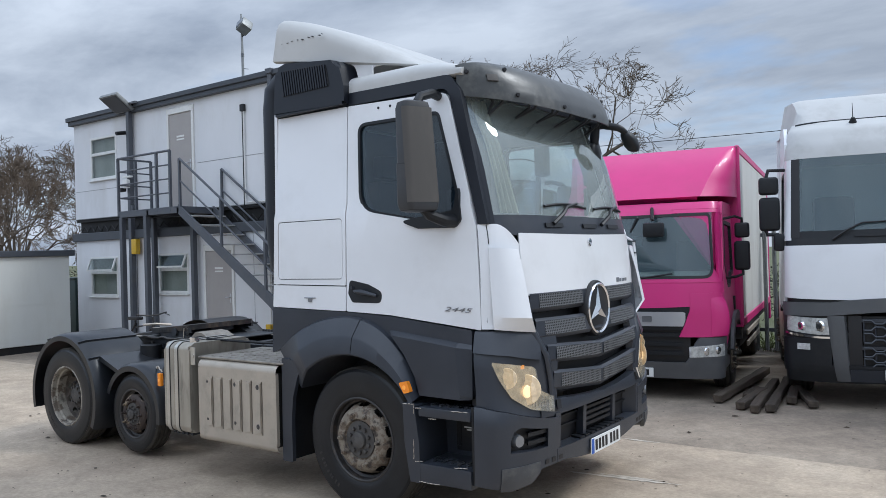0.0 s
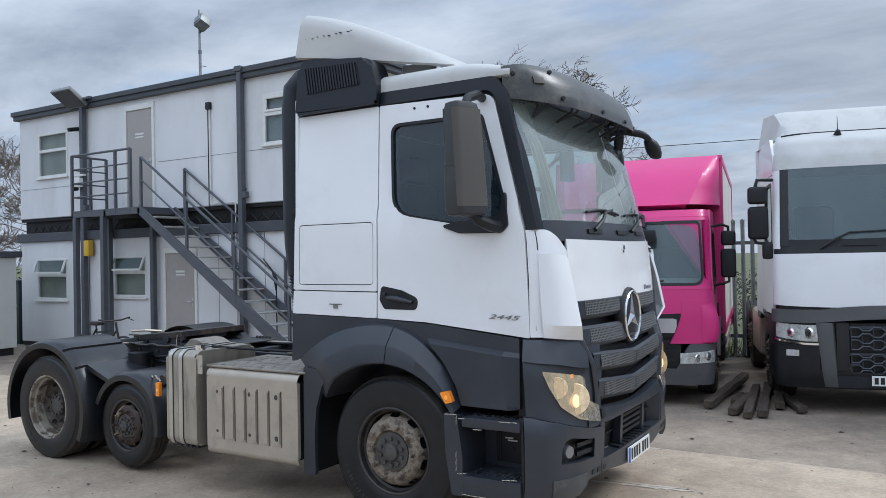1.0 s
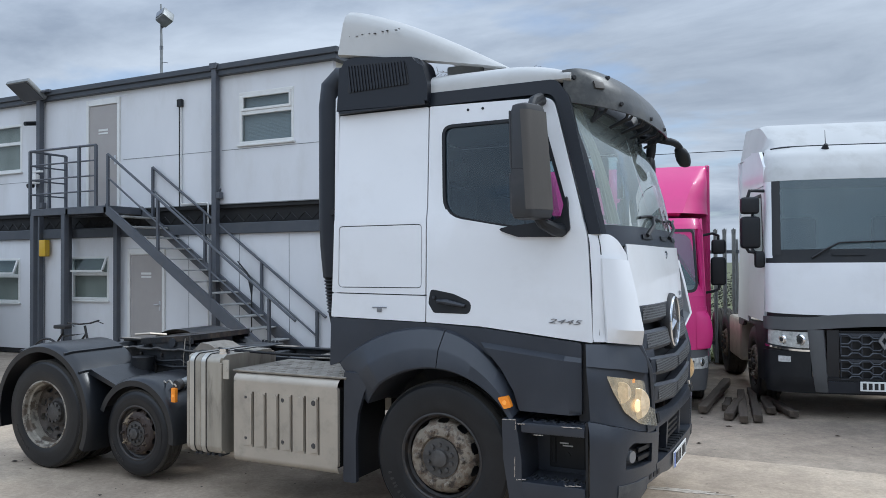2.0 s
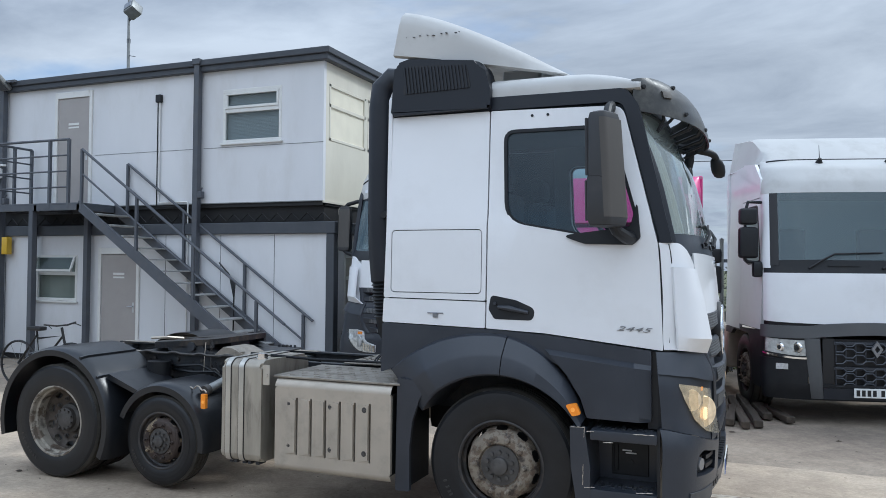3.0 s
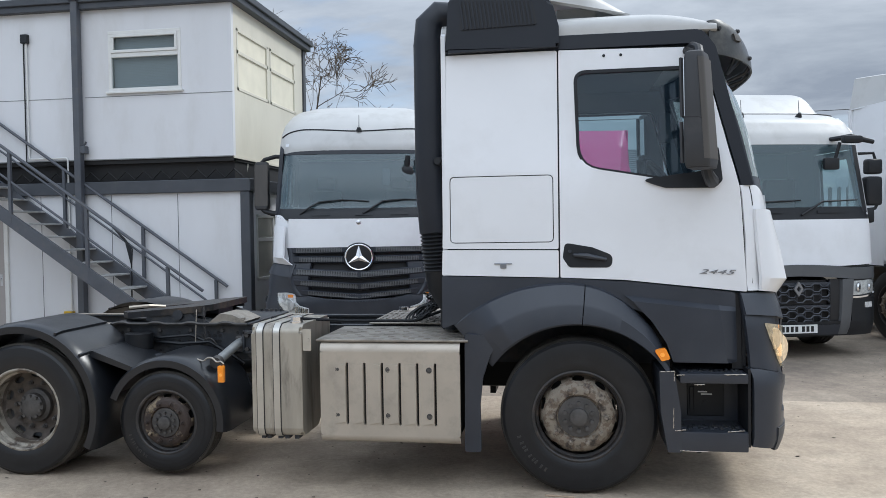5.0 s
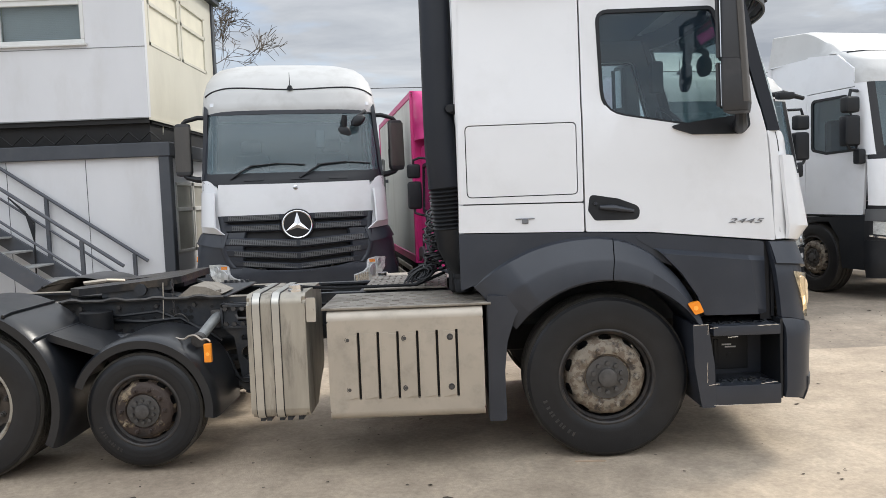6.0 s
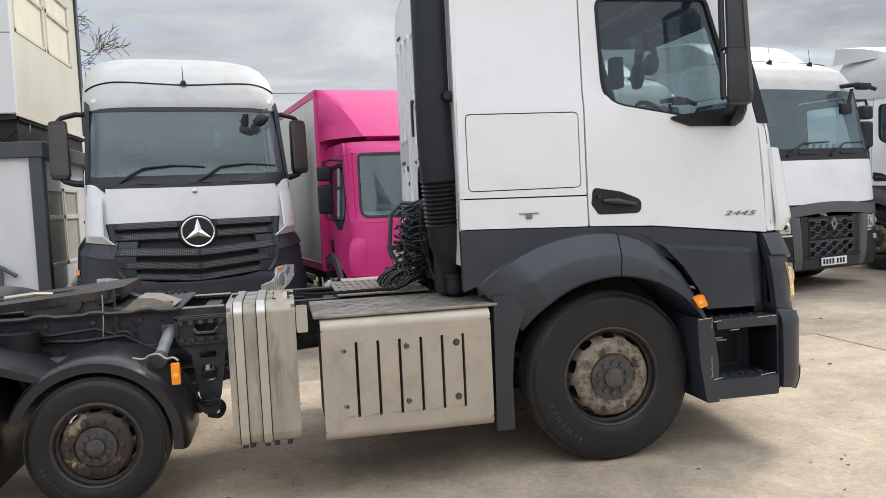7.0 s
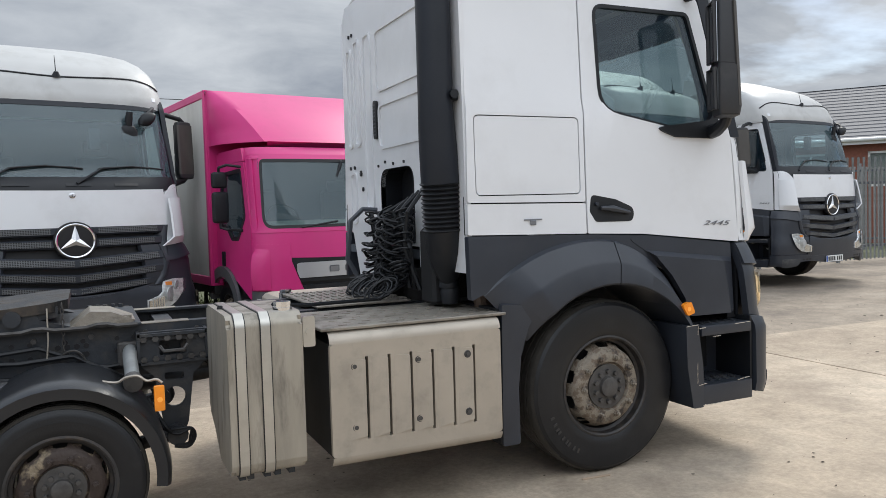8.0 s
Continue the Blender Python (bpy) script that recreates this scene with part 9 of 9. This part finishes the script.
        bb = B(); box(bb, 0.37, 0.46, sg * 1.15, sg * 1.33, 1.96, 2.15, 0.04, 3)
        part("wide_mirror", bb, BLACK, mh)
        bb = B(); tube(bb, [(0.60, sg * 1.03, 2.20), (0.46, sg * 1.16, 2.23), (0.42, sg * 1.24, 2.20), (0.41, sg * 1.24, 2.14)], 0.018, 6); tube(bb, [(0.66, sg * 1.06, 1.46), (0.46, sg * 1.16, 1.47), (0.41, sg * 1.24, 1.50), (0.41, sg * 1.24, 1.58)], 0.018, 6)
        parts("mirror_arm", bb, BLACK, mh)
        def arch(s, t):
            a = radians(160 - 145 * s)
            r = [(0.60, 1.08), (0.60, 1.12), (0.47, 1.12), (0.46, 0.75)][round(t * 3)]
            return (r[0] * math.cos(a), sg * r[1], 0.42 + r[0] * math.sin(a))
        part("wheel_arch", grid(B(), arch, 18, 3), mat_bumper, root, "grey plastic wheel arch")
        bb = B(); box(bb, 0.46, 0.90, sg * 0.80, sg * 1.06, 0.36, 0.50, 0.03, 2); box(bb, 0.46, 0.90, sg * 0.80, sg * 1.04, 0.56, 0.64, 0.02, 2)
        part("cab_step", bb, mat_bumper, root)
        # box sides
        x0, x1, w = -5.3, -0.29, 1.15
        bb = B(); box(bb, x0, x1 - 0.06, sg * (w - 0.03), sg * w, 0.86, 3.12)
        part("box_side", bb, BOXWHITE, root, "dull white box side panel")
        bb = B(); box(bb, x0, x1, sg * (w - 0.05), sg * (w + 0.012), 3.11, 3.215, 0.012, 1); box(bb, x0, x1, sg * (w - 0.05), sg * (w + 0.012), 0.76, 0.88, 0.01, 1); box(bb, x1 - 0.07, x1, sg * (w - 0.06), sg * (w + 0.014), 0.76, 3.215, 0.02, 2); box(bb, x0, x0 + 0.08, sg * (w - 0.05), sg * (w + 0.014), 0.45, 3.215, 0.01, 1)
        part("box_edge_trim", bb, PINK, root, "magenta box edging")
        bb = B(); box(bb, -2.9, -1.0, sg * 1.12, sg * 1.15, 0.42, 0.50, 0.008, 1); box(bb, -2.9, -1.0, sg * 1.12, sg * 1.15, 0.58, 0.66, 0.008, 1)
        parts("side_guard", bb, ALU, root)
    both(side)
    bb = B(); box(bb, -0.33, -0.28, -1.13, 1.13, 0.76, 3.20, 0.01, 1)
    part("box_front", bb, PINK, root)
    bb = B(); box(bb, -5.3, -0.29, -1.145, 1.145, 3.17, 3.20); box(bb, -5.3, -5.25, -1.13, 1.13, 0.76, 3.17)
    part("box_roof", bb, BOXWHITE, root)
    bb = B(); box(bb, -5.3, -0.29, -1.12, 1.12, 0.66, 0.76)
    part("box_floor", bb, UNDER, root)
    # roof fairing: sloping face that rolls round into swept-back cheeks
    def fairing(s, t):
        k = 2 * t - 1
        ex, ey, ez = -0.26 + 1.0 * s, 1.06 - 0.27 * s, 3.205 - 0.715 * s
        ez += 0.055 * math.sin(s * math.pi)
        if abs(k) <= 0.6:
            q = k / 0.6
            return (ex + 0.05 * s * (1 - q * q), ey * q, ez)
        f = (abs(k) - 0.6) / 0.4
        cx, cy, cz = -0.265, 1.125, 3.205 - 0.70 * s
        roll = 0.075 * math.sin(f * math.pi) * min(1.0, 3 * s) * (0.55 + 0.45 * s)
        lip = 0.045 * max(0.0, (s - 0.78) / 0.22) * math.sin(f * math.pi)
        return (ex + (cx - ex) * f + 0.4 * roll, math.copysign(ey + (cy - ey) * f + roll + lip, k), ez + (cz - ez) * f)
    bb = grid(B(), fairing, 18, 40)
    vs = [bb.verts.new(v) for v in ((0.78, -0.77, 2.49), (0.78, 0.77, 2.49), (0.70, 0.74, 2.44), (0.70, -0.74, 2.44))]
    bb.faces.new(vs)
    part("roof_fairing", bb, PINK, root, "magenta wind deflector over the cab", sharp=40)
    bb = B()
    for s0 in (-0.55, 0.05):
        tube(bb, [front_at(uw(s0), 1.48, 0.01, LFF), front_at(uw(s0 + 0.45), 1.54, 0.02, LFF)], 0.010, 5)
    parts("wiper", bb, BLACK, root)
    bb = B(); tube(bb, [(0.86, 0.22, 2.36), (1.06, 0.26, 2.34), (1.16, 0.28, 2.20)], 0.022, 6); box(bb, 1.10, 1.20, 0.16, 0.42, 1.99, 2.17, 0.04, 2); tube(bb, [(0.86, 0.10, 2.36), (1.0, 0.06, 2.24), (1.02, -0.02, 2.06)], 0.02, 6); box(bb, 0.99, 1.05, -0.15, 0.13, 1.88, 2.02, 0.03, 2)
    part("front_mirror", bb, BLACK, root, "black kerb mirrors on arms")
    def dash(s, t):
        y = -1.0 + 2.0 * s
        pr = [(1.10, 1.50), (0.92, 1.56), (0.75, 1.50), (0.72, 0.90)][round(t * 3)]
        return (pr[0] - 0.16 * (abs(y)) ** 3, y, pr[1])
    part("dashboard", grid(B(), dash, 14, 3), CURTAIN, root)
    bb = B(); box(bb, -0.27, -0.24, -1.03, 1.03, 0.85, 2.40); box(bb, -0.27, 0.9, -1.03, 1.03, 0.82, 0.86)
    part("cab_lining", bb, INTERIOR, root)
    for sg in (-1, 1):
        bb = B(); box(bb, -0.22, -0.08, sg * 0.55 - 0.22, sg * 0.55 + 0.22, 1.0, 1.95, 0.06, 2)
        part("cab_seat", bb, SEAT, root)
    bb = B(); cx, cy, cz = 0.55, -0.52, 1.56
    tube(bb, [(cx - 0.19 * math.cos(a) * 0.5, cy + 0.21 * math.sin(a), cz + 0.19 * math.cos(a)) for a in [2 * math.pi * k / 20 for k in range(20)]], 0.015, 6, True)
    part("steering_wheel", bb, BLACK, root)
    both(lambda sg: wheel(root, 0, sg * 0.93, 0.42, 0.42, 0.25, 0.24, sg, "front", n=40))
    both(lambda sg: wheel(root, -3.4, sg * 0.93, 0.42, 0.42, 0.25, 0.24, sg, "rear", n=40))
    for sg in (-1, 1):
        bb = B(); box(bb, -5.2, 0.9, sg * 0.36, sg * 0.42, 0.48, 0.68)
        part("chassis_rail", bb, CHASSIS, root)
    bb = B(); box(bb, -0.9, 0.8, -0.5, 0.5, 0.3, 0.85, 0.05, 1); box(bb, -2.6, -1.4, 0.5, 1.0, 0.35, 0.7, 0.05, 2)
    part("engine", bb, UNDER, root)


mat_bumper = mat("mid_grey_plastic", (0.085, 0.088, 0.095), 0.5, vary=0.08, dirt=0.3, dirt_color=(0.14, 0.13, 0.12), dscale=4)
box_truck()


# ---- timbers on the ground ----
def timbers():
    ends = [((0.99, 3.95, 0.05), (1.04, 6.05, 0.10), 0.105), ((1.32, 3.70, 0.04), (1.32, 4.72, 0.05), 0.10), ((1.50, 3.58, 0.04), (1.28, 5.50, 0.045), 0.10), ((1.64, 3.70, 0.045), (1.39, 5.70, 0.045), 0.10), ((1.74, 4.25, 0.045), (1.50, 5.75, 0.045), 0.10), ((1.62, 5.10, 0.045), (2.00, 4.12, 0.045), 0.10), ((1.22, 4.30, 0.03), (1.18, 4.92, 0.03), 0.08)]
    for k, (a, b2, w) in enumerate(ends):
        a, b2 = Vector(a), Vector(b2)
        L = (b2 - a).length
        t = thing("timber", "weathered dark timber baulk lying in a loose pile", "timber", group="loose timbers")
        t.matrix_basis = Matrix.Translation((a + b2) / 2) @ (b2 - a).to_track_quat("X", "Z").to_matrix().to_4x4()
        bb = B()
        rnd = random.Random(k)
        box(bb, -L / 2, L / 2, -w / 2, w / 2, -w * 0.42, w * 0.42)
        bmesh.ops.subdivide_edges(bb, edges=[e for e in bb.edges if abs(e.verts[0].co.x - e.verts[1].co.x) > 0.2], cuts=6)
        for v in bb.verts:
            v.co += Vector((rnd.uniform(-.01, .01), rnd.uniform(-.008, .008), rnd.uniform(-.007, .007)))
        bmesh.ops.bevel(bb, geom=[e for e in bb.edges if e.calc_face_angle(0) > 0.8], offset=0.008, segments=1, affect="EDGES")
        part("baulk", bb, WOOD, t)


timbers()


def twig():
    t = thing("wood_sliver", "thin pale sliver of wood on the concrete", "debris", (-0.13, -1.21, 0.005), -4)
    bb = B(); box(bb, -0.095, 0.095, -0.007, 0.007, -0.005, 0.005, 0.002, 1)
    part("sliver", bb, mat("raw_wood", (0.42, 0.32, 0.23), 0.8, vary=0.2), t)


twig()


def litter():
    """Leaf bits and grit strewn over the yard."""
    rnd = random.Random(4)
    bb = B()
    for k in range(900):
        x, y = rnd.uniform(-6, 9), rnd.uniform(-4.5, 4.6)
        r = rnd.uniform(0.003, 0.011) * (1 if rnd.random() < 0.93 else 2.6)
        z = 0.003 if y < 1.8 else -0.013
        a0 = rnd.uniform(0, 6.28)
        vs = []
        for i in range(5):
            a = a0 + i * 1.256
            q = r * rnd.uniform(0.5, 1.2)
            vs.append(bb.verts.new((x + q * math.cos(a) * 1.6, y + q * math.sin(a), z + rnd.uniform(0, 0.006))))
        top = bb.verts.new((x, y, z + r * 0.5))
        for i in range(5):
            bb.faces.new((vs[i], vs[(i + 1) % 5], top))
    ob = part("yard_litter", bb, mat("dead_leaf_bits", (0.06, 0.045, 0.032), 0.9, vary=0.4, scale=3), None)
    tagged(ob, "scattered dead leaf bits and grit on the yard", "litter", kind="stuff")


litter()


# ---- palisade fences ----
def palisade(p0, p1, H, label, step=0.155):
    p0, p1 = Vector((*p0, 0)), Vector((*p1, 0))
    L = (p1 - p0).length
    ang = math.degrees(math.atan2(p1.y - p0.y, p1.x - p0.x))
    t = thing("palisade_fence", label, "fence", (p0.x, p0.y, -0.016), ang)
    n = int(L / step)
    bb = B()
    w = 0.034
    prof = [(-w, 0.006), (-w * 0.45, -0.012), (-0.006, 0.004), (0.006, 0.004), (w * 0.45, -0.012), (w, 0.006)]
    lo = [bb.verts.new((x, y, 0.05)) for x, y in prof]
    hi = [bb.verts.new((x, y, H - 0.12)) for x, y in prof]
    tips = [bb.verts.new((x * 0.35 + (-0.028 if i < 2 else 0.028 if i > 3 else 0), y - 0.01, H - (0.0 if i in (0, 5, 2, 3) else 0.03))) for i, (x, y) in enumerate(prof)]
    for a, b2 in ((lo, hi), (hi, tips)):
        for i in range(5):
            bb.faces.new((a[i], a[i + 1], b2[i + 1], b2[i]))
    first = part("pale", bb, GALV, t, sharp=20)
    first.location = (0.05, -0.03, 0)
    for k in range(1, min(n, 280)):
        o = bpy.data.objects.new("pale", first.data)
        scene.collection.objects.link(o)
        o.parent = t
        o.location = (0.05 + step * k, -0.03, 0)
    for z in (0.40, H - 0.42):
        bb = B(); box(bb, 0, L, -0.02, 0.025, z - 0.03, z + 0.03)
        part("rail", bb, STEEL, t)
    k = 0
    while k * 2.75 <= L:
        bb = B(); box(bb, k * 2.75 - 0.04, k * 2.75 + 0.04, 0.03, 0.10, 0, H - 0.2)
        part("post", bb, GALV, t)
        k += 1


palisade((-4.6, 8.75), (16.6, 8.75), 2.45, "galvanised palisade fence behind the parked trucks")
palisade((16.6, 8.75 + 4.2), (25.5, 6.2), 2.9, "galvanised palisade fence at the far side of the yard")


# ---- brick building beyond the far fence ----
def brick_house(at, turn, W, D, eave, ridge, label, wins):
    t = thing("house", label, "house", at, turn)
    holes = [[(a, c), (b2, c), (b2, d), (a, d)] for a, b2, c, d in wins]
    part("wall", panel(B(), [(0, 0), (W, 0), (W, eave), (0, eave)], holes, lambda x, z, d: (x, d, z), 0.2), BRICK, t)
    for x in (0.0, W - 0.2):
        bb = B(); prism(bb, [(0.2, 0), (D, 0), (D, eave), (D / 2, ridge - 0.1), (0.2, eave)], x, x + 0.2, "x")
        part("gable_wall", bb, BRICK, t)
    bb = B(); box(bb, 0, W, D - 0.2, D, 0, eave)
    part("back_wall", bb, BRICK, t)
    bb = B()
    n = 16
    for k in range(n):
        s0, s1 = k / n, (k + 1.15) / n
        for sg in (0, 1):
            y0 = -0.35 + (D / 2 + 0.35) * s0 if not sg else D + 0.35 - (D / 2 + 0.35) * s0
            y1 = -0.35 + (D / 2 + 0.35) * s1 if not sg else D + 0.35 - (D / 2 + 0.35) * s1
            z0, z1 = eave - 0.1 + (ridge - eave + 0.1) * s0, eave - 0.1 + (ridge - eave + 0.1) * s1
            vs = [bb.verts.new(v) for v in ((-0.3, y0, z0 + 0.05), (W + 0.3, y0, z0 + 0.05), (W + 0.3, y1, z1 + 0.02), (-0.3, y1, z1 + 0.02))]
            bb.faces.new(vs)
            vs = [bb.verts.new(v) for v in ((-0.3, y0, z0 + 0.05), (W + 0.3, y0, z0 + 0.05), (W + 0.3, y0, z0 - 0.01), (-0.3, y0, z0 - 0.01))]
            bb.faces.new(vs)
    parts("roof_course", bb, TILE, t, "", 15)
    bb = B(); tube(bb, [(-0.3, -0.42, eave - 0.08), (W + 0.3, -0.42, eave - 0.08)], 0.07, 8); box(bb, -0.3, W + 0.3, -0.36, -0.30, eave - 0.25, eave - 0.02)
    part("gutter", bb, UPVC, t)
    for a, b2, c, d in wins:
        bb = B(); f = 0.08
        for p, q, r, s in ((a, b2, c, c + f), (a, b2, d - f, d), (a, a + f, c, d), (b2 - f, b2, c, d), ((a + b2) / 2 - 0.04, (a + b2) / 2 + 0.04, c, d)):
            box(bb, p, q, 0.03, 0.11, r, s)
        w = part("window", bb, UPVC, t)
        bb = B(); grid(bb, lambda s, u: (a + (b2 - a) * s, 0.08, c + (d - c) * u), 1, 1)
        part("pane", bb, GLASS_WIN, w, shadow=False)
        bb = B(); box(bb, a, b2, 0.25, 0.27, c, d)
        part("blind", bb, ROOM, w)
    return t


brick_house((19.8, 19.5, -0.05), -52, 16, 9, 3.9, 6.3, "long red brick building with a grey tiled roof behind the fence", [(1.0 + 2.6 * k, 2.4 + 2.6 * k, 2.1, 3.4) for k in range(5)])
h2 = brick_house((2.0, 44.0, -0.05), 6, 9, 8, 4.6, 7.0, "distant brick house with chimney beyond the field", [(1.2, 2.6, 2.6, 3.9), (5.6, 7.0, 2.6, 3.9)])
bb = B(); box(bb, 1.0, 1.7, 3.6, 4.4, 6.2, 8.0)
part("chimney", bb, BRICK, h2)


# ---- bare trees ----
def bare_tree(name_label, at, height, spread, seed, levels=6, lean=0.0, trunk=0.17, stems=1, crown=3.0):
    rnd = random.Random(seed)
    root = thing("tree", name_label, "tree", at)
    bark, fine = B(), ([], [])

    def limb(p, d, length, r, lev):
        pts, rad = [p.copy()], [r]
        q = p.copy()
        k = 4 if lev < 2 else 3
        dirs = [d.copy()]
        for i in range(k):
            j_ = 0.13 if lev < 3 else 0.07
            d = (d + Vector((rnd.gauss(0, j_), rnd.gauss(0, j_), rnd.gauss(0.02, j_)))).normalized()
            q = q + d * length / k
            pts.append(q.copy()); rad.append(r * (1 - 0.42 * (i + 1) / k)); dirs.append(d.copy())
        if lev < 3:
            tube(bark, pts, rad, 7 if lev == 0 else 5)
        else:
            verts, faces = fine
            for i in range(len(pts) - 1):
                dd = (pts[i + 1] - pts[i]).normalized()
                sdir = dd.cross(Vector((0.3, 0.5, 0.8))).normalized()
                udir = sdir.cross(dd)
                b0 = len(verts)
                for pp, rr in ((pts[i], rad[i]), (pts[i + 1], rad[i + 1])):
                    for m in range(3):
                        a = 2.094 * m
                        verts.append(tuple(pp + (sdir * math.cos(a) + udir * math.sin(a)) * max(rr, 0.0095)))
                for m in range(3):
                    m2 = (m + 1) % 3
                    faces.append((b0 + m, b0 + m2, b0 + 3 + m2, b0 + 3 + m))
        if lev >= levels:
            return
        kids = rnd.randint(3, 4) if lev < 2 else rnd.randint(2, 4) if lev < 4 else rnd.randint(2, 4)
        for c in range(kids):
            f = rnd.uniform(0.42, 1.0) if lev else rnd.uniform(0.55, 1.0)
            j = min(len(pts) - 2, int(f * k))
            p0 = pts[j].lerp(pts[j + 1], f * k - j)
            base = dirs[j + 1]
            side = base.orthogonal().normalized()
            side.rotate(Matrix.Rotation(rnd.uniform(0, 6.283), 3, base))
            ang = rnd.uniform(0.45, 0.95) if lev < 3 else rnd.uniform(0.35, 0.75)
            nd = (base * math.cos(ang) + side * math.sin(ang) * spread).normalized()
            nd.z += 0.05 if lev < 3 else 0.0
            nd.normalize()
            limb(p0, nd, length * rnd.uniform(0.55, 0.80), max(0.008, rad[j + 1] * rnd.uniform(0.48, 0.68)), lev + 1)
    for s in range(stems):
        d0 = Vector((lean + rnd.gauss(0, 0.08) + (0.25 * math.cos(s * 2.4) if stems > 1 else 0), rnd.gauss(0, 0.06) + (0.25 * math.sin(s * 2.4) if stems > 1 else 0), 1)).normalized()
        limb(Vector((0, 0, -0.1)), d0, height * 0.36, trunk * (0.7 if stems > 1 else 1), 0)
    far = sorted(math.hypot(v[0], v[1]) for v in fine[0])
    tall = sorted(v[2] for v in fine[0])
    kr, kz = crown / far[int(len(far) * 0.93)], height / tall[int(len(tall) * 0.96)]
    def tame(v):
        x, y, z = v[0] * kr, v[1] * kr, v[2] * kz
        r = math.hypot(x, y)
        roof = height * (1 - 0.16 * min(1.3, r / crown) ** 2)
        z = z if z < 0.92 * roof else 0.92 * roof + (z - 0.92 * roof) * 0.5
        g = 1.0 if r < crown else (crown + 0.4 * (r - crown)) / r
        return (x * g, y * g, z)
    fine[0][:] = [tame(v) for v in fine[0]]
    for v in bark.verts:
        v.co = Vector(tame(v.co))
    part("trunk", bark, BARK, root, "grey-brown trunk and limbs")
    me = bpy.data.meshes.new("crown")
    me.from_pydata(fine[0], [], fine[1])
    me.materials.append(TWIG)
    ob = new("crown", me)
    ob.parent = root
    tagged(ob, "fine leafless winter twigs", kind="stuff")
    return root


bare_tree("spreading leafless tree behind the cabins", (-13.4, 30.5, -0.05), 11.9, 1.5, 11, 7, 0.0, 0.24, 1, 6.2)
bare_tree("slim leafless tree beyond the cabins", (-19.9, 30.0, -0.05), 12.5, 1.4, 23, 7, 0.0, 0.24, 1, 4.0)
for k, (x, y, h, sd) in enumerate(((-25.0, 12.0, 10.5, 3), (-29.5, 15.0, 12.0, 5), (-32.0, 11.0, 11.5, 8), (-25.0, 17.5, 11.0, 9), (-28.0, 9.0, 9.5, 14), (-36.0, 13.0, 12.5, 17), (-33.0, 19.0, 12.5, 19))):
    bare_tree("leafless woodland tree beyond the yard", (x, y, -0.05), 0.635 * h, 0.95, sd, 6, 0.0, 0.16, 2, 0.30 * h)


def hedge(x0, x1, y, depth, H, seed, count, label):
    """An untidy winter hedge of many small leaf clumps and stalks."""
    rnd = random.Random(seed)
    vs, fs = [], []
    for k in range(count):
        x, yy = rnd.uniform(x0, x1), y + rnd.gauss(0, depth)
        top = H * (0.75 + 0.3 * math.sin(x * 0.7) * math.sin(x * 0.23 + 1)) * rnd.uniform(0.8, 1.1)
        z = top * rnd.random() ** 0.7
        r = rnd.uniform(0.015, 0.05)
        a, e = rnd.uniform(0, 6.28), rnd.uniform(-0.8, 0.8)
        u = Vector((math.cos(a), math.sin(a), e)).normalized() * r
        v = u.orthogonal().normalized() * r * 0.6
        c = Vector((x, yy, z))
        b0 = len(vs)
        vs += [tuple(c - u), tuple(c + v), tuple(c + u), tuple(c - v)]
        fs.append((b0, b0 + 1, b0 + 2, b0 + 3))
    me = bpy.data.meshes.new("hedge")
    me.from_pydata(vs, [], fs)
    me.materials.append(HEDGE)
    ob = new("hedge", me)
    tagged(ob, label, "hedge", kind="stuff")


hedge(-6, 20, 15.5, 0.8, 2.0, 2, 30000, "dark untidy winter hedge behind the fence")
hedge(-42, -17, 9.0, 1.2, 1.9, 6, 16000, "dark scrub at the edge of the wood")


def grass_verge():
    rnd = random.Random(9)
    vs, fs = [], []
    for k in range(9000):
        x, y = rnd.uniform(-3, 12), 8.9 + abs(rnd.gauss(0, 1.6))
        h, a = rnd.uniform(0.05, 0.16), rnd.uniform(0, 6.28)
        dx, dy = 0.012 * math.cos(a), 0.012 * math.sin(a)
        b0 = len(vs)
        vs += [(x - dx, y - dy, -0.05), (x + dx, y + dy, -0.05), (x + rnd.gauss(0, .05), y + rnd.gauss(0, .05), h - 0.05)]
        fs.append((b0, b0 + 1, b0 + 2))
    me = bpy.data.meshes.new("grass")
    me.from_pydata(vs, [], fs)
    me.materials.append(GRASS)
    tagged(new("grass", me), "rough grass verge under the fence", "grass", kind="stuff")


grass_verge()


def wire():
    t = thing("overhead_wire", "thin overhead wire crossing the sky", "wire")
    bb = B(); tube(bb, [(-14 + 2.5 * k, 26, 6.45 - 0.35 * math.sin(k / 14 * math.pi)) for k in range(15)], 0.014, 4)
    part("cable", bb, INK, t)
    for x in (-14, 21):
        bb = B(); cyl(bb, (x, 26, -0.05), (x, 26, 6.7), 0.11, 8, 0.08)
        part("pole", bb, WOOD, t)


wire()
